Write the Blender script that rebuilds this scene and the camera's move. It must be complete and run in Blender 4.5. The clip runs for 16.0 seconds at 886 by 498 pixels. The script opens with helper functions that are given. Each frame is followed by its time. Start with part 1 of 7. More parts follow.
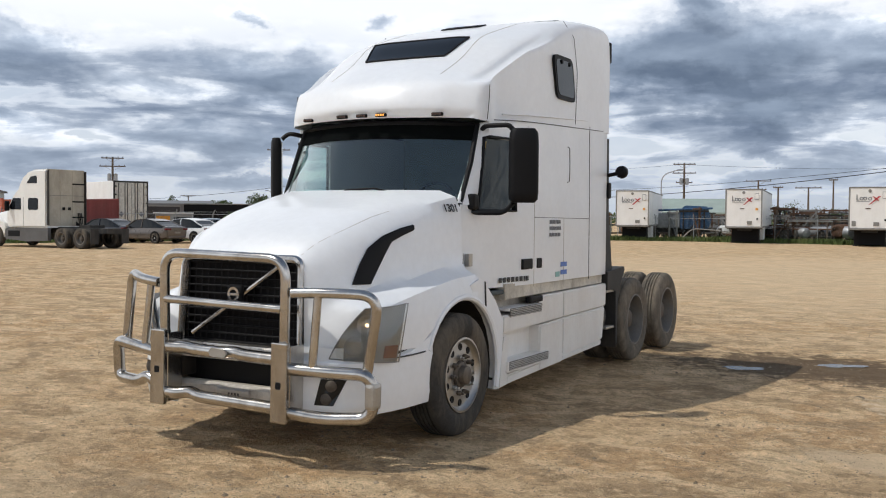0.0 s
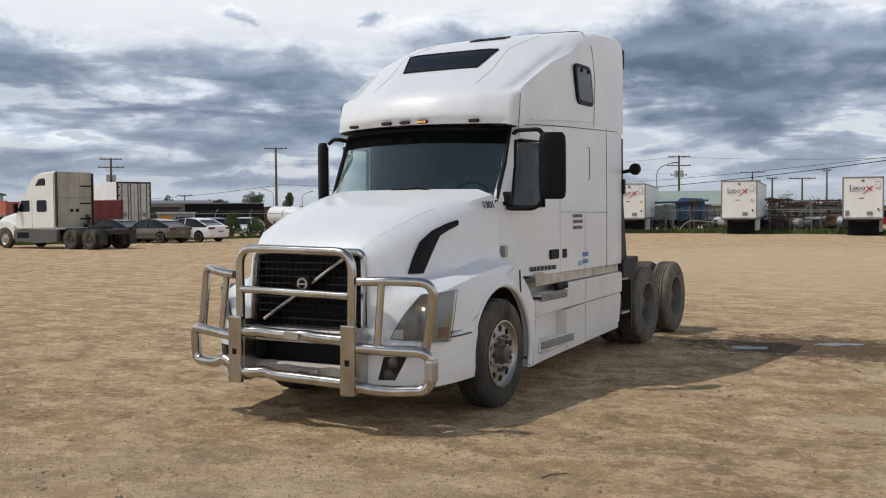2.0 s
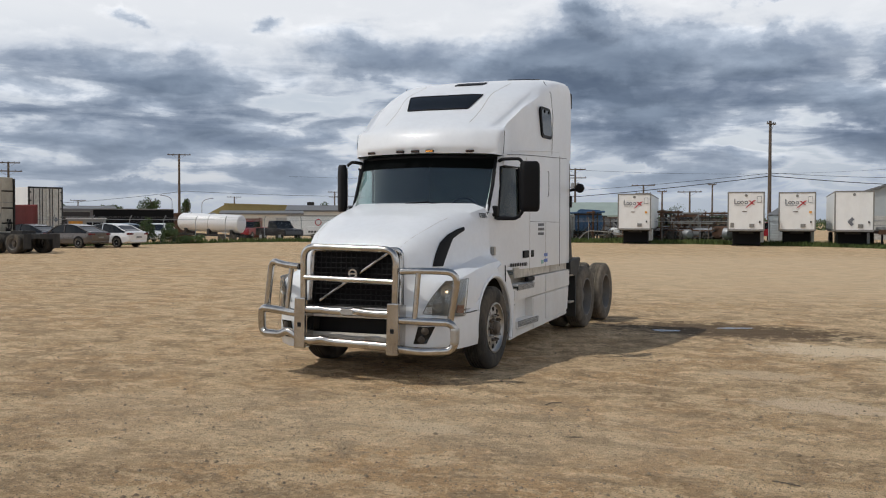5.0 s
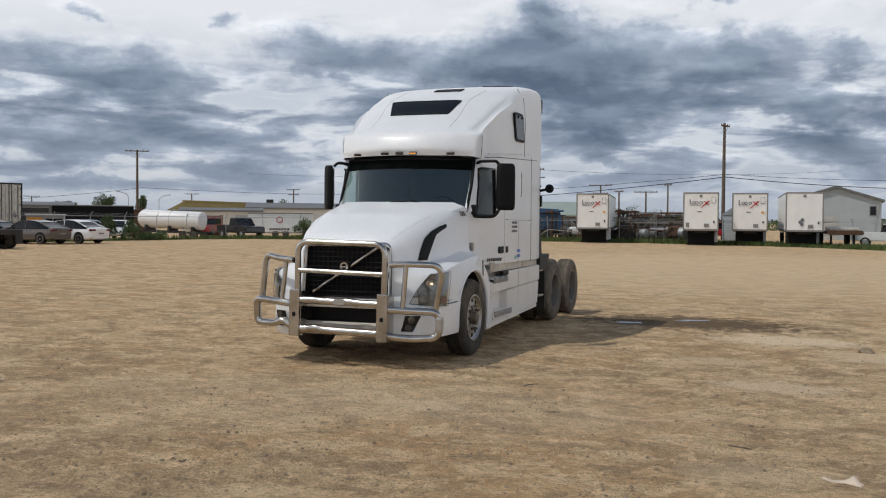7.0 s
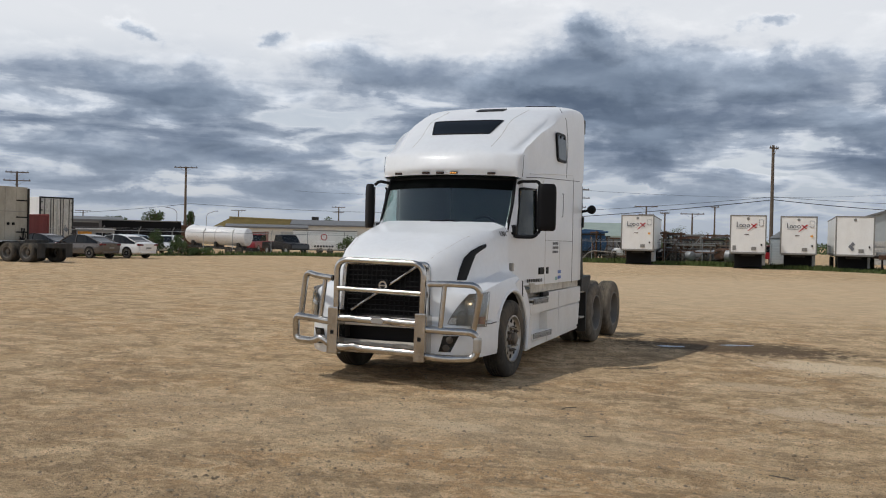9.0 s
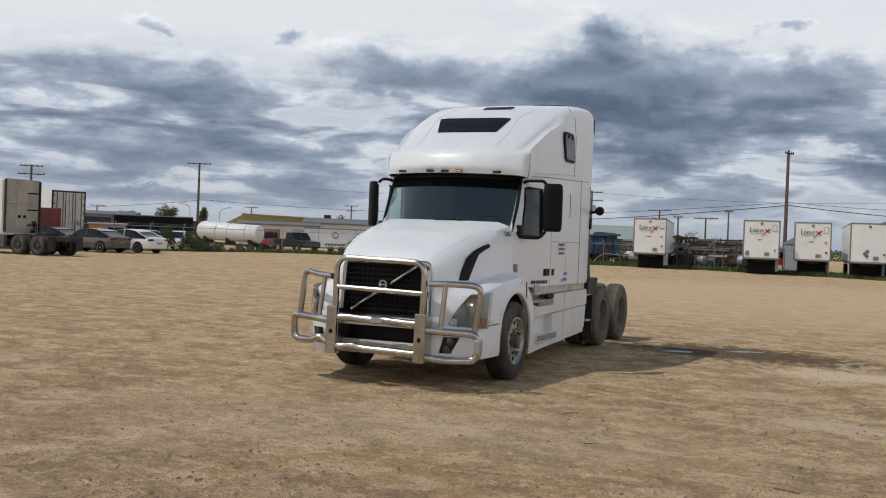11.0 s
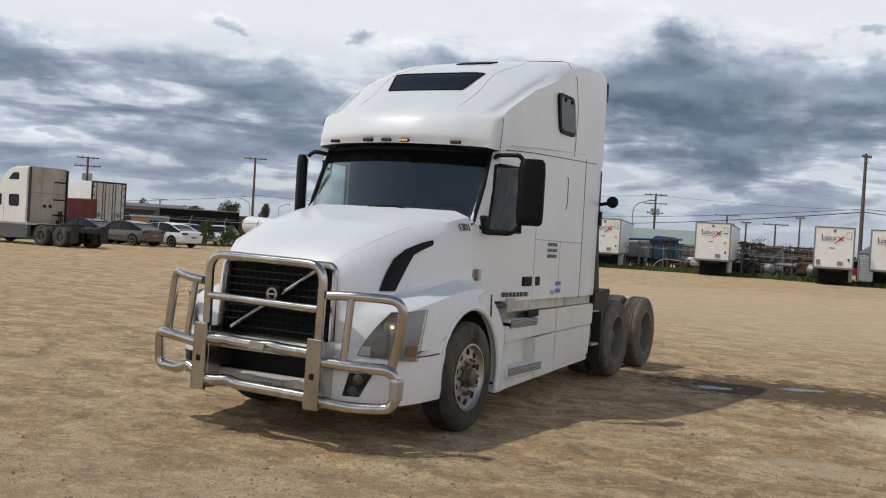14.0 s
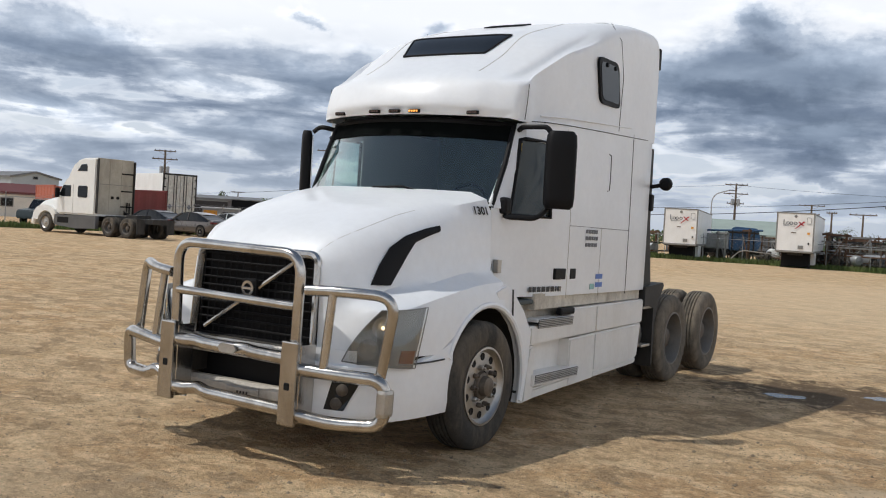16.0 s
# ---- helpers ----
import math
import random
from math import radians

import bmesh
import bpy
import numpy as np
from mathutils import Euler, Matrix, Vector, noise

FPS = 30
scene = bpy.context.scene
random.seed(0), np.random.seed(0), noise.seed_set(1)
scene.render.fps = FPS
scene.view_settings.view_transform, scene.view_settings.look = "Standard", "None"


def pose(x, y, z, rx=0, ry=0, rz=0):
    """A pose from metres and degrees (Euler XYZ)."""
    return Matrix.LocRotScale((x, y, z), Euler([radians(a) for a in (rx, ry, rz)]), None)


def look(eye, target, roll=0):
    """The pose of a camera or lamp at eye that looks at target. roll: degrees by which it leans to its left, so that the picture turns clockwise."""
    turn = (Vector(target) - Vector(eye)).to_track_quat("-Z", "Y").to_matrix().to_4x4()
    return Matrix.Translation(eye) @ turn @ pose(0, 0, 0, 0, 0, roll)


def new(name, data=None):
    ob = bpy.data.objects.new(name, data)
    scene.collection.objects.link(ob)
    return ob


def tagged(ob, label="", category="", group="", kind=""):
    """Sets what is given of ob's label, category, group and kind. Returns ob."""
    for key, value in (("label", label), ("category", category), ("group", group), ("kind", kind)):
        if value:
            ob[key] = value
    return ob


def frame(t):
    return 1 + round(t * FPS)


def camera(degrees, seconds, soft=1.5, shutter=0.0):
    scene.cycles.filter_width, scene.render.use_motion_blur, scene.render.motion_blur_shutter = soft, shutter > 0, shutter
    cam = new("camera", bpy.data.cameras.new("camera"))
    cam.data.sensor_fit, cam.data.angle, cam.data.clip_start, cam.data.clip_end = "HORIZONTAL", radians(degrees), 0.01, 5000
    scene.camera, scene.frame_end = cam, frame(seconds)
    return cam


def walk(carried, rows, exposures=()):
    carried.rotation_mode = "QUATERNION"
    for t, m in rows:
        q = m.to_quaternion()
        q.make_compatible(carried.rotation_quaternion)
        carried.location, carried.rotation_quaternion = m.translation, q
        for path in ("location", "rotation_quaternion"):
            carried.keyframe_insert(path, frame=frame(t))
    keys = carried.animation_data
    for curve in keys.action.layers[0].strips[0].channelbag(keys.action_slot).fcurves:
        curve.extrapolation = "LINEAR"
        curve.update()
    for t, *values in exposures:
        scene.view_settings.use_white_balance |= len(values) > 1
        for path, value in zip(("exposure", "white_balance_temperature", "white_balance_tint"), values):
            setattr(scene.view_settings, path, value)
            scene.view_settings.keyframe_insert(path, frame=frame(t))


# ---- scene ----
cam = camera(48.82, 16.0, soft=1.1)
# seconds, eye in metres, yaw pitch roll in degrees
PATH = [
    (0, (0.524, 1.317, 1.796), (29.20, -1.88, 0.46)),
    (0.5, (0.515, 1.248, 1.798), (28.87, -2.23, 0.46)),
    (1, (0.579, 0.929, 1.785), (28.85, -2.18, 0.10)),
    (1.5, (0.600, 0.694, 1.788), (28.95, -2.26, -0.34)),
    (2, (0.628, 0.273, 1.800), (28.90, -2.13, -0.41)),
    (2.5, (0.730, -0.285, 1.789), (28.07, -1.80, -0.40)),
    (3, (0.693, -0.778, 1.803), (26.82, -1.85, -0.19)),
    (3.5, (0.767, -1.320, 1.785), (25.62, -2.06, -0.39)),
    (4, (0.764, -1.896, 1.801), (24.47, -1.95, -0.32)),
    (6.5, (0.852, -3.719, 1.793), (20.80, -1.51, 0.65)),
    (7, (0.838, -3.824, 1.787), (20.25, -1.71, 0.52)),
    (7.5, (0.825, -3.780, 1.800), (20.24, -1.77, 0.44)),
    (8, (0.861, -3.831, 1.797), (20.89, -1.24, 0.38)),
    (8.5, (0.868, -3.788, 1.796), (22.20, -0.68, 0.63)),
    (11, (0.892, -3.479, 1.783), (23.58, -0.63, 2.24)),
    (11.5, (0.849, -3.054, 1.782), (23.30, -0.63, 2.31)),
    (12, (0.815, -2.519, 1.782), (23.20, -0.62, 2.50)),
    (12.5, (0.751, -1.818, 1.777), (23.28, -0.96, 2.60)),
    (13, (0.724, -1.149, 1.766), (23.78, -1.37, 2.88)),
    (13.5, (0.666, -0.447, 1.773), (25.21, -1.01, 3.19)),
    (14, (0.611, 0.306, 1.777), (27.40, -0.76, 3.49)),
    (14.5, (0.540, 1.023, 1.769), (29.91, -0.83, 3.47)),
    (15, (0.501, 1.530, 1.767), (31.88, -0.90, 3.36)),
    (15.5, (0.480, 1.737, 1.766), (32.87, -1.05, 3.36)),
    (16, (0.469, 1.708, 1.752), (31.87, -1.50, 3.39)),
]
walk(cam, [(t, pose(*eye, 90 + pitch, 0, yaw) @ pose(0, 0, 0, 0, 0, roll)) for t, eye, (yaw, pitch, roll) in PATH],
     exposures=[(0, -0.51), (0.8, -0.66), (2, -0.74), (4, -0.80), (7, -0.86), (11, -0.90), (13, -0.88), (14.5, -0.75), (16, -0.57)])

# ---------------------------------------------------------------- light
SUN_TO = Vector((-0.50, -0.43, 1.0)).normalized()
SUN_EL = math.asin(SUN_TO.z)
SUN_ROT = math.atan2(SUN_TO.x, SUN_TO.y)

sun_data = bpy.data.lights.new("sun", "SUN")
sun_data.energy, sun_data.angle, sun_data.color = 3.62, radians(0.6), (1.0, 0.96, 0.895)
sun = new("sun", sun_data)
sun.matrix_world = look((-30, -25, 60), Vector((-30, -25, 60)) - SUN_TO)

world = bpy.data.worlds.new("sky")
scene.world = world
world.use_nodes = True


def node(tree, kind, **values):
    n = tree.nodes.new(kind)
    for key, value in values.items():
        if key in n.inputs:
            n.inputs[key].default_value = value
    return n


def mathn(tree, op, a, b=None, c=None):
    n = tree.nodes.new("ShaderNodeMath")
    n.operation = op
    for i, v in enumerate((a, b, c)):
        if v is None:
            continue
        if isinstance(v, (int, float)):
            n.inputs[i].default_value = v
        else:
            tree.links.new(v, n.inputs[i])
    return n.outputs[0]


def ramp(tree, fac, stops):
    n = tree.nodes.new("ShaderNodeValToRGB")
    el = n.color_ramp.elements
    while len(el) < len(stops):
        el.new(0.5)
    for e, (p, c) in zip(el, stops):
        e.position = p
        e.color = (*c, 1) if len(c) == 3 else c
    tree.links.new(fac, n.inputs[0])
    return n.outputs[0]


def mix(tree, fac, a, b, blend="MIX"):
    n = tree.nodes.new("ShaderNodeMix")
    n.data_type, n.blend_type = "RGBA", blend
    for sock, v in ((n.inputs[0], fac), (n.inputs[6], a), (n.inputs[7], b)):
        if isinstance(v, (int, float)):
            sock.default_value = v
        elif isinstance(v, tuple):
            sock.default_value = (*v, 1)
        else:
            tree.links.new(v, sock)
    return n.outputs[2]


def make_sky():
    """Nishita blue behind a broken cloud deck; bearings and heights of the cloud masses in radians."""
    t = world.node_tree
    t.nodes.clear()
    L = t.links.new
    out = t.nodes.new("ShaderNodeOutputWorld")
    bg = t.nodes.new("ShaderNodeBackground")
    sky = t.nodes.new("ShaderNodeTexSky")
    sky.sky_type, sky.sun_disc = "NISHITA", False
    sky.sun_elevation, sky.sun_rotation = SUN_EL, SUN_ROT
    sky.dust_density = 2.0
    co = t.nodes.new("ShaderNodeTexCoord")
    sep = t.nodes.new("ShaderNodeSeparateXYZ")
    L(co.outputs["Generated"], sep.inputs[0])
    x, y, z = sep.outputs
    az = mathn(t, "ARCTAN2", x, y)
    el = mathn(t, "ARCSINE", z)

    def field(su, sv, scale, detail, rough, seed, distort=0.0, rise=0.0):
        c = t.nodes.new("ShaderNodeCombineXYZ")
        L(mathn(t, "MULTIPLY", az, su), c.inputs[0])
        L(mathn(t, "MULTIPLY_ADD", el, sv, rise * sv), c.inputs[1])
        c.inputs[2].default_value = seed
        n = node(t, "ShaderNodeTexNoise", Scale=scale, Detail=detail, Roughness=rough, Distortion=distort)
        L(c.outputs[0], n.inputs["Vector"])
        return n.outputs["Fac"]

    def deck(lift, scale, detail, rough, seed):
        """Noise laid on a flat cloud deck overhead, so that it crowds towards the horizon."""
        h = mathn(t, "MAXIMUM", mathn(t, "ADD", z, 0.30 + lift), 0.1)
        c = t.nodes.new("ShaderNodeCombineXYZ")
        L(mathn(t, "DIVIDE", x, h), c.inputs[0])
        L(mathn(t, "DIVIDE", y, h), c.inputs[1])
        c.inputs[2].default_value = seed
        n = node(t, "ShaderNodeTexNoise", Scale=scale, Detail=detail, Roughness=rough, Distortion=0.25)
        L(c.outputs[0], n.inputs["Vector"])
        return n.outputs["Fac"]
    # billows: the masses' outline is pushed about by noise at three scales
    def swirl(su, sv, scale, seed, amount):
        return mathn(t, "MULTIPLY", mathn(t, "SUBTRACT", field(su, sv, scale, 6.0, 0.58, seed), 0.5), amount)
    au = mathn(t, "ADD", az, mathn(t, "ADD", swirl(1, 1.5, 7.0, 5.5, 0.20), swirl(1, 1.2, 26.0, 2.5, 0.045)))
    ev = mathn(t, "ADD", el, mathn(t, "ADD", swirl(1, 1.5, 8.0, 9.5, 0.075), swirl(1, 1.3, 30.0, 7.5, 0.030)))

    def masses(rise):
        total = None
        for ca, ce, wa, we, k in MASSES:
            du = mathn(t, "DIVIDE", mathn(t, "SUBTRACT", au, radians(ca)), radians(wa))
            dv = mathn(t, "DIVIDE", mathn(t, "SUBTRACT", ev, radians(ce - rise)), radians(we))
            r = mathn(t, "ADD", mathn(t, "MULTIPLY", du, du), mathn(t, "MULTIPLY", dv, dv))
            g = mathn(t, "MULTIPLY", mathn(t, "EXPONENT", mathn(t, "MULTIPLY", r, -1.0)), k)
            total = g if total is None else mathn(t, "ADD", total, g)
        return total
    body, body_above = masses(0), masses(1.1)
    wool = deck(0, 3.2, 9.0, 0.60, 2.2)
    curl = field(1, 1.7, 34.0, 7.0, 0.60, 1.3)
    shreds = field(1, 2.6, 13.0, 8.0, 0.62, 4.4, 0.4)
    dens = mathn(t, "ADD", mathn(t, "MULTIPLY_ADD", body, 1.05, 0.085), mathn(t, "MULTIPLY", mathn(t, "SUBTRACT", wool, 0.5), 0.42))
    dens = mathn(t, "ADD", dens, mathn(t, "MULTIPLY", mathn(t, "SUBTRACT", curl, 0.5), 0.16))
    dens = mathn(t, "ADD", dens, mathn(t, "MULTIPLY", mathn(t, "SUBTRACT", shreds, 0.5), 0.24))
    rows = field(1, 4.6, 10.0, 7.0, 0.54, 3.7, 0.4)
    low = ramp(t, el, [(0.01, (0.0,) * 3), (0.035, (1.0,) * 3), (0.125, (1.0,) * 3), (0.175, (0.0,) * 3)])
    dens = mathn(t, "ADD", dens, mathn(t, "MULTIPLY", low, mathn(t, "MULTIPLY", mathn(t, "SUBTRACT", rows, 0.42), 1.8)))
    # thin high veil between the clouds, whiter higher up
    veil = ramp(t, field(1, 2.2, 5.0, 6.0, 0.55, 8.8), [(0.36, (0.54, 0.60, 0.70)), (0.52, (0.68, 0.73, 0.80)), (0.66, (0.86, 0.88, 0.92))])
    white = ramp(t, el, [(0.13, (0.0,) * 3), (0.20, (0.95,) * 3)])
    veil = mix(t, white, veil, (0.93, 0.94, 0.965))
    cloud = ramp(t, dens, [(0.14, (0.82, 0.85, 0.90)), (0.24, (0.58, 0.635, 0.72)), (0.36, (0.37, 0.43, 0.525)), (0.58, (0.225, 0.28, 0.37)), (0.95, (0.145, 0.19, 0.265))])
    # sunlit tops, shaded undersides
    slope = mathn(t, "SUBTRACT", body, body_above)
    relief = ramp(t, mathn(t, "ADD", mathn(t, "MULTIPLY", slope, 1.5), 0.5), [(0.0, (0.84, 0.86, 0.89)), (0.5, (1.0, 1.0, 1.0)), (1.0, (1.42, 1.38, 1.33))])
    cloud = mix(t, 1.0, cloud, relief, "MULTIPLY")
    puffs = mathn(t, "SUBTRACT", field(1, 2.6, 9.0, 5.0, 0.52, 6.1, 0.3), field(1, 2.6, 9.0, 5.0, 0.52, 6.1, 0.3, 0.016))
    crowns = ramp(t, mathn(t, "MULTIPLY_ADD", puffs, 1.7, 0.5), [(0.15, (0.74, 0.77, 0.82)), (0.5, (1.0, 1.0, 1.0)), (0.85, (1.40, 1.36, 1.31))])
    cloud = mix(t, 1.0, cloud, crowns, "MULTIPLY")
    cover = ramp(t, dens, [(0.08, (0.0,) * 3), (0.22, (0.75,) * 3), (0.34, (1.0,) * 3)])
    blue = mix(t, 1.0, sky.outputs[0], (0.12, 0.12, 0.12), "MULTIPLY")
    both = mix(t, cover, mix(t, 0.16, veil, blue), cloud)
    haze = ramp(t, el, [(0.0, (0.80,) * 3), (0.03, (0.42,) * 3), (0.09, (0.0,) * 3)])
    final = mix(t, haze, both, (0.375, 0.43, 0.515))
    # overhead, out of view, the sky is dimmed and blued to cut its fill light
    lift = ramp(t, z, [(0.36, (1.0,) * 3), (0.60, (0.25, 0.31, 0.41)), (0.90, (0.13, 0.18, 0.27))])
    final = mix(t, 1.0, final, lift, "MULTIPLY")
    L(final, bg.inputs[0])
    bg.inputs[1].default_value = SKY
    L(bg.outputs[0], out.inputs[0])


SKY = 1.70
# bearing, height, half width, half height, weight
MASSES = [(-52.9, 8.7, 3.1, 1.5, 0.60), (-39.5, 11.2, 0.9, 0.4, 0.30), (-43.3, 4.9, 2.9, 0.7, 0.32), (-42.6, 7.7, 4.8, 1.4, 0.20), (-55.3, 8.0, 1.1, 0.6, 0.35), (-53.9, 4.6, 2.2, 0.5, 0.40),
          (-51.7, 2.5, 3.9, 0.6, 0.30), (-51.7, 3.8, 2.1, 0.5, 0.30), (-14.0, 9.6, 4.7, 1.8, 0.75), (-11.0, 6.3, 2.5, 1.0, 0.50), (-13.7, 11.9, 1.7, 1.0, 0.35), (-17.5, 6.0, 1.5, 0.5, 0.30),
          (-32.9, 11.0, 1.4, 0.5, 0.40), (-38.4, 7.6, 5.0, 1.6, 0.54), (-27.3, 9.6, 3.4, 1.1, 0.55), (-16.8, 8.7, 6.7, 1.5, 0.75), (-10.8, 5.7, 1.9, 1.0, 0.50), (-4.4, 9.4, 3.8, 1.2, 0.65),
          (1.0, 6.3, 2.4, 1.5, 0.62), (-3.8, 6.9, 2.9, 0.7, 0.40), (-32.6, 4.6, 3.9, 0.5, 0.60), (-39.8, 3.7, 3.9, 0.7, 0.62), (-31.1, 2.7, 3.8, 0.5, 0.52), (-40.3, 1.8, 3.5, 0.4, 0.45),
          (-11.1, 3.8, 1.2, 0.4, 0.35), (-5.6, 3.9, 2.2, 0.5, 0.35), (2.3, 3.6, 1.4, 0.6, 0.40), (-14.3, 12.0, 1.3, 0.5, 0.35), (-5.7, 12.3, 1.0, 0.3, 0.30),
          (2.3, 9.4, 1.3, 0.6, 0.40), (-9.8, 2.5, 3.7, 0.4, 0.22)]
make_sky()

# ---------------------------------------------------------------- materials


def material(name, color, rough=0.5, metal=0.0, dark=0.7, scale=6.0, bump=0.0, bump_scale=60.0, spots=0.0, dirt=None, dirt_amt=0.0,
             coat=0.0, spec=0.5, rvar=0.1):
    """Principled surface with two scales of variation; dirt: colour laid in streaks and stains."""
    m = bpy.data.materials.new(name)
    m.use_nodes = True
    t = m.node_tree
    L = t.links.new
    b = t.nodes["Principled BSDF"]
    co = t.nodes.new("ShaderNodeTexCoord")
    n1 = node(t, "ShaderNodeTexNoise", Scale=scale, Detail=6.0, Roughness=0.6)
    n2 = node(t, "ShaderNodeTexNoise", Scale=scale * 9, Detail=3.0, Roughness=0.6)
    L(co.outputs["Object"], n1.inputs["Vector"])
    L(co.outputs["Object"], n2.inputs["Vector"])
    v = mathn(t, "ADD", mathn(t, "MULTIPLY", n1.outputs["Fac"], 0.65), mathn(t, "MULTIPLY", n2.outputs["Fac"], 0.35))
    lo = tuple(c * dark for c in color)
    hi = tuple(min(1.0, c * (2 - dark) if dark > 0.5 else c * 1.4) for c in color)
    col = ramp(t, v, [(0.32, lo), (0.5, color), (0.68, hi)])
    if dirt:
        n3 = node(t, "ShaderNodeTexNoise", Scale=scale * 0.7, Detail=8.0, Roughness=0.7)
        mp = t.nodes.new("ShaderNodeMapping")
        mp.inputs["Scale"].default_value = (1, 1, 0.35)
        L(co.outputs["Object"], mp.inputs[0])
        L(mp.outputs[0], n3.inputs["Vector"])
        f = ramp(t, n3.outputs["Fac"], [(0.45, (0, 0, 0)), (0.75, (dirt_amt,) * 3)])
        col = mix(t, f, col, dirt)
    L(col, b.inputs["Base Color"])
    r = mathn(t, "ADD", rough - rvar, mathn(t, "MULTIPLY", n1.outputs["Fac"], rvar * 2))
    L(r, b.inputs["Roughness"])
    b.inputs["Metallic"].default_value = metal
    b.inputs["Coat Weight"].default_value = coat
    b.inputs["Coat Roughness"].default_value = 0.08
    b.inputs["Specular IOR Level"].default_value = spec
    if bump:
        n4 = node(t, "ShaderNodeTexNoise", Scale=bump_scale, Detail=5.0, Roughness=0.65)
        L(co.outputs["Object"], n4.inputs["Vector"])
        bp = node(t, "ShaderNodeBump", Strength=bump, Distance=0.01)
        L(n4.outputs["Fac"], bp.inputs["Height"])
        L(bp.outputs[0], b.inputs["Normal"])
    return m


def glass(name, color, rough=0.02, trans=1.0, coat=0.0, ior=1.52):
    m = bpy.data.materials.new(name)
    m.use_nodes = True
    b = m.node_tree.nodes["Principled BSDF"]
    b.inputs["Base Color"].default_value = (*color, 1)
    b.inputs["Roughness"].default_value = rough
    b.inputs["Transmission Weight"].default_value = trans
    b.inputs["IOR"].default_value = ior
    b.inputs["Coat Weight"].default_value = coat
    return m


def glow(name, color, strength):
    m = bpy.data.materials.new(name)
    m.use_nodes = True
    b = m.node_tree.nodes["Principled BSDF"]
    b.inputs["Base Color"].default_value = (*color, 1)
    b.inputs["Emission Color"].default_value = (*color, 1)
    b.inputs["Emission Strength"].default_value = strength
    return m


DUST = (0.42, 0.34, 0.25)
WHITE = material("white_truck_paint", (0.81, 0.83, 0.85), 0.40, 0.0, 0.95, 1.6, bump=0.24, bump_scale=2.2, coat=0.30, dirt=DUST, dirt_amt=0.07, rvar=0.05)
WHITE_LOW = material("dusty_white_fibreglass", (0.78, 0.77, 0.745), 0.42, 0.0, 0.94, 2.4, bump=0.3, bump_scale=3.0, dirt=DUST, dirt_amt=0.24)
STAINED = material("stained_tank_wall", (0.62, 0.585, 0.51), 0.6, 0.0, 0.70, 5.0, dirt=(0.20, 0.155, 0.10), dirt_amt=0.85)
CHROME = material("brushed_stainless_steel", (0.55, 0.53, 0.50), 0.22, 1.0, 0.90, 5.0, bump=0.25, bump_scale=7.0, dirt=(0.22, 0.18, 0.14), dirt_amt=0.7, rvar=0.08)
ALU = material("dull_aluminium", (0.46, 0.45, 0.43), 0.45, 1.0, 0.85, 8.0, dirt=DUST, dirt_amt=0.5)
BLACK = material("black_plastic", (0.006, 0.006, 0.007), 0.55, 0.0, 0.8, 8.0, bump=0.1, spec=0.18)
VISOR_BAND = material("matt_black_band", (0.004, 0.005, 0.005), 0.8, spec=0.02)
BLACK_DUSTY = material("dusty_black_steel", (0.014, 0.0135, 0.013), 0.65, 0.0, 0.7, 6.0, dirt=(0.09, 0.075, 0.06), dirt_amt=0.4, bump=0.2)
RUBBER = material("dusty_tyre_rubber", (0.044, 0.041, 0.037), 0.85, 0.0, 0.65, 5.0, dirt=(0.25, 0.205, 0.15), dirt_amt=0.6, bump=0.3, bump_scale=90, spec=0.25)
TREAD = material("earth_caked_tread", (0.125, 0.11, 0.09), 0.9, 0.0, 0.6, 7.0, dirt=(0.36, 0.29, 0.21), dirt_amt=0.75, bump=0.5, spec=0.2)
HUB = material("greasy_hub_steel", (0.085, 0.072, 0.06), 0.55, 0.4, 0.6, 12.0, dirt=DUST, dirt_amt=0.3)
WHEEL_GREY = material("dusty_grey_wheel_paint", (0.18, 0.172, 0.16), 0.6, 0.2, 0.8, 6.0, dirt=(0.28, 0.22, 0.16), dirt_amt=0.6)
SEAM = material("panel_gap_shadow", (0.05, 0.05, 0.05), 0.8)
GRIME = material("grimy_white_panel", (0.48, 0.45, 0.40), 0.6, 0.0, 0.75, 4.0, dirt=(0.20, 0.16, 0.12), dirt_amt=0.7)
INK = material("black_vinyl_lettering", (0.02, 0.02, 0.022), 0.5)
TINT = glass("tinted_window_glass", (0.72, 0.87, 0.83), 0.0, coat=0.75)
# driver's pane, darkened to paint in the dim cabin behind it
DIM_DOORGLASS = glass("dim_cabin_door_glass", (0.055, 0.068, 0.066), 0.0, 0.4, ior=1.4)
DARKGLASS = material("dark_privacy_glass", (0.009, 0.011, 0.013), 0.06, 0.0, 0.9, 3.0, spec=0.32, rvar=0.02)
SMOKED = glass("hazed_headlight_lens", (0.86, 0.86, 0.84), 0.0)
BUCKET = material("grey_lamp_bucket", (0.22, 0.22, 0.215), 0.35, 0.5, 0.8, 8.0)
MARKER = material("dull_marker_lens", (0.09, 0.045, 0.03), 0.3)
AMBER = material("amber_lens", (0.17, 0.042, 0.016), 0.2, 0.0, 0.9, 8.0, coat=0.4)
AMBER_GLOW = glow("lit_marker_lamp", (1.0, 0.42, 0.08), 1.2)
BULB = glow("lit_headlight_bulb", (1.0, 0.74, 0.45), 3.0)
LAMP_BOWL = material("dulled_lamp_bowl", (0.26, 0.26, 0.255), 0.4, 0.7, 0.85, 8.0)
REFLECTOR = material("lamp_reflector", (0.75, 0.75, 0.74), 0.18, 1.0, 0.9, 8.0)
CABIN = material("dark_cabin_trim", (0.075, 0.088, 0.086), 0.8, 0.0, 0.7, 5.0)
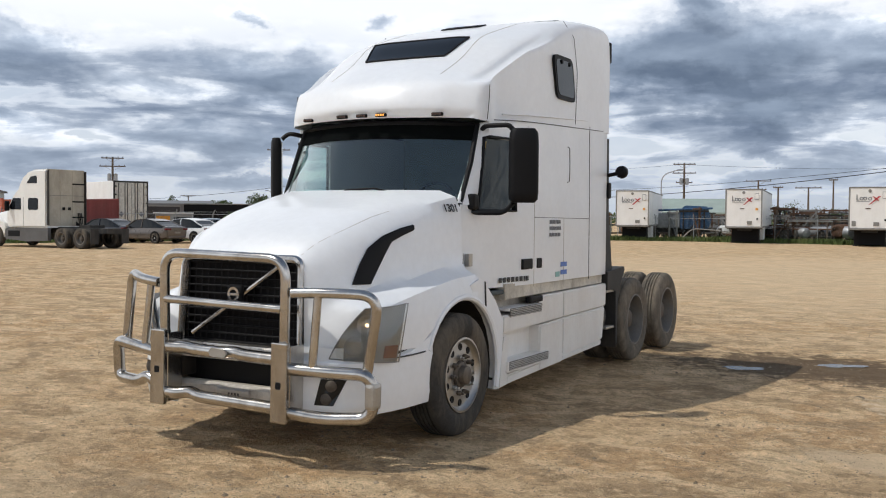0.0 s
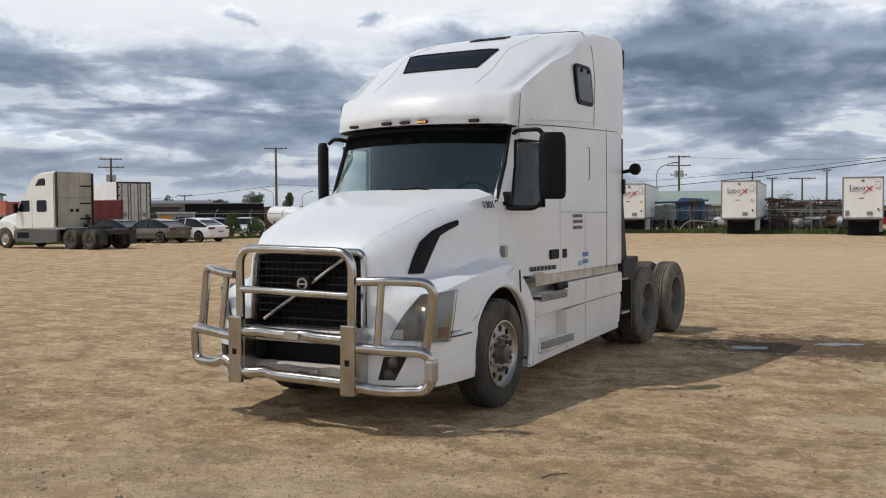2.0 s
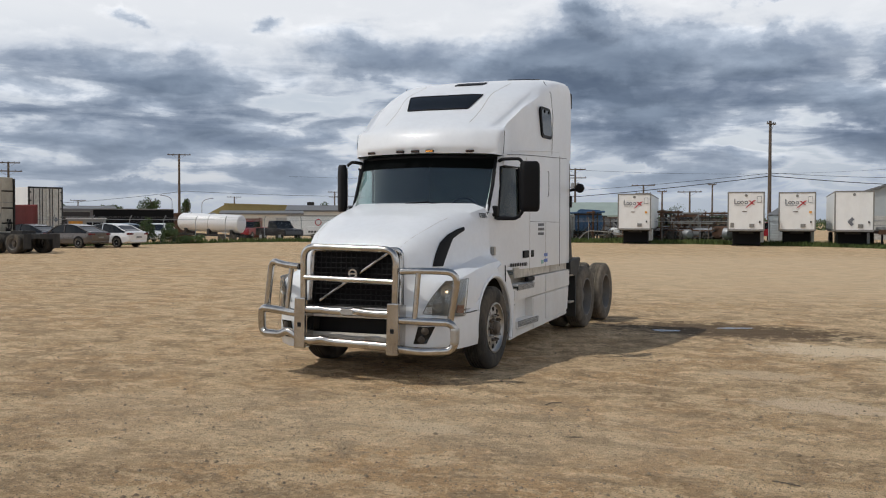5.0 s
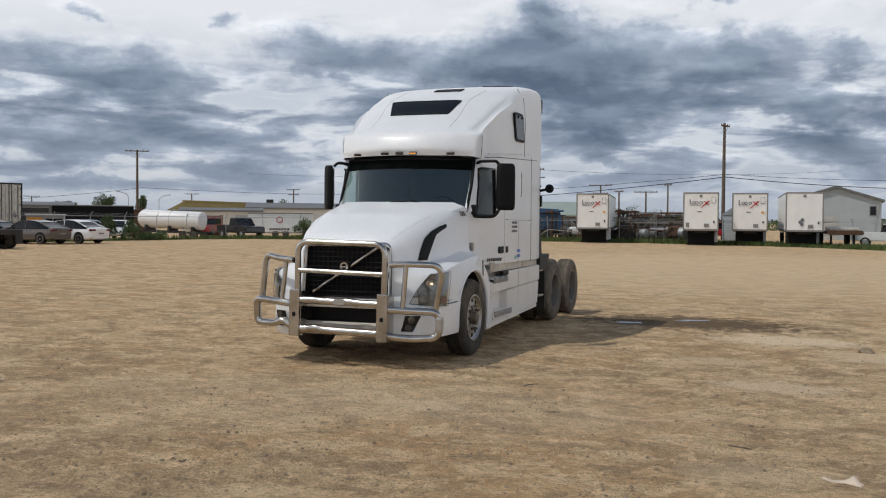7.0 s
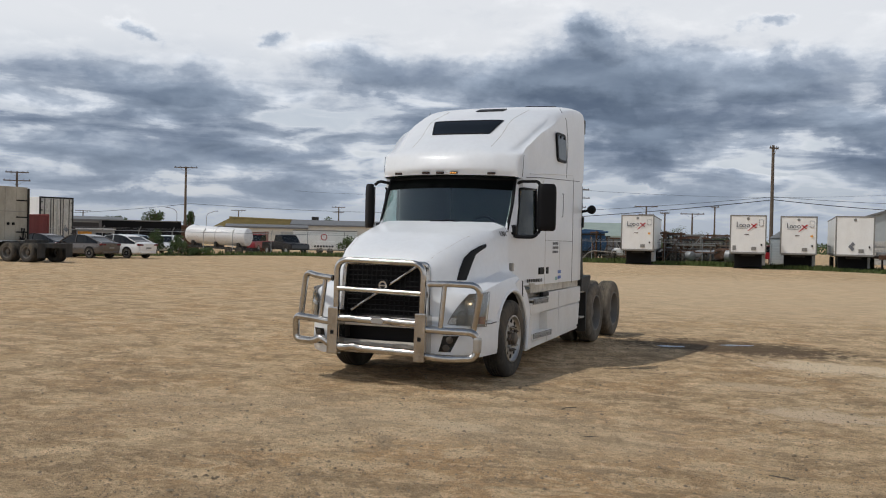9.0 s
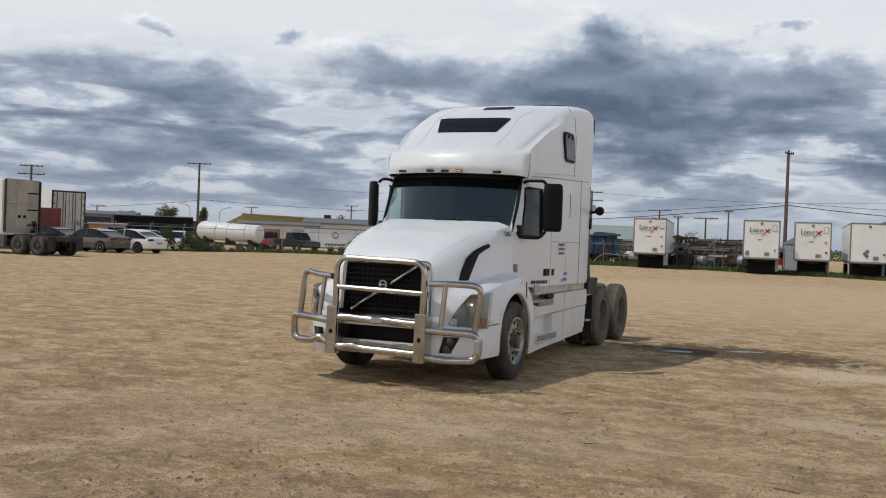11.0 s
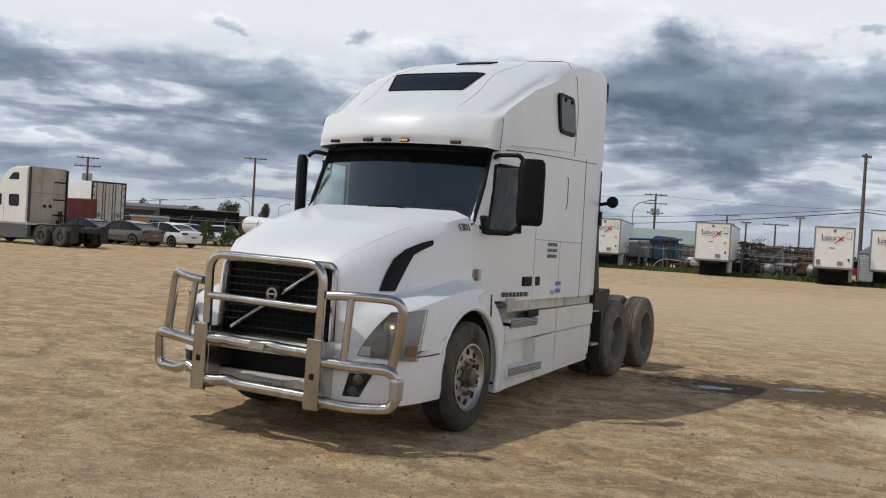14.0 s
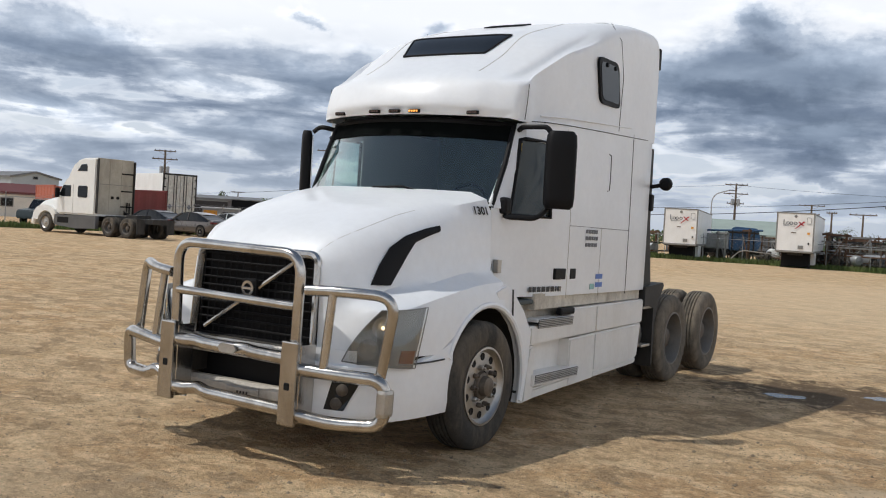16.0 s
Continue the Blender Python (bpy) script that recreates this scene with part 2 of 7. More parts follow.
SEAT = material("grey_seat_cloth", (0.16, 0.16, 0.165), 0.9, 0.0, 0.7, 12.0)
ORANGE_TAG = material("yellow_sticker", (0.60, 0.42, 0.08), 0.5)
TAIL = material("dark_red_lens", (0.11, 0.008, 0.010), 0.25, 0.0, 0.85, 6.0)
RED = material("red_paint", (0.42, 0.02, 0.03), 0.35, 0.0, 0.85, 3.0)

# ---------------------------------------------------------------- mesh helpers


def part(name, bm, mat, parent=None, label="", smooth=False):
    bmesh.ops.recalc_face_normals(bm, faces=bm.faces)
    me = bpy.data.meshes.new(name)
    bm.to_mesh(me)
    bm.free()
    if smooth:
        me.polygons.foreach_set("use_smooth", [True] * len(me.polygons))
        me.set_sharp_from_angle(angle=radians(38))
    me.materials.append(mat)
    ob = new(name, me)
    if parent:
        ob.parent = parent
    if label:
        ob["label"] = label
    return ob


def thing(name, label, category, m=None, group="", kind=""):
    ob = new(name)
    ob.empty_display_size = 0.2
    if m is not None:
        ob.matrix_basis = m
    return tagged(ob, label, category, group, kind)


def box(bm, x0, x1, y0, y1, z0, z1, bevel=0.0, seg=2, m=None):
    vs = [bm.verts.new((x, y, z)) for x in (x0, x1) for y in (y0, y1) for z in (z0, z1)]
    fs = [bm.faces.new([vs[i] for i in q]) for q in ((0, 1, 3, 2), (4, 6, 7, 5), (0, 4, 5, 1), (2, 3, 7, 6), (0, 2, 6, 4), (1, 5, 7, 3))]
    if bevel:
        es = {e for f in fs for e in f.edges}
        r = bmesh.ops.bevel(bm, geom=list(es), offset=bevel, segments=seg, affect="EDGES", profile=0.6)
        vs = list({v for v in vs if v.is_valid} | {v for f in r["faces"] for v in f.verts})
    if m is not None:
        bmesh.ops.transform(bm, matrix=m, verts=vs)
    return vs


def quick(name, x0, x1, y0, y1, z0, z1, mat, parent=None, label="", bevel=0.01, m=None):
    bm = bmesh.new()
    box(bm, x0, x1, y0, y1, z0, z1, bevel, 1, m)
    return part(name, bm, mat, parent, label)


def fillet(points, r, n=6):
    """A polyline whose corners are rounded by radius r."""
    pts = [Vector(p) for p in points]
    out = [pts[0]]
    for a, b, c in zip(pts, pts[1:], pts[2:]):
        u, v = (a - b), (c - b)
        k = min(r, u.length * 0.48, v.length * 0.48)
        p, q = b + u.normalized() * k, b + v.normalized() * k
        for i in range(n + 1):
            s = i / n
            out.append(p * (1 - s) ** 2 + b * 2 * s * (1 - s) + q * s * s)
    out.append(pts[-1])
    return out


def tube(bm, points, r, seg=12, caps=True):
    pts = [Vector(p) for p in points]
    rings = []
    up = None
    for i, p in enumerate(pts):
        d = (pts[min(i + 1, len(pts) - 1)] - pts[max(i - 1, 0)]).normalized()
        if up is None:
            up = d.orthogonal().normalized()
        up = (up - d * up.dot(d)).normalized()
        w = d.cross(up)
        rings.append([bm.verts.new(p + (up * math.cos(a) + w * math.sin(a)) * r) for a in (2 * math.pi * k / seg for k in range(seg))])
    for a, b in zip(rings, rings[1:]):
        for k in range(seg):
            bm.faces.new((a[k], a[(k + 1) % seg], b[(k + 1) % seg], b[k]))
    if caps:
        bm.faces.new(rings[0])
        bm.faces.new(rings[-1])


def lathe(bm, profile, seg=32, m=None, axis="x"):
    """Turns (along, radius) pairs about an axis."""
    vs, rings = [], []
    for a, r in profile:
        ring = []
        for k in range(seg):
            t = 2 * math.pi * k / seg
            c, s = r * math.cos(t), r * math.sin(t)
            ring.append(bm.verts.new((a, c, s) if axis == "x" else (c, a, s) if axis == "y" else (c, s, a)))
        rings.append(ring)
        vs += ring
    for a, b in zip(rings, rings[1:]):
        for k in range(seg):
            bm.faces.new((a[k], a[(k + 1) % seg], b[(k + 1) % seg], b[k]))
    if m is not None:
        bmesh.ops.transform(bm, matrix=m, verts=vs)
    return rings


def grid(bm, rows, skip=None, close=False):
    """Joins rows of points, all of one length, into quads. skip(i, j) leaves a quad out."""
    vv = [[bm.verts.new(p) for p in row] for row in rows]
    for i in range(len(vv) - 1):
        for j in range(len(vv[0]) - (0 if close else 1)):
            if skip and skip(i, j):
                continue
            k = (j + 1) % len(vv[0])
            bm.faces.new((vv[i][j], vv[i][k], vv[i + 1][k], vv[i + 1][j]))
    return vv


def prism(bm, outline, a, b, axis="x", m=None):
    """A flat outline pushed from a to b along an axis. Outline pairs are the two other coordinates in order."""
    def at(p, d):
        return (d, p[0], p[1]) if axis == "x" else (p[0], d, p[1]) if axis == "y" else (p[0], p[1], d)
    lo = [bm.verts.new(at(p, a)) for p in outline]
    hi = [bm.verts.new(at(p, b)) for p in outline]
    bm.faces.new(lo)
    bm.faces.new(hi)
    n = len(outline)
    for i in range(n):
        bm.faces.new((lo[i], lo[(i + 1) % n], hi[(i + 1) % n], hi[i]))
    if m is not None:
        bmesh.ops.transform(bm, matrix=m, verts=lo + hi)


def thicken(bm, d):
    bmesh.ops.recalc_face_normals(bm, faces=bm.faces)
    bmesh.ops.solidify(bm, geom=list(bm.faces), thickness=d)


def lerp_table(table, y):
    """Interpolates rows [(y, values...)] smoothly in y."""
    if y <= table[0][0]:
        return table[0][1]
    for (a, p), (b, q) in zip(table, table[1:]):
        if y <= b:
            s = (y - a) / (b - a)
            return [(u[0] + (v[0] - u[0]) * s, u[1] + (v[1] - u[1]) * s) for u, v in zip(p, q)]
    return table[-1][1]

# ---------------------------------------------------------------- ground


def ground_bump(x, y):
    """Crumbs and low ridges of the trodden crust, none in the puddles."""
    if not (-12 < x < 8 and .5 < y < 24):
        return 0.0
    k = min(1.0, (x + 12) / 2, (8 - x) / 2, (y - .5), (24 - y) / 4)
    for px, py, r in ((-1.95, 13.0, .6), (-1.0, 13.8, .6), (1.12, 3.42, .45)):
        k *= 1 - math.exp(-(((x - px) / r) ** 2 + ((y - py) / r) ** 2) ** 2)
    a = noise.noise((x * 1.9, y * 2.3, 1.5))
    b = noise.noise((x * 5.1 + 2, y * 6.0, 3.5))
    c = noise.noise((x * 9.0, y * 10.0 + 5, 7.5))
    return k * (.011 * a + .034 * max(0.0, b - .08) + .026 * max(0.0, c) * max(0.0, a + .35))


def ground_height(x, y):
    return ground_bump(x, y) + 0.055 * math.exp(-(((x + 3.2) / 5.0) ** 2 + ((y - 14.2) / 4.2) ** 2)) - 0.055 * math.exp(-(((0 + 0.0)) ** 2 + ((8.3 - 14.2) / 1.0) ** 2))


def earth():
    m = bpy.data.materials.new("packed_tan_earth")
    m.use_nodes = True
    t = m.node_tree
    L = t.links.new
    b = t.nodes["Principled BSDF"]
    co = t.nodes.new("ShaderNodeTexCoord")

    def noise_at(scale, detail, rough, stretch=(1, 1, 1), turn=0.0, distort=0.0):
        mp = t.nodes.new("ShaderNodeMapping")
        mp.inputs["Scale"].default_value = stretch
        mp.inputs["Rotation"].default_value = (0, 0, turn)
        n = node(t, "ShaderNodeTexNoise", Scale=scale, Detail=detail, Roughness=rough, Distortion=distort)
        L(co.outputs["Object"], mp.inputs[0])
        L(mp.outputs[0], n.inputs["Vector"])
        return n.outputs["Fac"]
    big = noise_at(0.16, 7, 0.62, distort=0.6)
    patch = noise_at(1.35, 12, 0.64, (0.8, 1.1, 1.0), 0.30, 0.4)
    hue = noise_at(0.55, 8, 0.65, (1, 1, 1), 0.9, 0.4)
    patch2 = noise_at(4.6, 11, 0.74, (1.0, 1.0, 1.0), -0.20, 0.3)
    ruts = noise_at(2.4, 6, 0.6, (0.09, 1.0, 1.0), 0.22, 0.3)
    fine = noise_at(13, 9, 0.72)
    specks = noise_at(42, 3, 0.6)
    grit = noise_at(120, 4, 0.75)
    drift = noise_at(2.0, 10, 0.62, (0.8, 1.15, 1.0), 0.12, 0.5)
    crumbs = noise_at(7.5, 10, 0.78, (0.8, 1.2, 1.0), 0.1, 0.2)
    col = mix(t, ramp(t, patch, [(0.43, (0.0,) * 3), (0.485, (0.75,) * 3), (0.58, (1.0,) * 3)]), (0.335, 0.230, 0.133), (0.600, 0.436, 0.268))
    col = mix(t, ramp(t, hue, [(0.46, (0.0,) * 3), (0.58, (0.8,) * 3)]), col, (0.459, 0.276, 0.135))
    col = mix(t, ramp(t, big, [(0.42, (0.0,) * 3), (0.62, (0.50,) * 3)]), col, (0.360, 0.250, 0.148))
    col = mix(t, ramp(t, drift, [(0.540, (0.0,) * 3), (0.552, (0.60,) * 3), (0.66, (0.85,) * 3)]), col, (0.700, 0.540, 0.350))
    col = mix(t, ramp(t, drift, [(0.415, (0.80,) * 3), (0.43, (0.0,) * 3)]), col, (0.262, 0.182, 0.108))
    col = mix(t, ramp(t, patch2, [(0.548, (0.0,) * 3), (0.562, (0.55,) * 3)]), col, (0.700, 0.530, 0.335))
    col = mix(t, ramp(t, patch2, [(0.40, (0.50,) * 3), (0.45, (0.0,) * 3)]), col, (0.274, 0.187, 0.107))
    col = mix(t, ramp(t, ruts, [(0.55, (0.0,) * 3), (0.63, (0.18,) * 3)]), col, (0.217, 0.150, 0.090))
    col = mix(t, ramp(t, crumbs, [(0.405, (0.65,) * 3), (0.42, (0.0,) * 3)]), col, (0.180, 0.125, 0.076))
    col = mix(t, ramp(t, fine, [(0.37, (0.60,) * 3), (0.42, (0.0,) * 3)]), col, (0.191, 0.132, 0.081))
    col = mix(t, ramp(t, fine, [(0.56, (0.0,) * 3), (0.62, (0.45,) * 3)]), col, (0.764, 0.590, 0.387))
    col = mix(t, ramp(t, specks, [(0.31, (0.85,) * 3), (0.36, (0.0,) * 3)]), col, (0.115, 0.082, 0.053))
    col = mix(t, 0.28, col, ramp(t, grit, [(0.40, (0.076, 0.054, 0.035)), (0.60, (0.701, 0.553, 0.381))]))
    lumps = noise_at(5.5, 15, 0.80, (1.0, 1.0, 1.0), 0.1, 0.3)
    grain = noise_at(17, 9, 0.80)
    col = mix(t, 1.0, col, ramp(t, lumps, [(0.36, (0.84, 0.835, 0.83)), (0.49, (1.0, 1.0, 1.0)), (0.62, (1.16, 1.165, 1.175))]), "MULTIPLY")
    col = mix(t, 1.0, col, ramp(t, grain, [(0.36, (0.74, 0.735, 0.73)), (0.47, (1.0, 1.0, 1.0)), (0.64, (1.16, 1.16, 1.17))]), "MULTIPLY")
    # damp mud round the puddles, a crust of pale dried silt, and broad paler areas
    geo = t.nodes.new("ShaderNodeSeparateXYZ")
    L(co.outputs["Object"], geo.inputs[0])
    for cx, cy, rx, ry, k, tone in ((.65, 11.6, 1.25, .7, 1.0, (0.66, 0.545, 0.40)), (5, 36, 26, 19, .5, (0.60, 0.475, 0.33)), (-2.0, 5.2, 2.6, 1.5, .2, (0.60, 0.485, 0.35)), (-4.4, 4.6, 2.4, 1.6, .2, (0.60, 0.485, 0.35)), (1.9, 10.2, .9, .6, .8, (0.62, 0.50, 0.355)), (.62, 7.3, .8, .45, .9, (0.62, 0.50, 0.365)), (-2.6, 4.9, .5, .3, .7, (0.62, 0.50, 0.355)), (-.2, 9.1, .7, .35, .7, (0.60, 0.48, 0.34)), (.45, 3.4, .5, .4, .3, (0.56, 0.46, 0.33)), (-1.0, 13.5, 2.3, 1.3, 0.9, (0.107, 0.076, 0.050))):
        dx = mathn(t, "DIVIDE", mathn(t, "SUBTRACT", geo.outputs[0], cx), rx)
        dy = mathn(t, "DIVIDE", mathn(t, "SUBTRACT", geo.outputs[1], cy), ry)
        d = mathn(t, "SQRT", mathn(t, "ADD", mathn(t, "MULTIPLY", dx, dx), mathn(t, "MULTIPLY", dy, dy)))
        d = mathn(t, "ADD", d, mathn(t, "MULTIPLY", mathn(t, "SUBTRACT", patch2, 0.5), 2.6))
        col = mix(t, ramp(t, d, [(0.6, (k,) * 3), (1.0, (0.0,) * 3)]), col, tone)
    col = mix(t, 1.0, col, (1.18, 1.15, 1.075), "MULTIPLY")
    L(col, b.inputs["Base Color"])
    b.inputs["Roughness"].default_value = 0.95
    b.inputs["Specular IOR Level"].default_value = 0.15
    hgt = mathn(t, "ADD", mathn(t, "MULTIPLY", fine, 0.75), mathn(t, "ADD", mathn(t, "MULTIPLY", specks, 0.30), mathn(t, "MULTIPLY", patch2, 1.3)))
    bp = node(t, "ShaderNodeBump", Strength=1.0, Distance=0.05)
    L(hgt, bp.inputs["Height"])
    L(bp.outputs[0], b.inputs["Normal"])
    return m


EARTH = earth()


def build_ground():
    xs = sorted({-2600, -1200, -500, -250, -150, -100, -70, -50, -40, *[round(-36 + i * 0.6, 3) for i in range(41)], *[round(-12 + i * 0.065, 3) for i in range(308)], *[8 + i for i in range(1, 11)], 24, 32, 45, 70, 110, 200, 500, 1200, 2600})
    ys = sorted({-1500, -500, -200, -80, -40, -20, *[-12 + i for i in range(13)], *[round(.5 + i * 0.065, 3) for i in range(193)], *[round(13 + i * .13, 3) for i in range(1, 86)], *[24 + i for i in range(1, 7)], *range(31, 60, 3), 62, 70, 80, 100, 150, 250, 500, 1200, 3000})
    verts = []
    for y in ys:
        for x in xs:
            z = ground_height(x, y)
            if -36 < x < 18 and -12 < y < 30:
                n = noise.noise((x * 0.35, y * 0.5, 0)) * 0.012 + noise.noise((x * 1.1, y * 1.6, 4)) * 0.007
                k = min(1.0, max(0.0, (abs(x + 4.42) + abs(y - 10.5)) / 8.0 - 0.6))
                z += n * k
            verts.append((x, y, z))
    w = len(xs)
    me = bpy.data.meshes.new("ground")
    me.from_pydata(verts, [], [(j * w + i, j * w + i + 1, (j + 1) * w + i + 1, (j + 1) * w + i) for j in range(len(ys) - 1) for i in range(w - 1)])
    me.polygons.foreach_set("use_smooth", [True] * len(me.polygons))
    me.materials.append(EARTH)
    ob = new("ground", me)
    return tagged(ob, "packed tan dirt yard with tyre marks and dusty patches", "ground", kind="structure")


build_ground()

# ---------------------------------------------------------------- the white sleeper tractor
TX, TY = -4.42, 8.30
truck = thing("semi_truck", "white conventional sleeper semi truck with bull bar, parked on dirt yard", "truck", pose(TX, TY, 0))

HOOD = [
    (-1.27, [(0, 1.515), (.27, 1.51), (.47, 1.494), (.565, 1.459), (.615, 1.392), (.635, 1.25), (.645, 1.12), (.665, 1.05), (.715, .99), (.775, .93), (.8, .87), (.81, .8)]),
    (-1.21, [(0, 1.582), (.29, 1.577), (.5, 1.555), (.605, 1.513), (.665, 1.416), (.69, 1.26), (.71, 1.16), (.755, 1.11), (.83, 1.06), (.9, .99), (.925, .9), (.93, .8)]),
    (-1.13, [(0, 1.645), (.31, 1.64), (.53, 1.62), (.645, 1.567), (.715, 1.443), (.745, 1.275), (.77, 1.195), (.84, 1.165), (.95, 1.14), (1.035, 1.1), (1.06, .97), (1.065, .8)]),
    (-1, [(0, 1.715), (.34, 1.705), (.58, 1.68), (.71, 1.629), (.785, 1.479), (.825, 1.29), (.85, 1.22), (.92, 1.19), (1.03, 1.16), (1.09, 1.115), (1.11, 1), (1.115, .8)]),
    (-.6, [(0, 1.865), (.38, 1.855), (.66, 1.825), (.8, 1.765), (.88, 1.653), (.915, 1.444), (.93, 1.316), (.97, 1.272), (1.055, 1.248), (1.138, 1.20), (1.162, 1.07), (1.17, .8)]),
    (0, [(0, 2), (.43, 1.99), (.745, 1.962), (.89, 1.9), (.948, 1.79), (.965, 1.626), (.978, 1.476), (.995, 1.372), (1.05, 1.325), (1.138, 1.288), (1.170, 1.21), (1.18, 1.12)]),
    (.38, [(0, 2.06), (.47, 2.052), (.8, 2.027), (.945, 1.97), (.995, 1.855), (1.006, 1.675), (1.012, 1.52), (1.022, 1.40), (1.06, 1.35), (1.142, 1.308), (1.172, 1.22), (1.18, 1.08)]),
]


def side_x(y, z):
    """Half width of the hood at a height on its side."""
    p = lerp_table(HOOD, y)
    for (xa, za), (xb, zb) in zip(p, p[1:]):
        if za >= z >= zb and za > zb:
            return xa + (xb - xa) * (za - z) / (za - zb)
    return p[-1][0]


def arch_z(y, r=0.62, cy=0.13):
    d = r * r - (y - cy) ** 2
    return 0.5 + math.sqrt(d) if d > 0 else 0.0


def hood_rows():
    rows = []
    nose = [(min(x, .60), -1.282, z) for x, z in HOOD[0][1]]
    rows.append([(-x, y, z) for x, y, z in reversed(nose[1:])] + nose)
    for y in (-1.27, -1.24, -1.21, -1.17, -1.13, -1.07, -1.0, -.9, -.8, -.7, -.6, -.55, -.5, -.42, -.34, -.25, -.15, -.05, .05, .15, .25, .32, .38):
        p = lerp_table(HOOD, y)
        lip = max(0.76, arch_z(y))
        half = []
        for i, (x, z) in enumerate(p):
            if z < lip and y > -1.0:
                z = lip + 0.002 * (len(p) - i)
            # the rear edge follows the foot of the windscreen
            end = .165 + .31 * (x / .975) ** 2.2
            yy = y
            if y > end and z > 1.7:
                yy = end + (y - end) * .02
                z = lerp_table(HOOD, yy)[i][1]
            half.append((x, yy, z))
        rows.append([(-x, y, z) for x, y, z in reversed(half[1:])] + half)
    return rows


def build_hood():
    bm = bmesh.new()
    grid(bm, hood_rows())
    thicken(bm, 0.02)
    hood = part("hood", bm, WHITE, truck, "white fibreglass hood with flared fenders", True)
    # rolled wheel-arch lips
    for s in (-1, 1):
        bm = bmesh.new()
        pts = []
        for k in range(17):
            a = radians(156 - 174 * k / 16)
            pts.append((s * 1.165, .13 + .635 * math.cos(a), .5 + .635 * math.sin(a)))
        tube(bm, pts, 0.028, 8)
        part("wheel_arch_lip", bm, WHITE, truck, "", True)
        # inner wheel well
        bm = bmesh.new()
        rows = []
        for k in range(13):
            a = radians(165 - 185 * k / 12)
            rows.append([(s * x, .13 + .65 * math.cos(a), .5 + .65 * math.sin(a)) for x in (1.14, .62)])
        grid(bm, rows)
        thicken(bm, 0.01)
        part("wheel_well", bm, BLACK_DUSTY, truck)
    # side intake scoops: dark curved recess from the hood side down to the fender
    for s in (-1, 1):
        bm = bmesh.new()
        top = [(-.285, 1.735), (-.45, 1.705), (-.66, 1.645), (-.81, 1.56), (-.92, 1.425), (-1.005, 1.29)]
        low = [(-.29, 1.688), (-.44, 1.645), (-.575, 1.60), (-.665, 1.50), (-.765, 1.375), (-.84, 1.285)]

        rows = []
        for (ya, za), (yb, zb) in zip(top, low):
            rows.append([(s * (side_x(ya + (yb - ya) * k, za + (zb - za) * k) + (.016 if k in (0, 1) else .022)), ya + (yb - ya) * k, za + (zb - za) * k) for k in (0, .25, .5, .75, 1)])
        grid(bm, rows)
        thicken(bm, 0.012)
        part("side_vent", bm, BLACK, hood, "black curved hood side vent", True)
    # nozzle on the hood
    bm = bmesh.new()
    prism(bm, [(-1.04, 1.575), (-.98, 1.63), (-.96, 1.60)], -.012, .012, "x")
    part("hood_ornament", bm, ALU, hood)
    # thin grey line drawn along the hood's soft crease to paint in its shading edge
    for s in (-1, 1):
        bm = bmesh.new()
        pts = []
        for k in range(13):
            y = -1.24 + .84 * k / 12
            a, b = lerp_table(HOOD, y)[2:4]
            pts.append((s * (a[0] + (b[0] - a[0]) * .55), y, a[1] + (b[1] - a[1]) * .55 + .001))
        tube(bm, pts, 0.0016, 5)
        part("crease_shade_line", bm, GRIME, hood)
    return hood


hood = build_hood()


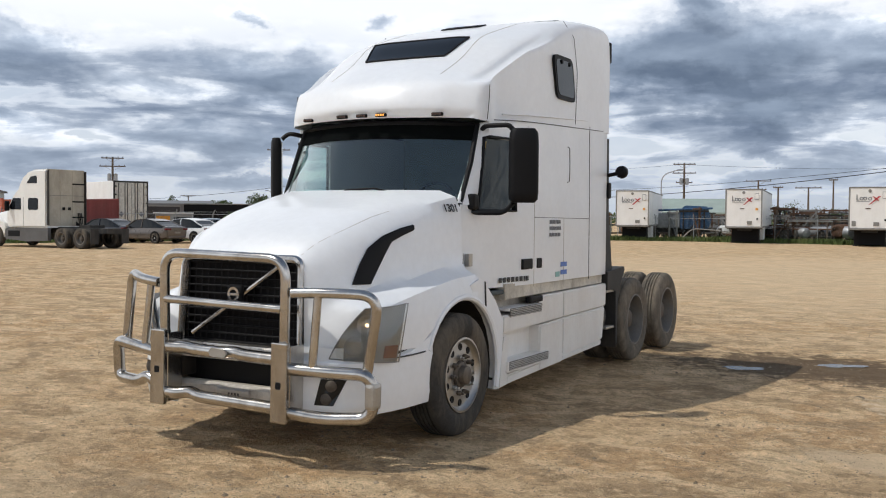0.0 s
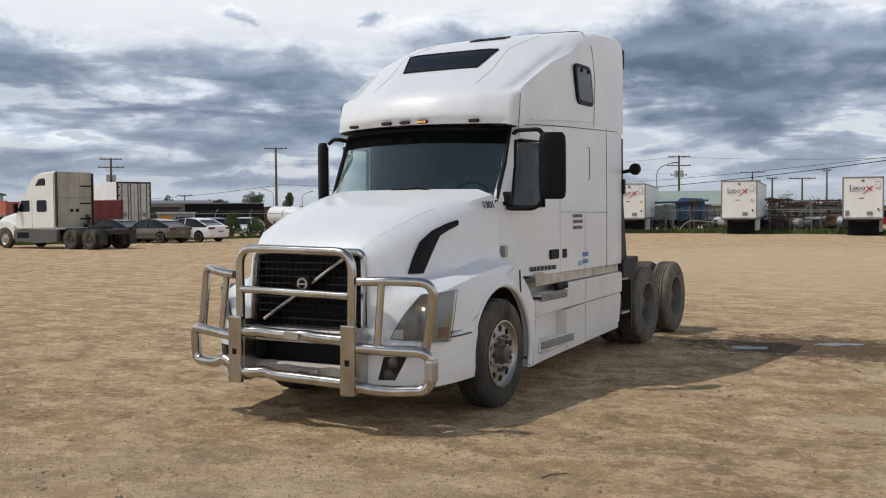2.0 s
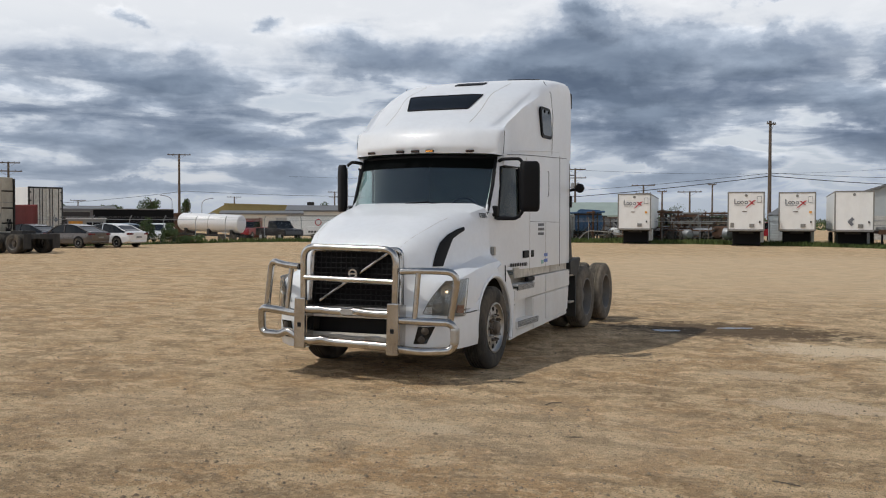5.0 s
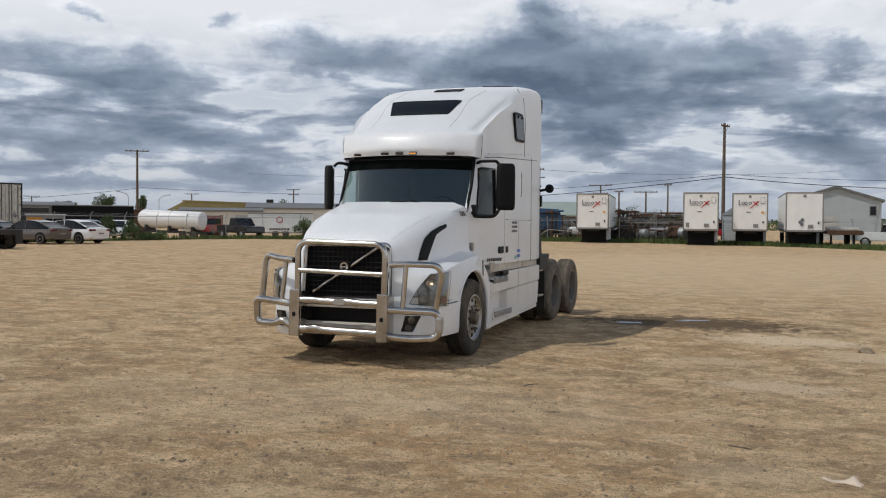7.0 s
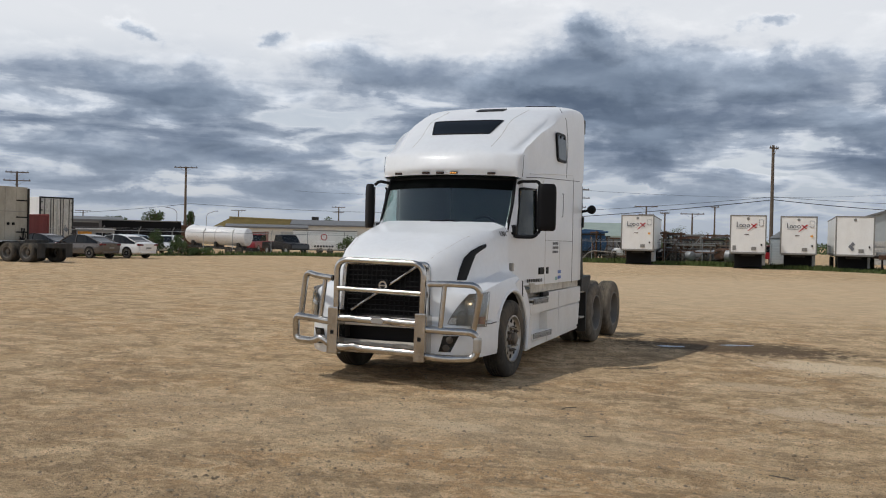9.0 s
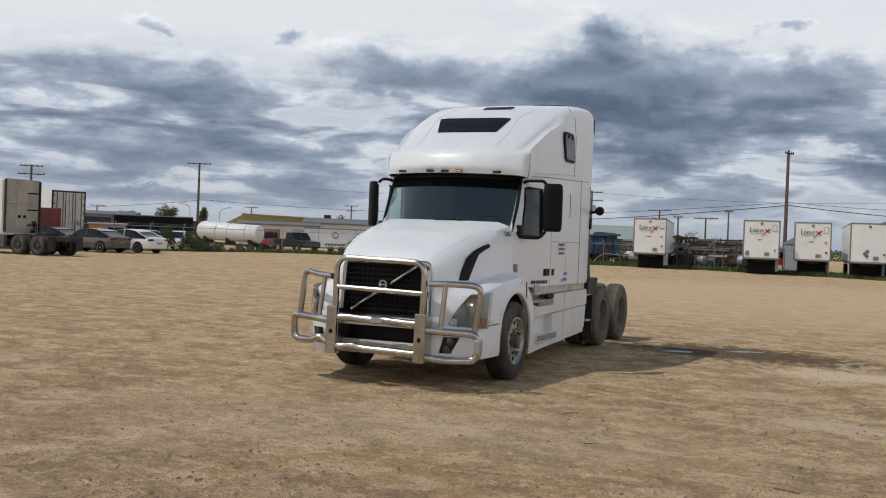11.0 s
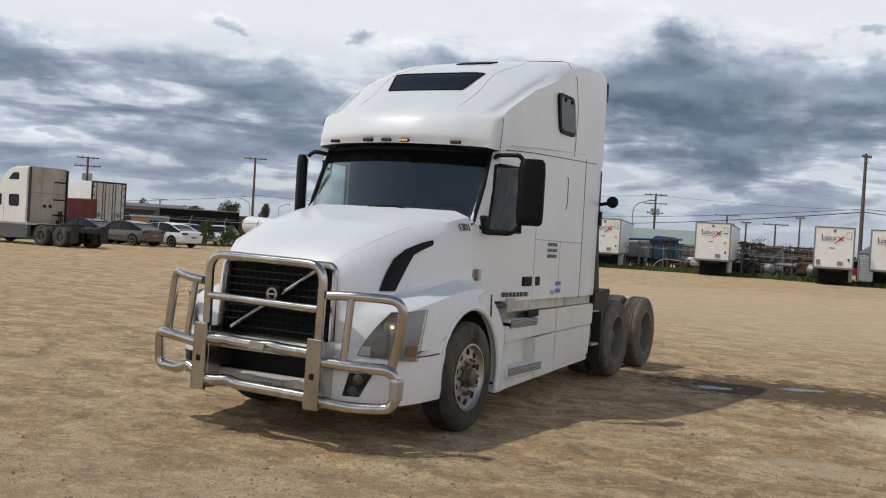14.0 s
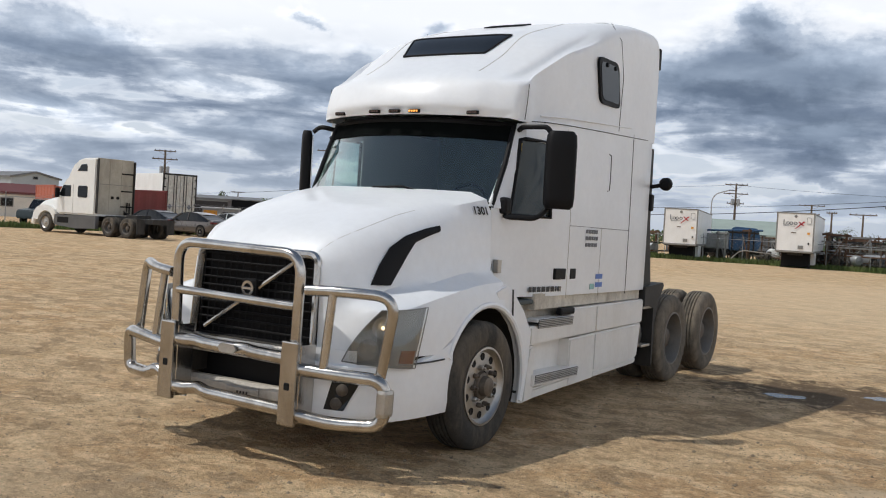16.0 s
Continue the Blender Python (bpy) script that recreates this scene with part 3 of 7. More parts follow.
def build_front():
    # grille: chrome surround, dark mesh, diagonal sash, badge
    grille = new("grille")
    grille.parent = truck
    grille["label"] = "black mesh grille in a bright surround with a diagonal sash"
    bm = bmesh.new()
    out = fillet([(-.58, -1.31, .80), (-.555, -1.27, 1.475), (.565, -1.27, 1.475), (.585, -1.31, .80)], .07)
    tube(bm, out + [out[0]], 0.032, 8)
    part("surround", bm, CHROME, grille, "chrome grille surround", True)
    quick("backing", -.57, .57, -1.24, -1.20, .80, 1.45, BLACK, grille)
    for k in range(11):
        z = .835 + k * .06
        y = -1.305 + (z - .8) * .05
        quick("bar", -.55, .55, y, y + .03, z - .007, z + .007, BLACK, grille, bevel=.003)
    for k in range(17):
        x = -.52 + k * .065
        bm = bmesh.new()
        tube(bm, [(x, -1.297, .82), (x, -1.268, 1.44)], .006, 5)
        part("upright", bm, BLACK, grille)
    bm = bmesh.new()
    tube(bm, [(-.44, -1.325, .885), (.44, -1.295, 1.455)], .018, 8)
    part("sash", bm, CHROME, grille, "", True)
    bm = bmesh.new()
    box(bm, -.07, .07, -1.35, -1.315, 1.13, 1.275, .02)
    part("badge_plate", bm, BLACK, grille)
    bm = bmesh.new()
    m = Matrix.Translation((0, -1.352, 1.203))
    lathe(bm, [(0, .034), (-.012, .036), (-.012, .056), (0, .058)], 24, m, "y")
    box(bm, -.05, .05, -1.366, -1.352, 1.193, 1.213, .003, 1)
    part("badge_ring", bm, CHROME, grille, "round chrome badge")
    # bumper: white corners, dark middle intake, dented lower strip
    bumper = new("bumper")
    bumper.parent = truck
    plan = [(.60, -1.37), (.75, -1.37), (.90, -1.33), (1.02, -1.24), (1.10, -1.10), (1.15, -.92), (1.175, -.70), (1.185, -.40)]
    for s in (-1, 1):
        bm = bmesh.new()
        rows = []
        for z, k in ((.335, .965), (.36, .985), (.44, 1.0), (.56, 1.0), (.70, .995), (.742, .99), (.757, .965)):
            rows.append([(s * x * k, y * (1 - (1 - k) * .4) + (.10 * max(0, .40 - z) if x > 1.1 else 0), z + (.10 * max(0, x - .9) if z < .35 else 0) + (.32 * max(0, y + .82) if z > .69 else 0)) for x, y in plan])
        grid(bm, rows)
        thicken(bm, .02)
        part("corner", bm, WHITE, bumper, "white painted bumper corner", True)
        bm = bmesh.new()
        tube(bm, [(s * (x + .004), y - .004, .757) for x, y in plan[4:7]] + [(s * 1.184, -.52, .762)], .006, 6)
        part("bumper_seam", bm, SEAM, bumper)
        def front_y(x):
            for (xa, ya), (xb, yb) in zip(plan, plan[1:]):
                if x <= xb:
                    return ya + (yb - ya) * (x - xa) / (xb - xa)
            return plan[-1][1]
        bm = bmesh.new()
        grid(bm, [[(s * x, front_y(x) - .012, z) for x in (x0, x0 + w * .33, x0 + w * .67, x0 + w)] for x0, w, z in ((.765, .14, .445), (.79, .155, .54), (.815, .17, .635))])
        thicken(bm, .012)
        part("fog_lamp_recess", bm, DARKGLASS, bumper)
        for zz in (.49, .585):
            bm = bmesh.new()
            cx = .84 + (zz - .46) * .4
            lathe(bm, [(-.012, .001), (-.010, .03), (0, .042), (.02, .044)], 16, Matrix.Translation((s * cx, front_y(cx) - .014, zz)) @ Matrix.Rotation(s * radians(22), 4, "Z"), "y")
            part("fog_lamp", bm, HUB, bumper, "", True)
        bm = bmesh.new()
        grid(bm, [[(s * x, front_y(x) + .035, z) for x in (.63, .70, .78, .86, .94)] for z in (.69, .77, .85)])
        thicken(bm, .012)
        part("valance", bm, WHITE, bumper, "", True)
    quick("intake", -.62, .62, -1.20, -1.16, .34, .80, BLACK, bumper)
    quick("upper_strip", -.64, .64, -1.36, -1.20, .70, .765, WHITE_LOW, bumper, "scuffed grey bumper strip", .02)
    quick("lower_strip", -.64, .64, -1.35, -1.24, .36, .52, GRIME, bumper, "dented grimy white lower strip", .03)
    quick("plate_holder", -.16, .16, -1.372, -1.352, .37, .49, ALU, bumper)
    for k in range(4):
        quick("scuff_bar", -.04 + k * .03, -.025 + k * .03, -1.376, -1.373, .40 + .01 * k, .46, INK, bumper, bevel=0)
    # headlights
    for s in (-1, 1):
        lamp = new("headlight")
        lamp.parent = truck
        lamp["label"] = "swept-back clear headlight with amber corner"
        edges = (((.835, -1.275, .775), (.925, -1.23, .955), (1.055, -1.145, 1.135)),
                 ((1.075, -1.13, .752), (1.095, -1.07, .945), (1.125, -.95, 1.138)),
                 ((1.165, -.925, .735), (1.16, -.85, .945), (1.145, -.765, 1.152)))

        def face(off, bulge=0.0, n=11, m=7):
            rows = []
            for j in range(m):
                v = j / (m - 1)
                a, b, c = ((Vector(e[0]) * (1 - v) * (1 - 2 * v) + Vector(e[1]) * 4 * v * (1 - v) + Vector(e[2]) * v * (2 * v - 1)) for e in edges)
                row = []
                for i in range(n):
                    u = i / (n - 1)
                    p = a * (1 - u) * (1 - 2 * u) + b * 4 * u * (1 - u) + c * u * (2 * u - 1)
                    k = off + bulge * math.sin(math.pi * v) * math.sin(math.pi * u)
                    row.append((s * (p.x + k * (.35 + .65 * u)), p.y - k * (1 - .75 * u), p.z))
                rows.append(row)
            return rows
        bm = bmesh.new()
        grid(bm, face(.038, .020))
        thicken(bm, .005)
        part("lens", bm, SMOKED, lamp, "hazed clear lens", True).visible_shadow = False
        bm = bmesh.new()
        grid(bm, face(.012))
        thicken(bm, .003)
        part("housing", bm, BUCKET, lamp, "", True)
        bm = bmesh.new()
        edge = face(.034)
        loop = edge[0] + [r[-1] for r in edge[1:]] + edge[-1][-2::-1] + [r[0] for r in edge[-2::-1]]
        tube(bm, loop, .005, 6)
        part("gasket", bm, BUCKET, lamp)
        for px, y, z, r in ((.975, -1.20, .865, .072), (1.05, -1.14, 1.015, .078)):
            bm = bmesh.new()
            m = Matrix.Translation((s * (px + .012), y - .012, z)) @ Matrix.Rotation(s * radians(50), 4, "Z")
            lathe(bm, [(-.016, r), (-.012, r * .9), (0, r * .5), (.004, .001)], 20, m, "y")
            part("reflector", bm, LAMP_BOWL, lamp, "", True)
        if s > 0:
            bm = bmesh.new()
            lathe(bm, [(-.030, .001), (-.027, .010), (-.012, .013), (0, .010)], 14, Matrix.Translation((1.062, -1.152, 1.015)) @ Matrix.Rotation(radians(50), 4, "Z"), "y")
            part("bulb", bm, BULB, lamp, "lit warm headlight bulb", True)
        bm = bmesh.new()
        f = face(.022, 0.0, 21, 15)
        grid(bm, [row[14:20] for row in f[1:5]])
        thicken(bm, .008)
        part("turn_signal", bm, AMBER, lamp, "amber turn signal")


build_front()


def build_bull_bar():
    """Stainless tube guard: two uprights, a centre hoop, two tube bumpers and wrap-round side loops."""
    bar = new("bull_bar")
    bar.parent = truck
    bar["label"] = "dented stainless steel tube bull bar"
    bar.matrix_basis = pose(0, 0, .028, 0, 1.2, 0)
    Y = -1.53
    r = .038
    for s in (-1, 1):
        bm = bmesh.new()
        box(bm, s * .585 - .07, s * .585 + .07, Y - .045, Y + .0, .31, .885, .012)
        box(bm, s * .585 - .07, s * .585 - .055, Y, Y + .16, .33, .86, .004, 1)
        box(bm, s * .585 + .055, s * .585 + .07, Y, Y + .16, .33, .86, .004, 1)
        part("upright_bracket", bm, CHROME, bar, "folded steel upright")
        bm = bmesh.new()
        box(bm, s * .585 - .022, s * .585 + .022, Y - .049, Y - .044, .555, .605, .004, 1)
        part("slot", bm, BLACK, bar)
        bm = bmesh.new()
        box(bm, s * .585 - .05, s * .585 + .05, Y + .1, Y + .36, .50, .66, .01)
        part("mount", bm, BLACK_DUSTY, bar)
    bm = bmesh.new()
    tube(bm, fillet([(-.575, Y + .03, .84), (-.585, Y + .02, 1.47), (.585, Y + .02, 1.47), (.575, Y + .03, .84)], .16, 8), r, 14)
    part("centre_hoop", bm, CHROME, bar, "", True)
    bm = bmesh.new()
    tube(bm, [(-.56, Y + .02, 1.115), (.56, Y + .02, 1.115)], r * .85, 12)
    part("cross_tube", bm, CHROME, bar, "", True)

    def dented(z, amp, x0):
        pts = []
        for k in range(25):
            x = -.55 + 1.1 * k / 24
            d = amp * math.exp(-((x - x0) / .07) ** 2) + amp * .6 * math.exp(-((x + .35) / .06) ** 2)
            pts.append((x, Y + .01 + d, z + d * .5))
        return pts
    for z, amp, x0 in ((.755, .018, .12), (.405, .022, -.30)):
        bm = bmesh.new()
        tube(bm, dented(z, amp, x0), .047, 14)
        part("bumper_tube", bm, CHROME, bar, "dented bumper tube", True)
    bm = bmesh.new()
    m = Matrix.Translation((.02, Y - .04, .76))
    prism(bm, [(-.085 + .02, -.03), (.065, -.03), (.085, 0), (.065, .03), (-.065, .03), (-.085, 0)], -.008, .008, "y", m)
    part("maker_plate", bm, ALU, bar, "oval embossed plate")
    for s in (-1, 1):
        bm = bmesh.new()
        p = [(s * .64, Y + .03, 1.235), (s * .90, Y + .08, 1.25), (s * (1.245 if s > 0 else 1.13), Y + .22, 1.245 if s > 0 else 1.285), (s * (1.16 if s > 0 else 1.19), Y + .22, .70)]
        tube(bm, fillet(p, .15, 8), r, 14)
        part("side_loop", bm, CHROME, bar, "", True)
        bm = bmesh.new()
        p = [(s * .64, Y + .02, .70), (s * .88, Y + .07, .695), (s * 1.225, Y + .19, .69), (s * 1.225, Y + .20, .385), (s * .88, Y + .09, .36), (s * .64, Y + .02, .385)]
        if s < 0:
            # crushed upwards at its foot
            p = [(-.64, Y + .02, .70), (-.88, Y + .06, .715), (-1.22, Y + .16, .725), (-1.22, Y + .18, .425), (-.93, Y + .11, .43), (-.84, Y + .12, .485), (-.66, Y + .10, .40)]
        tube(bm, fillet(p, .11 if s > 0 else .085, 7), .046, 14)
        part("side_bumper_loop", bm, CHROME, bar, "", True)
        bm = bmesh.new()
        tube(bm, [(s * (.84 if s > 0 else .76), Y + .065, 1.25), (s * .81, Y + .05, .70)], r * .8, 12)
        part("strut", bm, CHROME, bar, "", True)
        if s > 0:
            bm = bmesh.new()
            box(bm, 1.19, 1.272, Y + .135, Y + .25, .45, .64, .03)
            part("end_plate", bm, ALU, bar, "rust-stained clamp plate")


build_bull_bar()

# ---- cab and sleeper shell
SIDE_Y = [.36, .44, .625, .80, 1.05, 1.20, 1.42, 1.48, 1.55, 1.56, 1.9, 2.4, 2.98, 2.99, 3.3, 3.55, 3.62]


def cab_x(y):
    pts = [(.36, .965), (.6, 1.035), (.95, 1.105), (1.4, 1.155), (1.7, 1.17), (3.4, 1.175), (3.56, 1.165), (3.62, 1.13)]
    for (a, p), (b, q) in zip(pts, pts[1:]):
        if y <= b:
            return p + (q - p) * max(0, (y - a)) / (b - a)
    return pts[-1][1]


def lean_of(y, z):
    """How far the cab's front edge leans back at a height."""
    k = min(1, max(0, (z - 1.86) / .12))
    return (max(0, z - 1.95) * .46 + .11 * k) * max(0, 1 - (y - .36) / .45)


def seam_z(y):
    return 2.63 + .065 * max(0, min(y, 1.2) - .4) + .034 * max(0, y - 1.2)


def build_cab():
    cab = new("cab")
    cab.parent = truck
    cab["label"] = "white steel day cab and sleeper box"
    levels = [1.165, 1.45, 1.80, 1.86, 2.2, 2.50, 2.54]
    for s in (-1, 1):
        bm = bmesh.new()
        rows = []
        for z in levels + [None]:
            row = []
            for y in SIDE_Y:
                zz = seam_z(y) if z is None else z + (.13 * (y - .4) / 3 if z > 2.3 and y > 1.3 else 0)
                lean = lean_of(y, zz)
                inn = max(0, zz - 1.9) * .05 * max(0, 1 - (y - .36) / 1.5)
                row.append((s * (cab_x(y) - inn), y + lean, zz))
            rows.append(row)
        # the door window is an opening
        grid(bm, rows, lambda i, j: 3 <= i <= 4 and 2 <= j <= (4 if s > 0 else 5))
        thicken(bm, .03)
        side = part("side_wall", bm, WHITE, cab, "", True)
        # window pane and rubber
        def wpt(y, z):
            lean = lean_of(y, z)
            inn = max(0, z - 1.9) * .05 * max(0, 1 - (y - .36) / 1.5)
            return (s * (cab_x(y) - inn - .012), y + lean, z)
        back = 1.20 if s > 0 else 1.42
        bm = bmesh.new()
        grid(bm, [[wpt(y, z) for y in (.605, .8, 1.05, back + .02)] for z in (1.85, 2.2, 2.52)])
        thicken(bm, .004)
        pane = part("door_window", bm, DIM_DOORGLASS if s > 0 else TINT, cab, "tinted door window", True)
        pane.visible_shadow = False
        bm = bmesh.new()
        lp = [wpt(y, z) for y, z in ((.615, 1.855), (.618, 2.2), (.625, 2.505), (.8, 2.51), (back - .01, 2.515), (back, 1.855), (.8, 1.855), (.615, 1.855))]
        tube(bm, [(x + s * .014, y, z) for x, y, z in lp], .017, 6)
        part("window_rubber", bm, BLACK, cab)
        if s > 0:
            x, y, z = wpt(.70, 2.38)
            quick("window_sticker", x + .004, x + .008, y, y + .05, z, z + .09, ORANGE_TAG, cab, "small yellow sticker", .001)
        # panel gaps
        def gap(points, w=.006, mat=SEAM):
            bm = bmesh.new()
            tube(bm, [(s * (cab_x(y) - max(0, z - 1.9) * .05 * max(0, 1 - (y - .36) / 1.5) + .0015), y + lean_of(y, z), z) for y, z in points], w, 5)
            part("panel_gap", bm, mat, cab)
        gap([(.44, 1.35), (.44, 1.95), (.47, 2.3), (.5, 2.56)], .0035)
        gap([(.44, 1.35), (.66, 1.12)], .005)
        gap([(1.56, 1.14), (1.56, 1.9), (1.50, 2.3), (1.44, 2.66)], .0022, GRIME)
        gap([(2.99, 1.14), (2.99, 1.9), (2.97, 2.78)], .004)
        gap([(1.57, 1.80), (2.3, 1.795), (2.98, 1.79)], .0025)
        gap([(2.28, 1.14), (2.28, 1.79)], .002, GRIME)
        gap([(2.36, 2.52), (2.41, 2.51), (2.42, 2.3), (2.41, 2.17), (2.36, 2.16)], .005)
        # grab handles and latches
        for y0, y1 in ((1.31, 1.53), (1.62, 1.75)):
            bm = bmesh.new()
            x = cab_x(1.5) + .004
            box(bm, min(s * (x - .03), s * (x + .006)), max(s * (x - .03), s * (x + .006)), y0, y1, 1.31, 1.41, .012)
            part("door_latch", bm, BLACK, cab, "black recessed door latch")
    # cowl under the windscreen, A-pillars and windscreen
    def screen(x, t):
        """t: 0 at the sill, 1 at the header."""
        y = .155 + .31 * (abs(x) / .975) ** 2.2 + .325 * t
        z = 1.93 + .02 * (1 - (x / .975) ** 2) + .69 * t
        return Vector((x * (1 - .01 * t), y, z))
    xs = [-.975 + 1.95 * k / 16 for k in range(17)]
    bm = bmesh.new()
    grid(bm, [[screen(x, t) for x in xs] for t in (0, .25, .5, .75, 1)])
    thicken(bm, .005)
    ws = part("windshield", bm, TINT, cab, "tinted curved windshield", True)
    ws.visible_shadow = False
    bm = bmesh.new()
    loop = [screen(-.96, 0), *[screen(-.96 + 1.92 * k / 12, 0) for k in range(1, 12)], screen(.96, 0), screen(.97, .5), screen(.96, 1), *[screen(.96 - 1.92 * k / 12, 1) for k in range(1, 12)], screen(-.96, 1), screen(-.97, .5), screen(-.96, 0)]
    tube(bm, [p + Vector((0, -.006, 0)) for p in loop], .024, 8)
    part("windshield_rubber", bm, BLACK, cab, "", True)
    # dark band across the top of the glass, painted in for the visor's reflection
    bm = bmesh.new()
    grid(bm, [[screen(x, t) + Vector((0, -.007, 0)) for x in xs] for t in (.79, .9, 1.0)])
    thicken(bm, .004)
    part("visor_reflection_band", bm, VISOR_BAND, cab, "dark band painted as the visor's reflection")
    for s in (-1, 1):
        bm = bmesh.new()
        a0, a1 = screen(.982, -.04), screen(.978, 1.03)
        rows = []
        for t in (0, .33, .66, 1):
            p = a0.lerp(a1, t)
            rows.append([(s * p.x, p.y - .01, p.z), (s * (p.x + .03), p.y + .02, p.z), (s * (p.x + .05), p.y + .09, p.z), (s * (p.x + .0), p.y + .10, p.z)])
        grid(bm, rows, close=True)
        part("pillar", bm, WHITE, cab, "", True)
    bm = bmesh.new()
    rows = [[(x, .10 + .31 * (abs(x) / 1.0) ** 2.2, 1.915) for x in (-.98, -.6, -.2, .2, .6, .98)], [(x, .28 + .28 * (abs(x) / 1.0) ** 2.2, 1.92) for x in (-.98, -.6, -.2, .2, .6, .98)]]
    grid(bm, rows)
    thicken(bm, .03)
    part("cowl", bm, BLACK, cab)
    # front bulkhead and cowl sides below the screen
    for s in (-1, 1):
        quick("cowl_side", min(s * .80, s * .985), max(s * .80, s * .985), .385, .46, 1.15, 1.92, WHITE, cab, "", .02)
        bm = bmesh.new()
        box(bm, min(s * 1.0, s * 1.035), max(s * 1.0, s * 1.050), .455, .515, 1.37, 1.48, .006)
        part("data_plate", bm, ALU, cab, "small metal plate")
    # rear wall
    bm = bmesh.new()
    box(bm, -1.13, 1.13, 3.58, 3.63, 1.1, 3.0, .02)
    part("rear_wall", bm, WHITE, cab)
    quick("floor", -1.12, 1.12, .38, 3.6, 1.10, 1.14, CABIN, cab)
    quick("headliner", -.95, .95, .86, 3.55, 2.66, 2.70, CABIN, cab)
    # roof fairing
    # y, half section from the gutter up to the crown: side panel, ridge, trough, dome
    ROOF = [
        (.40, [(.955, 2.66), (.955, 2.662), (.95, 2.664), (.93, 2.666), (.9, 2.668), (.8, 2.67), (.6, 2.672), (.4, 2.674), (.2, 2.676), (0, 2.678)]),
        (.345, [(.985, 2.655), (.99, 2.675), (.99, 2.70), (.98, 2.73), (.95, 2.745), (.85, 2.75), (.68, 2.755), (.4, 2.76), (.2, 2.76), (0, 2.76)]),
        (.39, [(1.0, 2.65), (1.0, 2.72), (.995, 2.80), (.985, 2.855), (.945, 2.875), (.85, 2.88), (.68, 2.885), (.4, 2.89), (.2, 2.89), (0, 2.89)]),
        (.455, [(1.015, 2.65), (1.015, 2.76), (1.01, 2.87), (.995, 2.95), (.95, 2.968), (.85, 2.972), (.70, 2.975), (.4, 2.978), (.2, 2.98), (0, 2.98)]),
        (.54, [(1.03, 2.65), (1.03, 2.78), (1.025, 2.905), (1.01, 2.99), (.965, 3.002), (.89, 3.01), (.77, 3.025), (.45, 3.04), (.2, 3.042), (0, 3.042)]),
        (.74, [(1.055, 2.655), (1.055, 2.80), (1.05, 2.95), (1.035, 3.078), (.985, 3.04), (.91, 3.048), (.82, 3.10), (.45, 3.142), (.2, 3.148), (0, 3.148)]),
        (1.05, [(1.095, 2.665), (1.10, 2.85), (1.095, 3.04), (1.08, 3.218), (1.025, 3.168), (.96, 3.182), (.885, 3.25), (.50, 3.295), (.2, 3.30), (0, 3.30)]),
        (1.40, [(1.13, 2.69), (1.135, 2.92), (1.13, 3.15), (1.115, 3.36), (1.075, 3.335), (1.02, 3.358), (.945, 3.435), (.55, 3.53), (.2, 3.54), (0, 3.54)]),
        (1.80, [(1.155, 2.715), (1.16, 3.0), (1.155, 3.26), (1.142, 3.47), (1.115, 3.49), (1.065, 3.53), (.97, 3.60), (.55, 3.67), (.2, 3.68), (0, 3.68)]),
        (2.30, [(1.17, 2.75), (1.175, 3.1), (1.172, 3.40), (1.155, 3.60), (1.12, 3.70), (1.04, 3.762), (.88, 3.795), (.47, 3.82), (.2, 3.825), (0, 3.825)]),
        (2.80, [(1.175, 2.78), (1.18, 3.2), (1.178, 3.57), (1.16, 3.77), (1.11, 3.85), (.97, 3.89), (.76, 3.905), (.45, 3.915), (.2, 3.918), (0, 3.918)]),
        (3.40, [(1.175, 2.80), (1.18, 3.2), (1.178, 3.61), (1.165, 3.81), (1.115, 3.90), (.97, 3.945), (.75, 3.965), (.45, 3.975), (.2, 3.975), (0, 3.975)]),
        (3.59, [(1.17, 2.80), (1.172, 3.2), (1.17, 3.60), (1.155, 3.80), (1.105, 3.885), (.96, 3.93), (.74, 3.945), (.45, 3.95), (.2, 3.95), (0, 3.95)]),
        (3.635, [(1.14, 2.80), (1.14, 3.2), (1.135, 3.57), (1.12, 3.77), (1.07, 3.85), (.92, 3.89), (.72, 3.90), (.45, 3.90), (.2, 3.90), (0, 3.90)]),
    ]
    WRAP = [.28, .34, .325, .30, .27, .20, .12, .06, .02, 0, 0, 0, 0, 0]
    CTRL = []
    for i, (y, p) in enumerate(ROOF):
        k = WRAP[i]
        wide = 1.03 if i < 5 else 1.0
        CTRL.append([Vector((x * (wide if x > .9 else 1), y + k * x ** 2.4, min(z, seam_z(y) - .012) if j == 0 and y > 1.1 else z)) for j, (x, z) in enumerate(p)])
    SHARP = [0, .3, .8, .9, 1, 1, .9, .6, .2, 0, 0, 0, 0, 0]

    def hermite(a, b, ta, tb, u):
        return a * (2 * u ** 3 - 3 * u * u + 1) + ta * (u ** 3 - 2 * u * u + u) + b * (3 * u * u - 2 * u ** 3) + tb * (u ** 3 - u * u)

    def section(i):
        """Dense half section at row i: smooth, but folded along the ridge."""
        P, out = CTRL[i], []
        for j in range(len(P) - 1):
            a, b = P[j], P[j + 1]
            ta = (P[j + 1] - P[j - 1]) * .5 if j else b - a
            tb = (P[j + 2] - a) * .5 if j + 2 < len(P) else Vector((b.x - a.x, 0, 0))
            if j == 3:
                ta = ta.lerp(b - a, SHARP[i])
            if j == 2:
                tb = tb.lerp(b - a, SHARP[i])
            for k in range(4):
                out.append(hermite(a, b, ta, tb, k / 4))
        return out + [P[-1]]
    DENSE = [section(i) for i in range(len(CTRL))]

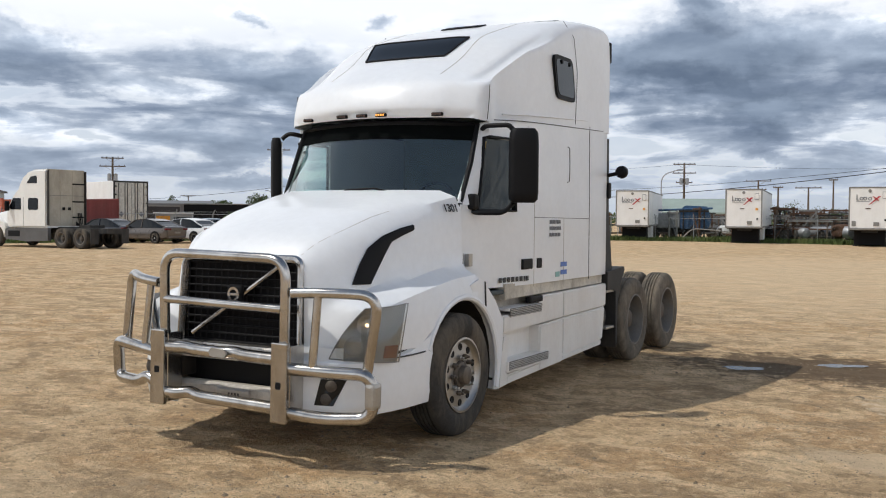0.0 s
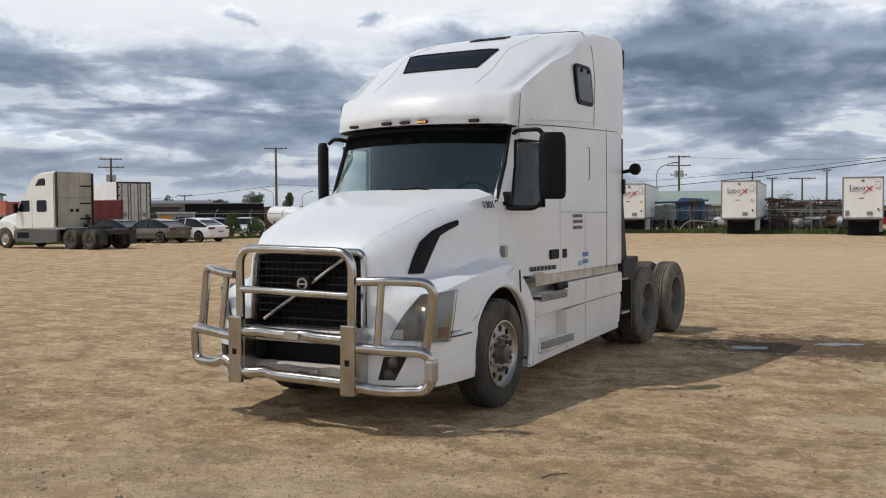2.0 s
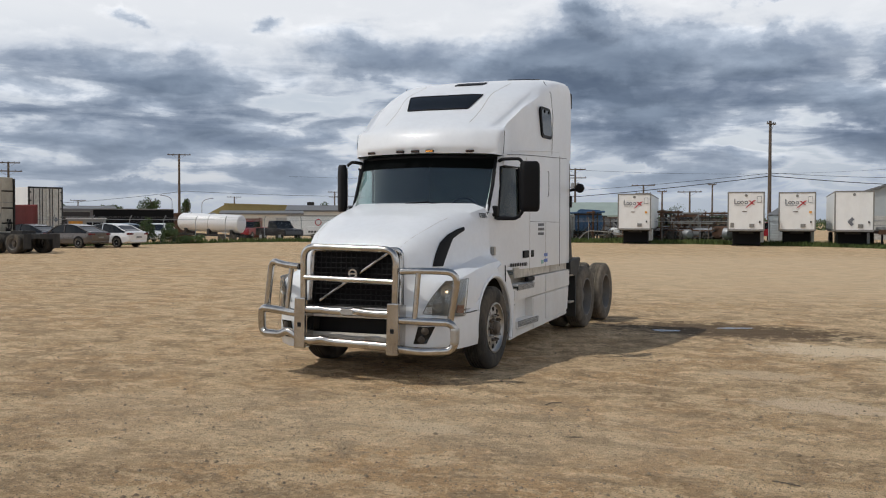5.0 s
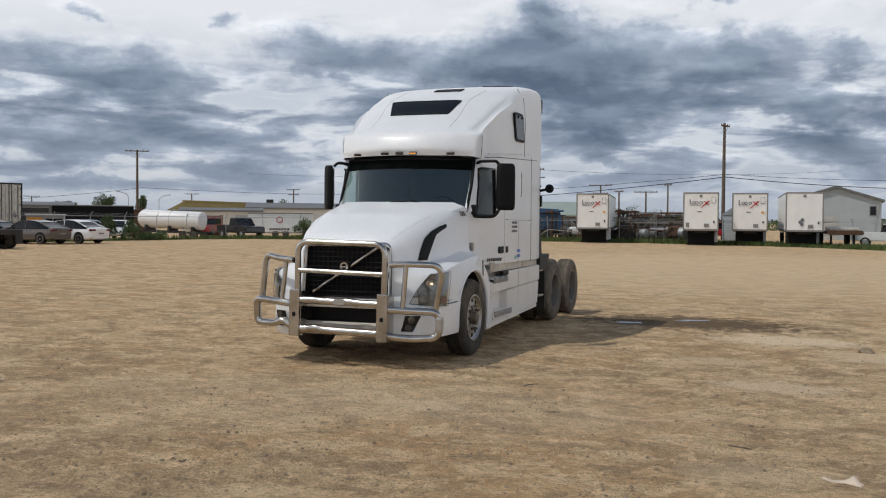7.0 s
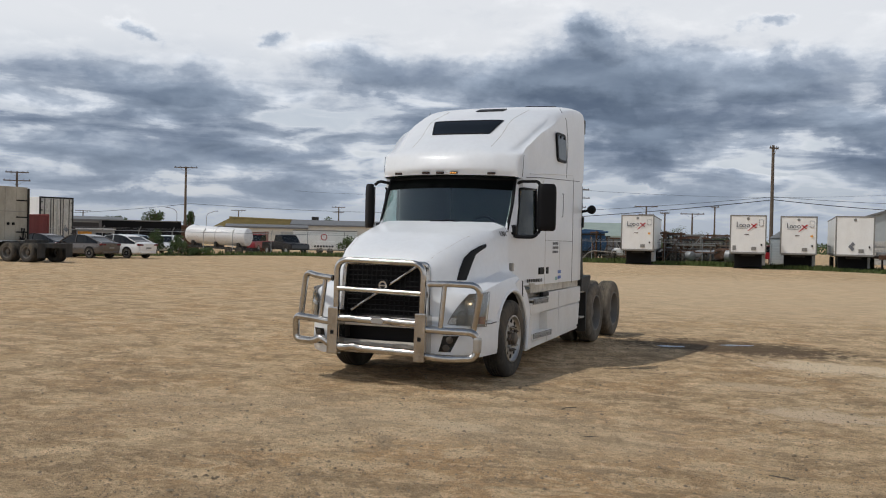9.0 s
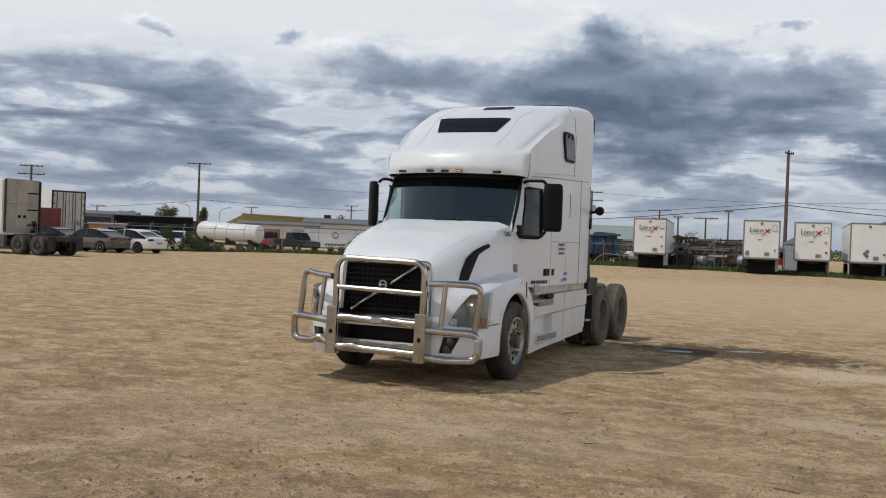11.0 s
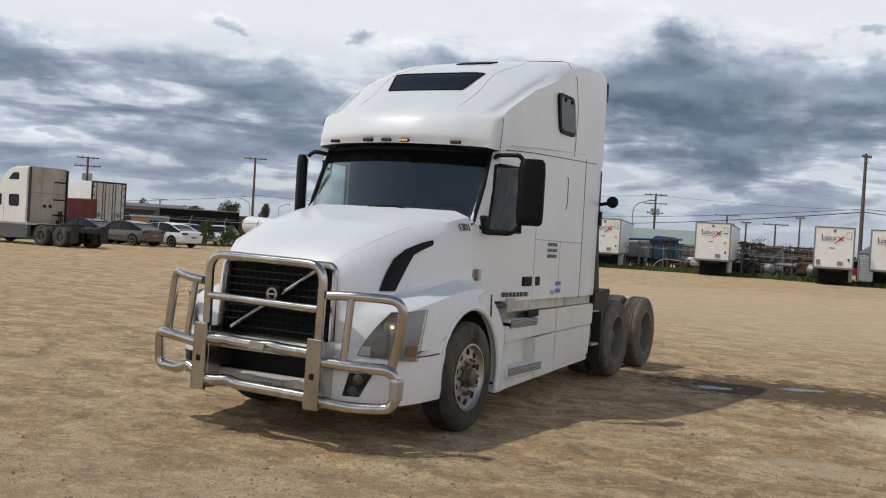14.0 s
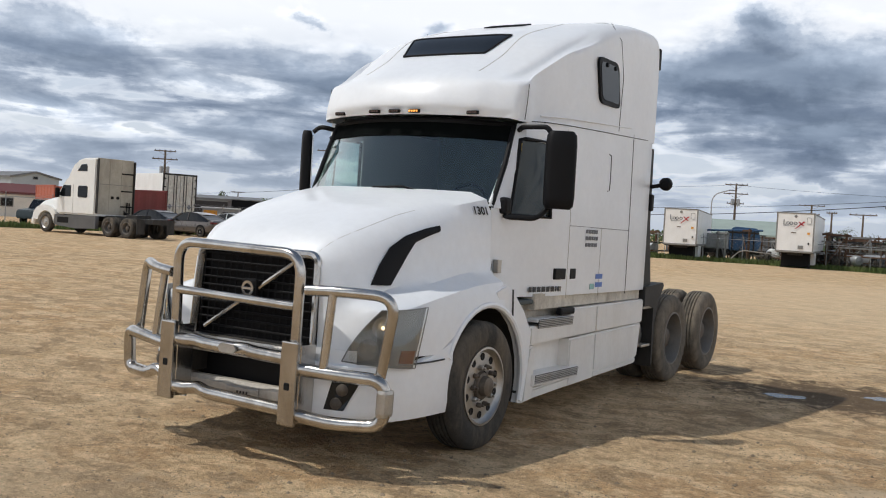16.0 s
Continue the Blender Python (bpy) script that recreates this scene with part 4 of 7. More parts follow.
    def roof_row(f):
        i = min(int(f), len(DENSE) - 2)
        u = f - i
        row = []
        for j in range(len(DENSE[0])):
            a, b = DENSE[i][j], DENSE[i + 1][j]
            ta = (b - DENSE[i - 1][j]) * .5 if i else b - a
            tb = (DENSE[i + 2][j] - a) * .5 if i + 2 < len(DENSE) else b - a
            lim = (b - a).length * 1.2
            ta, tb = (v * min(1, lim / max(1e-6, v.length)) for v in (ta, tb))
            row.append(hermite(a, b, ta, tb, u))
        return row

    def roof_at(f, x, off=0.0):
        row = roof_row(f)[12:]
        ax = abs(x)
        for a, b in zip(row, row[1:]):
            if a.x >= ax >= b.x:
                p = a.lerp(b, (a.x - ax) / max(1e-6, a.x - b.x))
                return Vector((x, p.y - off * .6, p.z + off * .8))
        return Vector((x, row[0].y, row[0].z))
    rows = []
    for k in range(4 * (len(DENSE) - 1) + 1):
        half = roof_row(k / 4)
        rows.append([(-p.x, p.y, p.z) for p in half[:-1]] + [(p.x, p.y, p.z) for p in reversed(half)])
    bm = bmesh.new()
    vv = grid(bm, rows)
    bm.faces.new(vv[-1])
    roof = part("roof_fairing", bm, WHITE, truck, "tall white moulded roof fairing with swept ridges", True)
    roof.data.set_sharp_from_angle(angle=radians(70))
    # fine parting lines either side of the centre panel
    for s in (-1, 1):
        bm = bmesh.new()
        tube(bm, [roof_at(4.6 + 4.2 * k / 24, s * (.60 + .06 * k / 24), .0) for k in range(25)], .0035, 5)
        part("parting_line", bm, GRIME, roof)
    # skylight in the sloping front
    bm = bmesh.new()
    rows = []
    for j in range(7):
        v = j / 6
        rows.append([roof_at(6.02 + .92 * v, (-.44 - .10 * v) + (.88 + .20 * v) * i / 12, .010) for i in range(13)])
    grid(bm, rows)
    thicken(bm, .006)
    part("skylight", bm, DARKGLASS, roof, "dark tinted skylight", True)
    bm = bmesh.new()
    loop = rows[0] + [r[-1] for r in rows[1:]] + rows[-1][-2::-1] + [r[0] for r in rows[-2::-1]]
    tube(bm, loop, .009, 6)
    part("skylight_seal", bm, BLACK, roof)
    # sleeper side windows
    for s in (-1, 1):
        win = new("sleeper_window")
        win.parent = roof
        def rr(y0, y1, z0, z1, sl, rad):
            pts = fillet([(0, y0, (z0 + z1) / 2), (0, y0 - sl, z1), (0, y1 - sl, z1), (0, y1 + sl, z0), (0, y0 + sl, z0), (0, y0, (z0 + z1) / 2)], rad, 5)
            return [(p.y, p.z) for p in pts[:-1]]
        bm = bmesh.new()
        prism(bm, rr(1.98, 2.47, 2.98, 3.41, .05, .09), s * 1.165, s * 1.192)
        part("frame", bm, BLACK, win, "black window frame")
        bm = bmesh.new()
        prism(bm, rr(2.015, 2.435, 3.02, 3.37, .045, .07), s * 1.18, s * 1.196)
        part("pane", bm, DARKGLASS, win, "dark tinted pane")
        for k in (.3, .75):
            bm = bmesh.new()
            y = 1.98 + .46 * k
            lathe(bm, [(0, .001), (0, .022), (s * .012, .02), (s * .014, .001)], 12, Matrix.Translation((s * 1.195, y, 3.35)))
            part("clip", bm, BLACK, win)
        # mouldings and small gaps of the fairing
        bm = bmesh.new()
        tube(bm, [(s * 1.178, 2.55, 2.77), (s * 1.184, 2.57, 3.3), (s * 1.17, 2.50, 3.65), (s * 1.08, 2.42, 3.82)], .003, 5)
        part("panel_gap", bm, SEAM, roof)
        bm = bmesh.new()
        tube(bm, [(s * (cab_x(y) + .002), y, seam_z(y) + .004) for y in (.84, 1.1, 1.4, 2, 2.6, 3.2, 3.55)], .0045, 5)
        part("roof_seam", bm, SEAM, roof)
        bm = bmesh.new()
        tube(bm, [(s * (cab_x(y) + .002), y, seam_z(y) + .055 + .02 * (y - .9)) for y in (.95, 1.4, 2, 2.5, 2.9)], .007, 8)
        part("fairing_moulding", bm, WHITE, roof, "", True)
        bm = bmesh.new()
        tube(bm, [(s * 1.055, .76, 2.665), (s * 1.065, .77, 2.82), (s * 1.062, .79, 2.97)], .0035, 5)
        part("panel_gap", bm, SEAM, roof)
        quick("marker_bracket", min(s * 1.12, s * 1.17), max(s * 1.12, s * 1.17), 3.60, 3.66, 3.55, 3.78, BLACK, roof, "", .01)
    for x, lit in ((-.70, 0), (-.22, 0), (0, 0), (.20, 1), (.70, 0)):
        y = .345 + .34 * abs(x) ** 2.4 - .012
        mk = new("marker_lamp")
        mk.parent = roof
        quick("housing", x - .055, x + .055, y - .005, y + .03, 2.682, 2.712, BLACK, mk, bevel=.006)
        for k in range(4):
            cx = x - .0375 + k * .025
            quick("led", cx - .008, cx + .008, y - .011, y - .004, 2.689, 2.705, AMBER_GLOW if lit else MARKER, mk, bevel=.002)
    for x0, f0, f1 in ((-.14, 8.5, 8.85), (.40, 10.05, 10.4)):
        bm = bmesh.new()
        grid(bm, [[roof_at(f0 + (f1 - f0) * k / 3, x0 + .44 * i / 5, .014) for i in range(6)] for k in range(4)])
        thicken(bm, .014)
        part("roof_pod", bm, BLACK, roof, "low black roof hatch cover")
    # wipers
    for x0, x1 in ((.55, -.05), (-.25, -.70)):
        bm = bmesh.new()
        k = .055 if x0 > 0 else .0
        a, b = screen(x0, .02 + k), screen((x0 + x1) / 2, .05 + k)
        tube(bm, [a + Vector((0, -.04, -.02)), b + Vector((0, -.03, .02)), screen(x1, .04 + k) + Vector((0, -.03, .01))], .010, 6)
        part("wiper", bm, BLACK, cab)
    # cabin: dash, wheel, seats, bulkhead curtain
    inside = new("cabin_interior")
    inside.parent = cab
    bm = bmesh.new()
    box(bm, -.93, .93, .42, .78, 1.75, 1.97, .04)
    part("dashboard", bm, CABIN, inside, "dark grey dashboard")
    bm = bmesh.new()
    ring = [Vector((.45 + .22 * math.cos(a), .86 + .08 * math.sin(a), 1.92 + .19 * math.sin(a))) for a in (2 * math.pi * k / 24 for k in range(25))]
    tube(bm, ring, .016, 8)
    part("steering_wheel", bm, BLACK, inside)
    for x in (-.5, .45):
        quick("seat_base", x - .26, x + .26, .98, 1.45, 1.35, 1.62, SEAT, inside, "", .06)
        quick("seat_back", x - .26, x + .26, 1.40, 1.56, 1.58, 2.02, SEAT, inside, "", .04)
    quick("curtain", -.42, 1.12, 1.74, 1.80, 1.14, 2.68, CABIN, inside, "dark sleeper curtain", .02)
    # mirrors
    for s in (-1, 1):
        mir = new("mirror")
        mir.parent = truck
        mir["label"] = "tall black door mirror on a looped arm"
        bm = bmesh.new()
        rows = []
        cx, cy = (1.42, .74) if s > 0 else (1.26, .70)
        for z, k in ((1.925, .0), (1.925, .75), (1.95, .95), (2.02, 1.0), (2.44, 1.0), (2.53, .95), (2.565, .75), (2.565, 0)):
            ring = []
            for a in range(16):
                t = 2 * math.pi * a / 16
                px = (.130 if s > 0 else .115) * math.copysign(abs(math.cos(t)) ** .5, math.cos(t)) * (k if k else .01)
                py = (.075 if s > 0 else .05) * math.copysign(abs(math.sin(t)) ** .7, math.sin(t)) * (k if k else .01)
                ang = radians(33) if s > 0 else radians(-47)
                ring.append((s * cx + px * math.cos(ang) - py * math.sin(ang), cy + px * math.sin(ang) + py * math.cos(ang), z))
            rows.append(ring)
        grid(bm, rows, close=True)
        part("housing", bm, BLACK, mir, "", True)
        bm = bmesh.new()
        m = Matrix.Translation((s * cx, cy, 0)) @ Matrix.Rotation(radians(33) if s > 0 else radians(-47), 4, "Z")
        box(bm, -.11, .11, .045 + .023 * (s > 0), .057 + .023 * (s > 0), 1.97, 2.52, .01, 1, m)
        part("mirror_glass", bm, REFLECTOR, mir)
        for z0, z1, z2, back in ((2.58, 2.60, 2.55, .24), (1.86, 1.835, 1.92, 0)):
            bm = bmesh.new()
            tube(bm, fillet([(s * .99, .60 + back * .8, z0), (s * 1.06, .52 + back * .8, z1), (s * (cx - .13), .62 + back * .4, z1), (s * (cx - .09), cy - .02, z2)], .06), .022, 8)
            part("arm", bm, BLACK, mir, "", True)
        bm = bmesh.new()
        box(bm, min(s * .98, s * 1.06), max(s * .98, s * 1.06), .50, .62, 1.86, 2.0, .03)
        part("mount", bm, BLACK, mir)
    # work lamp on the rear edge of the sleeper
    lampd = new("work_lamp")
    lampd.parent = truck
    bm = bmesh.new()
    tube(bm, [(1.14, 3.66, 2.285), (1.22, 3.68, 2.30), (1.28, 3.68, 2.315)], .022, 8)
    part("arm", bm, BLACK, lampd)
    bm = bmesh.new()
    lathe(bm, [(-.045, .001), (-.045, .04), (-.02, .068), (.02, .073), (.03, .066), (.032, .001)], 20, Matrix.Translation((1.295, 3.68, 2.32)), "y")
    part("bowl", bm, BLACK, lampd, "round black lamp bowl", True)
    quick("bracket", 1.13, 1.18, 3.60, 3.68, 2.02, 2.20, BLACK, lampd)
    # black cab extenders behind the sleeper
    for s in (-1, 1):
        bm = bmesh.new()
        prism(bm, [(3.63, 1.18), (3.63, 2.70), (3.70, 2.70), (3.72, 1.9), (3.86, 1.18)], s * 1.10, s * 1.135)
        part("side_extender", bm, BLACK_DUSTY, truck, "black rubber-edged side extender")
    # lettering and stickers on the side
    def bars(y0, y1, z0, z1, rows, cols, mat, name="lettering"):
        bm = bmesh.new()
        rng = random.Random(5)
        for r in range(rows):
            h = (z1 - z0) / rows
            y = y0
            while y < y1 - .01:
                w = min(rng.uniform(.03, .075) if cols else (y1 - y0), y1 - y)
                x = cab_x(y + w / 2) + .003
                box(bm, x, x + .003, y, y + w - .008, z0 + r * h + h * .18, z0 + r * h + h * .75)
                y += w + .006
        part(name, bm, mat, truck)
    bars(.92, 1.46, 1.19, 1.27, 1, True, INK)
    bars(1.91, 2.20, 1.60, 1.79, 3, True, material("faded_grey_lettering", (0.13, 0.135, 0.15), .5))
    bars(2.20, 2.37, 1.21, 1.37, 2, False, material("blue_sticker", (0.10, 0.19, 0.50), .5), "sticker")
    bars(2.07, 2.18, 1.19, 1.28, 1, False, material("teal_sticker", (0.25, 0.45, 0.42), .5), "sticker")
    fd = bpy.data.curves.new("unit_number", "FONT")
    fd.body, fd.size, fd.extrude, fd.align_x, fd.offset, fd.space_character = "1301", .098, .001, "CENTER", .0018, 1.0
    fo = new("unit_number", fd)
    fo.parent = truck
    fo.data.materials.append(INK)
    fo.matrix_basis = Matrix.Translation((.984, .252, 1.842)) @ Euler((radians(67), 0, radians(80.3))).to_matrix().to_4x4() @ Matrix.Rotation(radians(1), 4, "Z")


build_cab()


def build_skirt():
    for s in (-1, 1):
        X = 1.175
        # fender tail sweeping down behind the wheel
        bm = bmesh.new()
        arc = [(.13 + .635 * math.cos(radians(a)), .5 + .635 * math.sin(radians(a))) for a in (75, 60, 45, 30, 15, 0, -12, -20)]
        prism(bm, [(.20, 1.24), *arc, (.77, .27), (.81, .27), (.86, .60), (.90, .88), (.72, 1.06), (.52, 1.25), (.40, 1.29)], s * 1.10, s * X)
        bmesh.ops.bevel(bm, geom=[e for e in bm.edges if abs(e.verts[0].co.x - e.verts[1].co.x) < 1e-5 and abs(abs(e.verts[0].co.x) - X) < 1e-4], offset=.02, segments=2, affect="EDGES")
        part("fender_tail", bm, WHITE, truck, "", True)
        bm = bmesh.new()
        tube(bm, [(s * (X + .004), .50, 1.245), (s * (X + .006), .505, 1.15), (s * (X + .006), .515, 1.03)], .008, 6)
        part("fender_gap", bm, SEAM, truck)
        skirt = new("side_skirt")
        skirt.parent = truck
        skirt["label"] = "dusty white side fairing with ribbed aluminium steps"

        def slab(name, outline, inset=0.0, mat=WHITE_LOW, bevel=.014, inner=.95):
            """Outline in (y, z), pushed out to the skirt's face."""
            bm = bmesh.new()
            face = X - inset
            prism(bm, outline, s * inner, s * face)
            es = [e for e in bm.edges if abs(abs(e.verts[0].co.x) - face) < 1e-4 and abs(abs(e.verts[1].co.x) - face) < 1e-4]
            bmesh.ops.bevel(bm, geom=es, offset=bevel, segments=2, affect="EDGES")
            return part(name, bm, mat, skirt, "", True)
        # upper band: low under the top step, rising over a sloping shoulder to the tank cover
        slab("upper_panel", [(.885, .755), (2.285, .785), (2.285, 1.045), (1.80, 1.04), (1.70, 1.015), (1.66, .955), (1.60, .925), (.885, .915)])
        slab("rear_upper_panel", [(2.297, .785), (3.55, .81), (3.56, 1.06), (2.297, 1.045)])
        # lower face: pillar, toe recess and flat panel
        slab("front_pillar", [(.80, .27), (.985, .285), (.985, .745), (.885, .742), (.85, .55)])
        slab("toe_recess", [(.97, .30), (1.73, .30), (1.73, .75), (.97, .75)], .115, WHITE_LOW, .004)
        slab("lower_panel", [(1.70, .315), (2.285, .335), (2.285, .775), (1.70, .755)])
        slab("lower_sill", [(.97, .285), (1.72, .315), (1.72, .40), (.97, .37)], .004)
        slab("rear_panel", [(2.297, .40), (3.46, .44), (3.53, .80), (2.297, .775)], .004)
        slab("rear_sill", [(2.297, .335), (3.44, .375), (3.46, .436), (2.297, .396)], .012)
        # recess behind the top step and the stained tank wall over the band
        slab("step_riser", [(.93, .90), (1.75, .91), (1.75, 1.14), (.93, 1.14)], .15, GRIME, .004)
        slab("tank_wall", [(1.0, 1.05), (3.52, 1.065), (3.52, 1.19), (1.0, 1.19)], .042, STAINED, .004)
        for y0, y1, z, out in ((.98, 1.74, .975, 1.182), (.93, 1.86, .498, 1.205)):
            step = new("step")
            step.parent = skirt
            step["label"] = "ribbed aluminium step"
            lo, hi = sorted((s * 1.03, s * out))
            bm = bmesh.new()
            box(bm, lo, hi, y0, y1, z - (.10 if z < .6 else .03), z, .012)
            part("tray", bm, WHITE_LOW, step)
            lo, hi = sorted((s * (out - .004), s * (out + .003)))
            quick("tread_plate", lo, hi, y0 + .02, y1 - .03, z - .082, z - .004, BLACK_DUSTY, step, "dark tread plate", .001)
            for k in range(5):
                a, b = sorted((s * (out - .002), s * (out + .014 - k * .002)))
                quick("tread_bar", a, b, y0 + .02, y1 - .03, z - .019 - k * .0155, z - .009 - k * .0155, ALU, step, bevel=.003)
        lo, hi = sorted((s * 1.12, s * (X + .006)))
        bm = bmesh.new()
        box(bm, lo, hi, 1.46, 1.76, .985, 1.05, .02)
        part("grab_recess", bm, BLACK, skirt, "black grab recess")


build_skirt()


def build_tyre_mesh(dual=False):
    """One tyre, axle along x, outer face at +x."""
    R = .505
    bm = bmesh.new()
    w = .275
    prof = [(-w / 2 + .02, .30), (-w / 2, .34), (-w / 2 - .006, .40), (-w / 2 + .004, .455), (-w / 2 + .02, .485), (-w / 2 + .045, R - .004)]
    for k in range(1, 5):
        x = -w / 2 + .045 + (w - .09) * k / 5
        prof += [(x - .008, R), (x - .006, R - .014), (x + .006, R - .014), (x + .008, R)]
    prof += [(-a, r) for a, r in reversed(prof[:6])]
    lathe(bm, prof, 48)
    return bm


def wheel_front(s):
    w = new("front_wheel")
    w.parent = truck
    w.location = (s * 1.085, .045, .505)
    if s < 0:
        w.rotation_euler = (0, 0, math.pi)
    w["label"] = "steer wheel with dusty tyre and polished hand-hole rim"
    part("tyre", build_tyre_mesh(), RUBBER, w, "dusty black tyre", True)
    bm = bmesh.new()
    lathe(bm, [(.06, .312), (.135, .308), (.137, .292), (.115, .285), (.095, .262), (.102, .19), (.105, .165), (.10, .12)], 40)
    rim = part("rim", bm, ALU, w, "dull aluminium rim", True)
    for k in range(10):
        a = 2 * math.pi * (k + .5) / 10
        bm = bmesh.new()
        lathe(bm, [(.1005, .001), (.1045, .026), (.1035, .030), (.090, .031)], 12, Matrix.Translation((0, .228 * math.cos(a), .228 * math.sin(a))))
        part("hand_hole", bm, BLACK, rim)
        b = 2 * math.pi * k / 10
        bm = bmesh.new()
        lathe(bm, [(.10, .021), (.135, .019), (.14, .012), (.16, .011), (.165, .001)], 8, Matrix.Translation((0, .152 * math.cos(b), .152 * math.sin(b))))
        part("lug_nut", bm, HUB if k % 3 else ALU, rim)
    bm = bmesh.new()
    lathe(bm, [(.09, .118), (.12, .105), (.125, .082), (.17, .074), (.178, .06), (.178, .001)], 24)
    part("hub", bm, HUB, w, "greasy steel hub", True)
    return w


for s in (-1, 1):
    wheel_front(s)


def dual(parent, x, y, z, s, tyre_mat=RUBBER, name="rear_wheel"):
    w = new(name)
    w.parent = parent
    w.location = (x, y, z)
    if s < 0:
        w.rotation_euler = (0, 0, math.pi)
    for off in (0, -.34):
        bm = build_tyre_mesh()
        bmesh.ops.translate(bm, verts=bm.verts, vec=(off, 0, 0))
        part("tyre", bm, tyre_mat, w, "dusty tyre with earth-caked tread", True)
    bm = bmesh.new()
    lathe(bm, [(.06, .312), (.128, .308), (.13, .29), (.10, .282), (.02, .272), (-.07, .268), (-.09, .22), (-.10, .16), (-.10, .13)], 36)
    rim = part("rim", bm, WHEEL_GREY, w, "deep dished dusty rim", True)
    for k in range(10):
        b = 2 * math.pi * k / 10
        bm = bmesh.new()
        lathe(bm, [(-.10, .02), (-.06, .018), (-.055, .001)], 8, Matrix.Translation((0, .165 * math.cos(b), .165 * math.sin(b))))
        part("lug_nut", bm, HUB, rim)
    bm = bmesh.new()
    lathe(bm, [(-.11, .13), (.0, .115), (.05, .105), (.06, .09), (.06, .001)], 24)
    part("hub", bm, HUB, w, "", True)
    return w


for s in (-1, 1):
    for y in (4.54, 5.88):
        dual(truck, s * 1.075, y, .57, s, TREAD)


def build_chassis():
    ch = new("chassis")
    ch.parent = truck
    ch["label"] = "black steel frame with deck plate and fifth wheel"
    for s in (-1, 1):
        quick("rail", min(s * .40, s * .48), max(s * .40, s * .48), -1.1, 7.0, .72, .98, BLACK_DUSTY, ch)
        bm = bmesh.new()
        prism(bm, [(3.56, .98), (3.56, 1.19), (4.12, 1.23), (4.15, 1.19), (4.02, 1.06), (3.925, .85), (3.90, .60), (3.90, .34), (3.86, .30), (3.84, .95), (3.72, .98)], s * .80, s * 1.19)
        part("quarter_fender", bm, BLACK_DUSTY, truck, "black plastic quarter fender")
        st = new("frame_step")
        st.parent = truck
        for z in (.98, .56):
            for k in range(3):
                quick("tread_bar", min(s * (1.06 + k * .045), s * (1.09 + k * .045)), max(s * (1.06 + k * .045), s * (1.09 + k * .045)), 3.57, 3.83, z - .03, z, ALU, st, bevel=.006)
        quick("hanger", min(s * 1.02, s * 1.06), max(s * 1.02, s * 1.06), 3.66, 3.76, .50, 1.0, BLACK_DUSTY, st)
        bm = bmesh.new()
        lathe(bm, [(3.56, .001), (3.56, .25), (3.60, .29), (3.80, .29), (3.84, .25), (3.84, .001)], 24, Matrix.Translation((s * .80, 0, .65)), "y")
        part("air_tank", bm, ALU, ch, "", True)
    for y in (.045, 4.54, 5.88):
        bm = bmesh.new()
        tube(bm, [(-.95, y, .5), (.95, y, .5)], .09, 10)
        part("axle", bm, BLACK_DUSTY, ch, "", True)
    bm = bmesh.new()
    prism(bm, [(-.45, 4.9), (-.45, 5.6), (-.3, 5.95), (-.07, 5.95), (0, 5.5), (.07, 5.95), (.3, 5.95), (.45, 5.6), (.45, 4.9)], 1.13, 1.18, "z")
    part("fifth_wheel", bm, BLACK_DUSTY, ch)
    quick("deck_plate", -.5, .5, 3.68, 4.3, .98, 1.0, ALU, ch)
    # unseen panel added behind the bumper to keep light from under the truck
    quick("nose_light_baffle", -.92, .92, -1.0, -.94, .34, .95, BLACK_DUSTY, ch)
    quick("engine_block", -.40, .40, -.9, .35, .55, 1.35, BLACK_DUSTY, ch)
    quick("transmission", -.3, .3, .35, 3.6, .5, .9, BLACK_DUSTY, ch)


build_chassis()

# ---------------------------------------------------------------- the yard's edge
GRASS = material("rough_green_grass", (0.088, 0.125, 0.040), 0.9, 0.0, 0.6, 0.8, dirt=(0.24, 0.21, 0.10), dirt_amt=0.35, bump=0.6, bump_scale=8, spec=0.2)
LEAF = material("green_leaves", (0.072, 0.108, 0.042), 0.7, 0.0, 0.5, 1.5, spec=0.25)
BARK = material("grey_brown_bark", (0.12, 0.095, 0.07), 0.9, 0.0, 0.6, 8.0, bump=0.5)
WOOD = material("weathered_pole_wood", (0.13, 0.10, 0.075), 0.9, 0.0, 0.65, 3.0, bump=0.4)
GALV = material("galvanised_steel", (0.38, 0.39, 0.40), 0.55, 0.7, 0.85, 6.0)
RUST = material("rusty_steel", (0.11, 0.058, 0.034), 0.85, 0.2, 0.55, 3.0, bump=0.4)
BOXWHITE = material("white_trailer_sheet", (0.84, 0.84, 0.82), 0.45, 0.0, 0.95, 1.2, dirt=(0.42, 0.36, 0.27), dirt_amt=0.20)
BOXTRIM = material("grey_trailer_trim", (0.24, 0.235, 0.22), 0.55, 0.3, 0.8, 3.0)
GREYBAR = material("grey_sign_paint", (0.16, 0.17, 0.19), 0.5)
ORANGE = material("orange_decal", (0.70, 0.33, 0.04), 0.5)

EYE = (.68, -1.0, 1.78)


def at(bearing, d, along=EYE[1]):
    """A place on the ground, by bearing in degrees and distance from a point along the walk."""
    return EYE[0] + d * math.sin(radians(bearing)), along + d * math.cos(radians(bearing))


def up(angle, d):
    """Height of what stands d metres off and shows at an angle over the horizon."""
    return EYE[2] + d * math.tan(radians(angle))


def sized(x, y, yaw, k):
    return pose(x, y, 0, 0, 0, yaw) @ Matrix.Scale(k, 4)


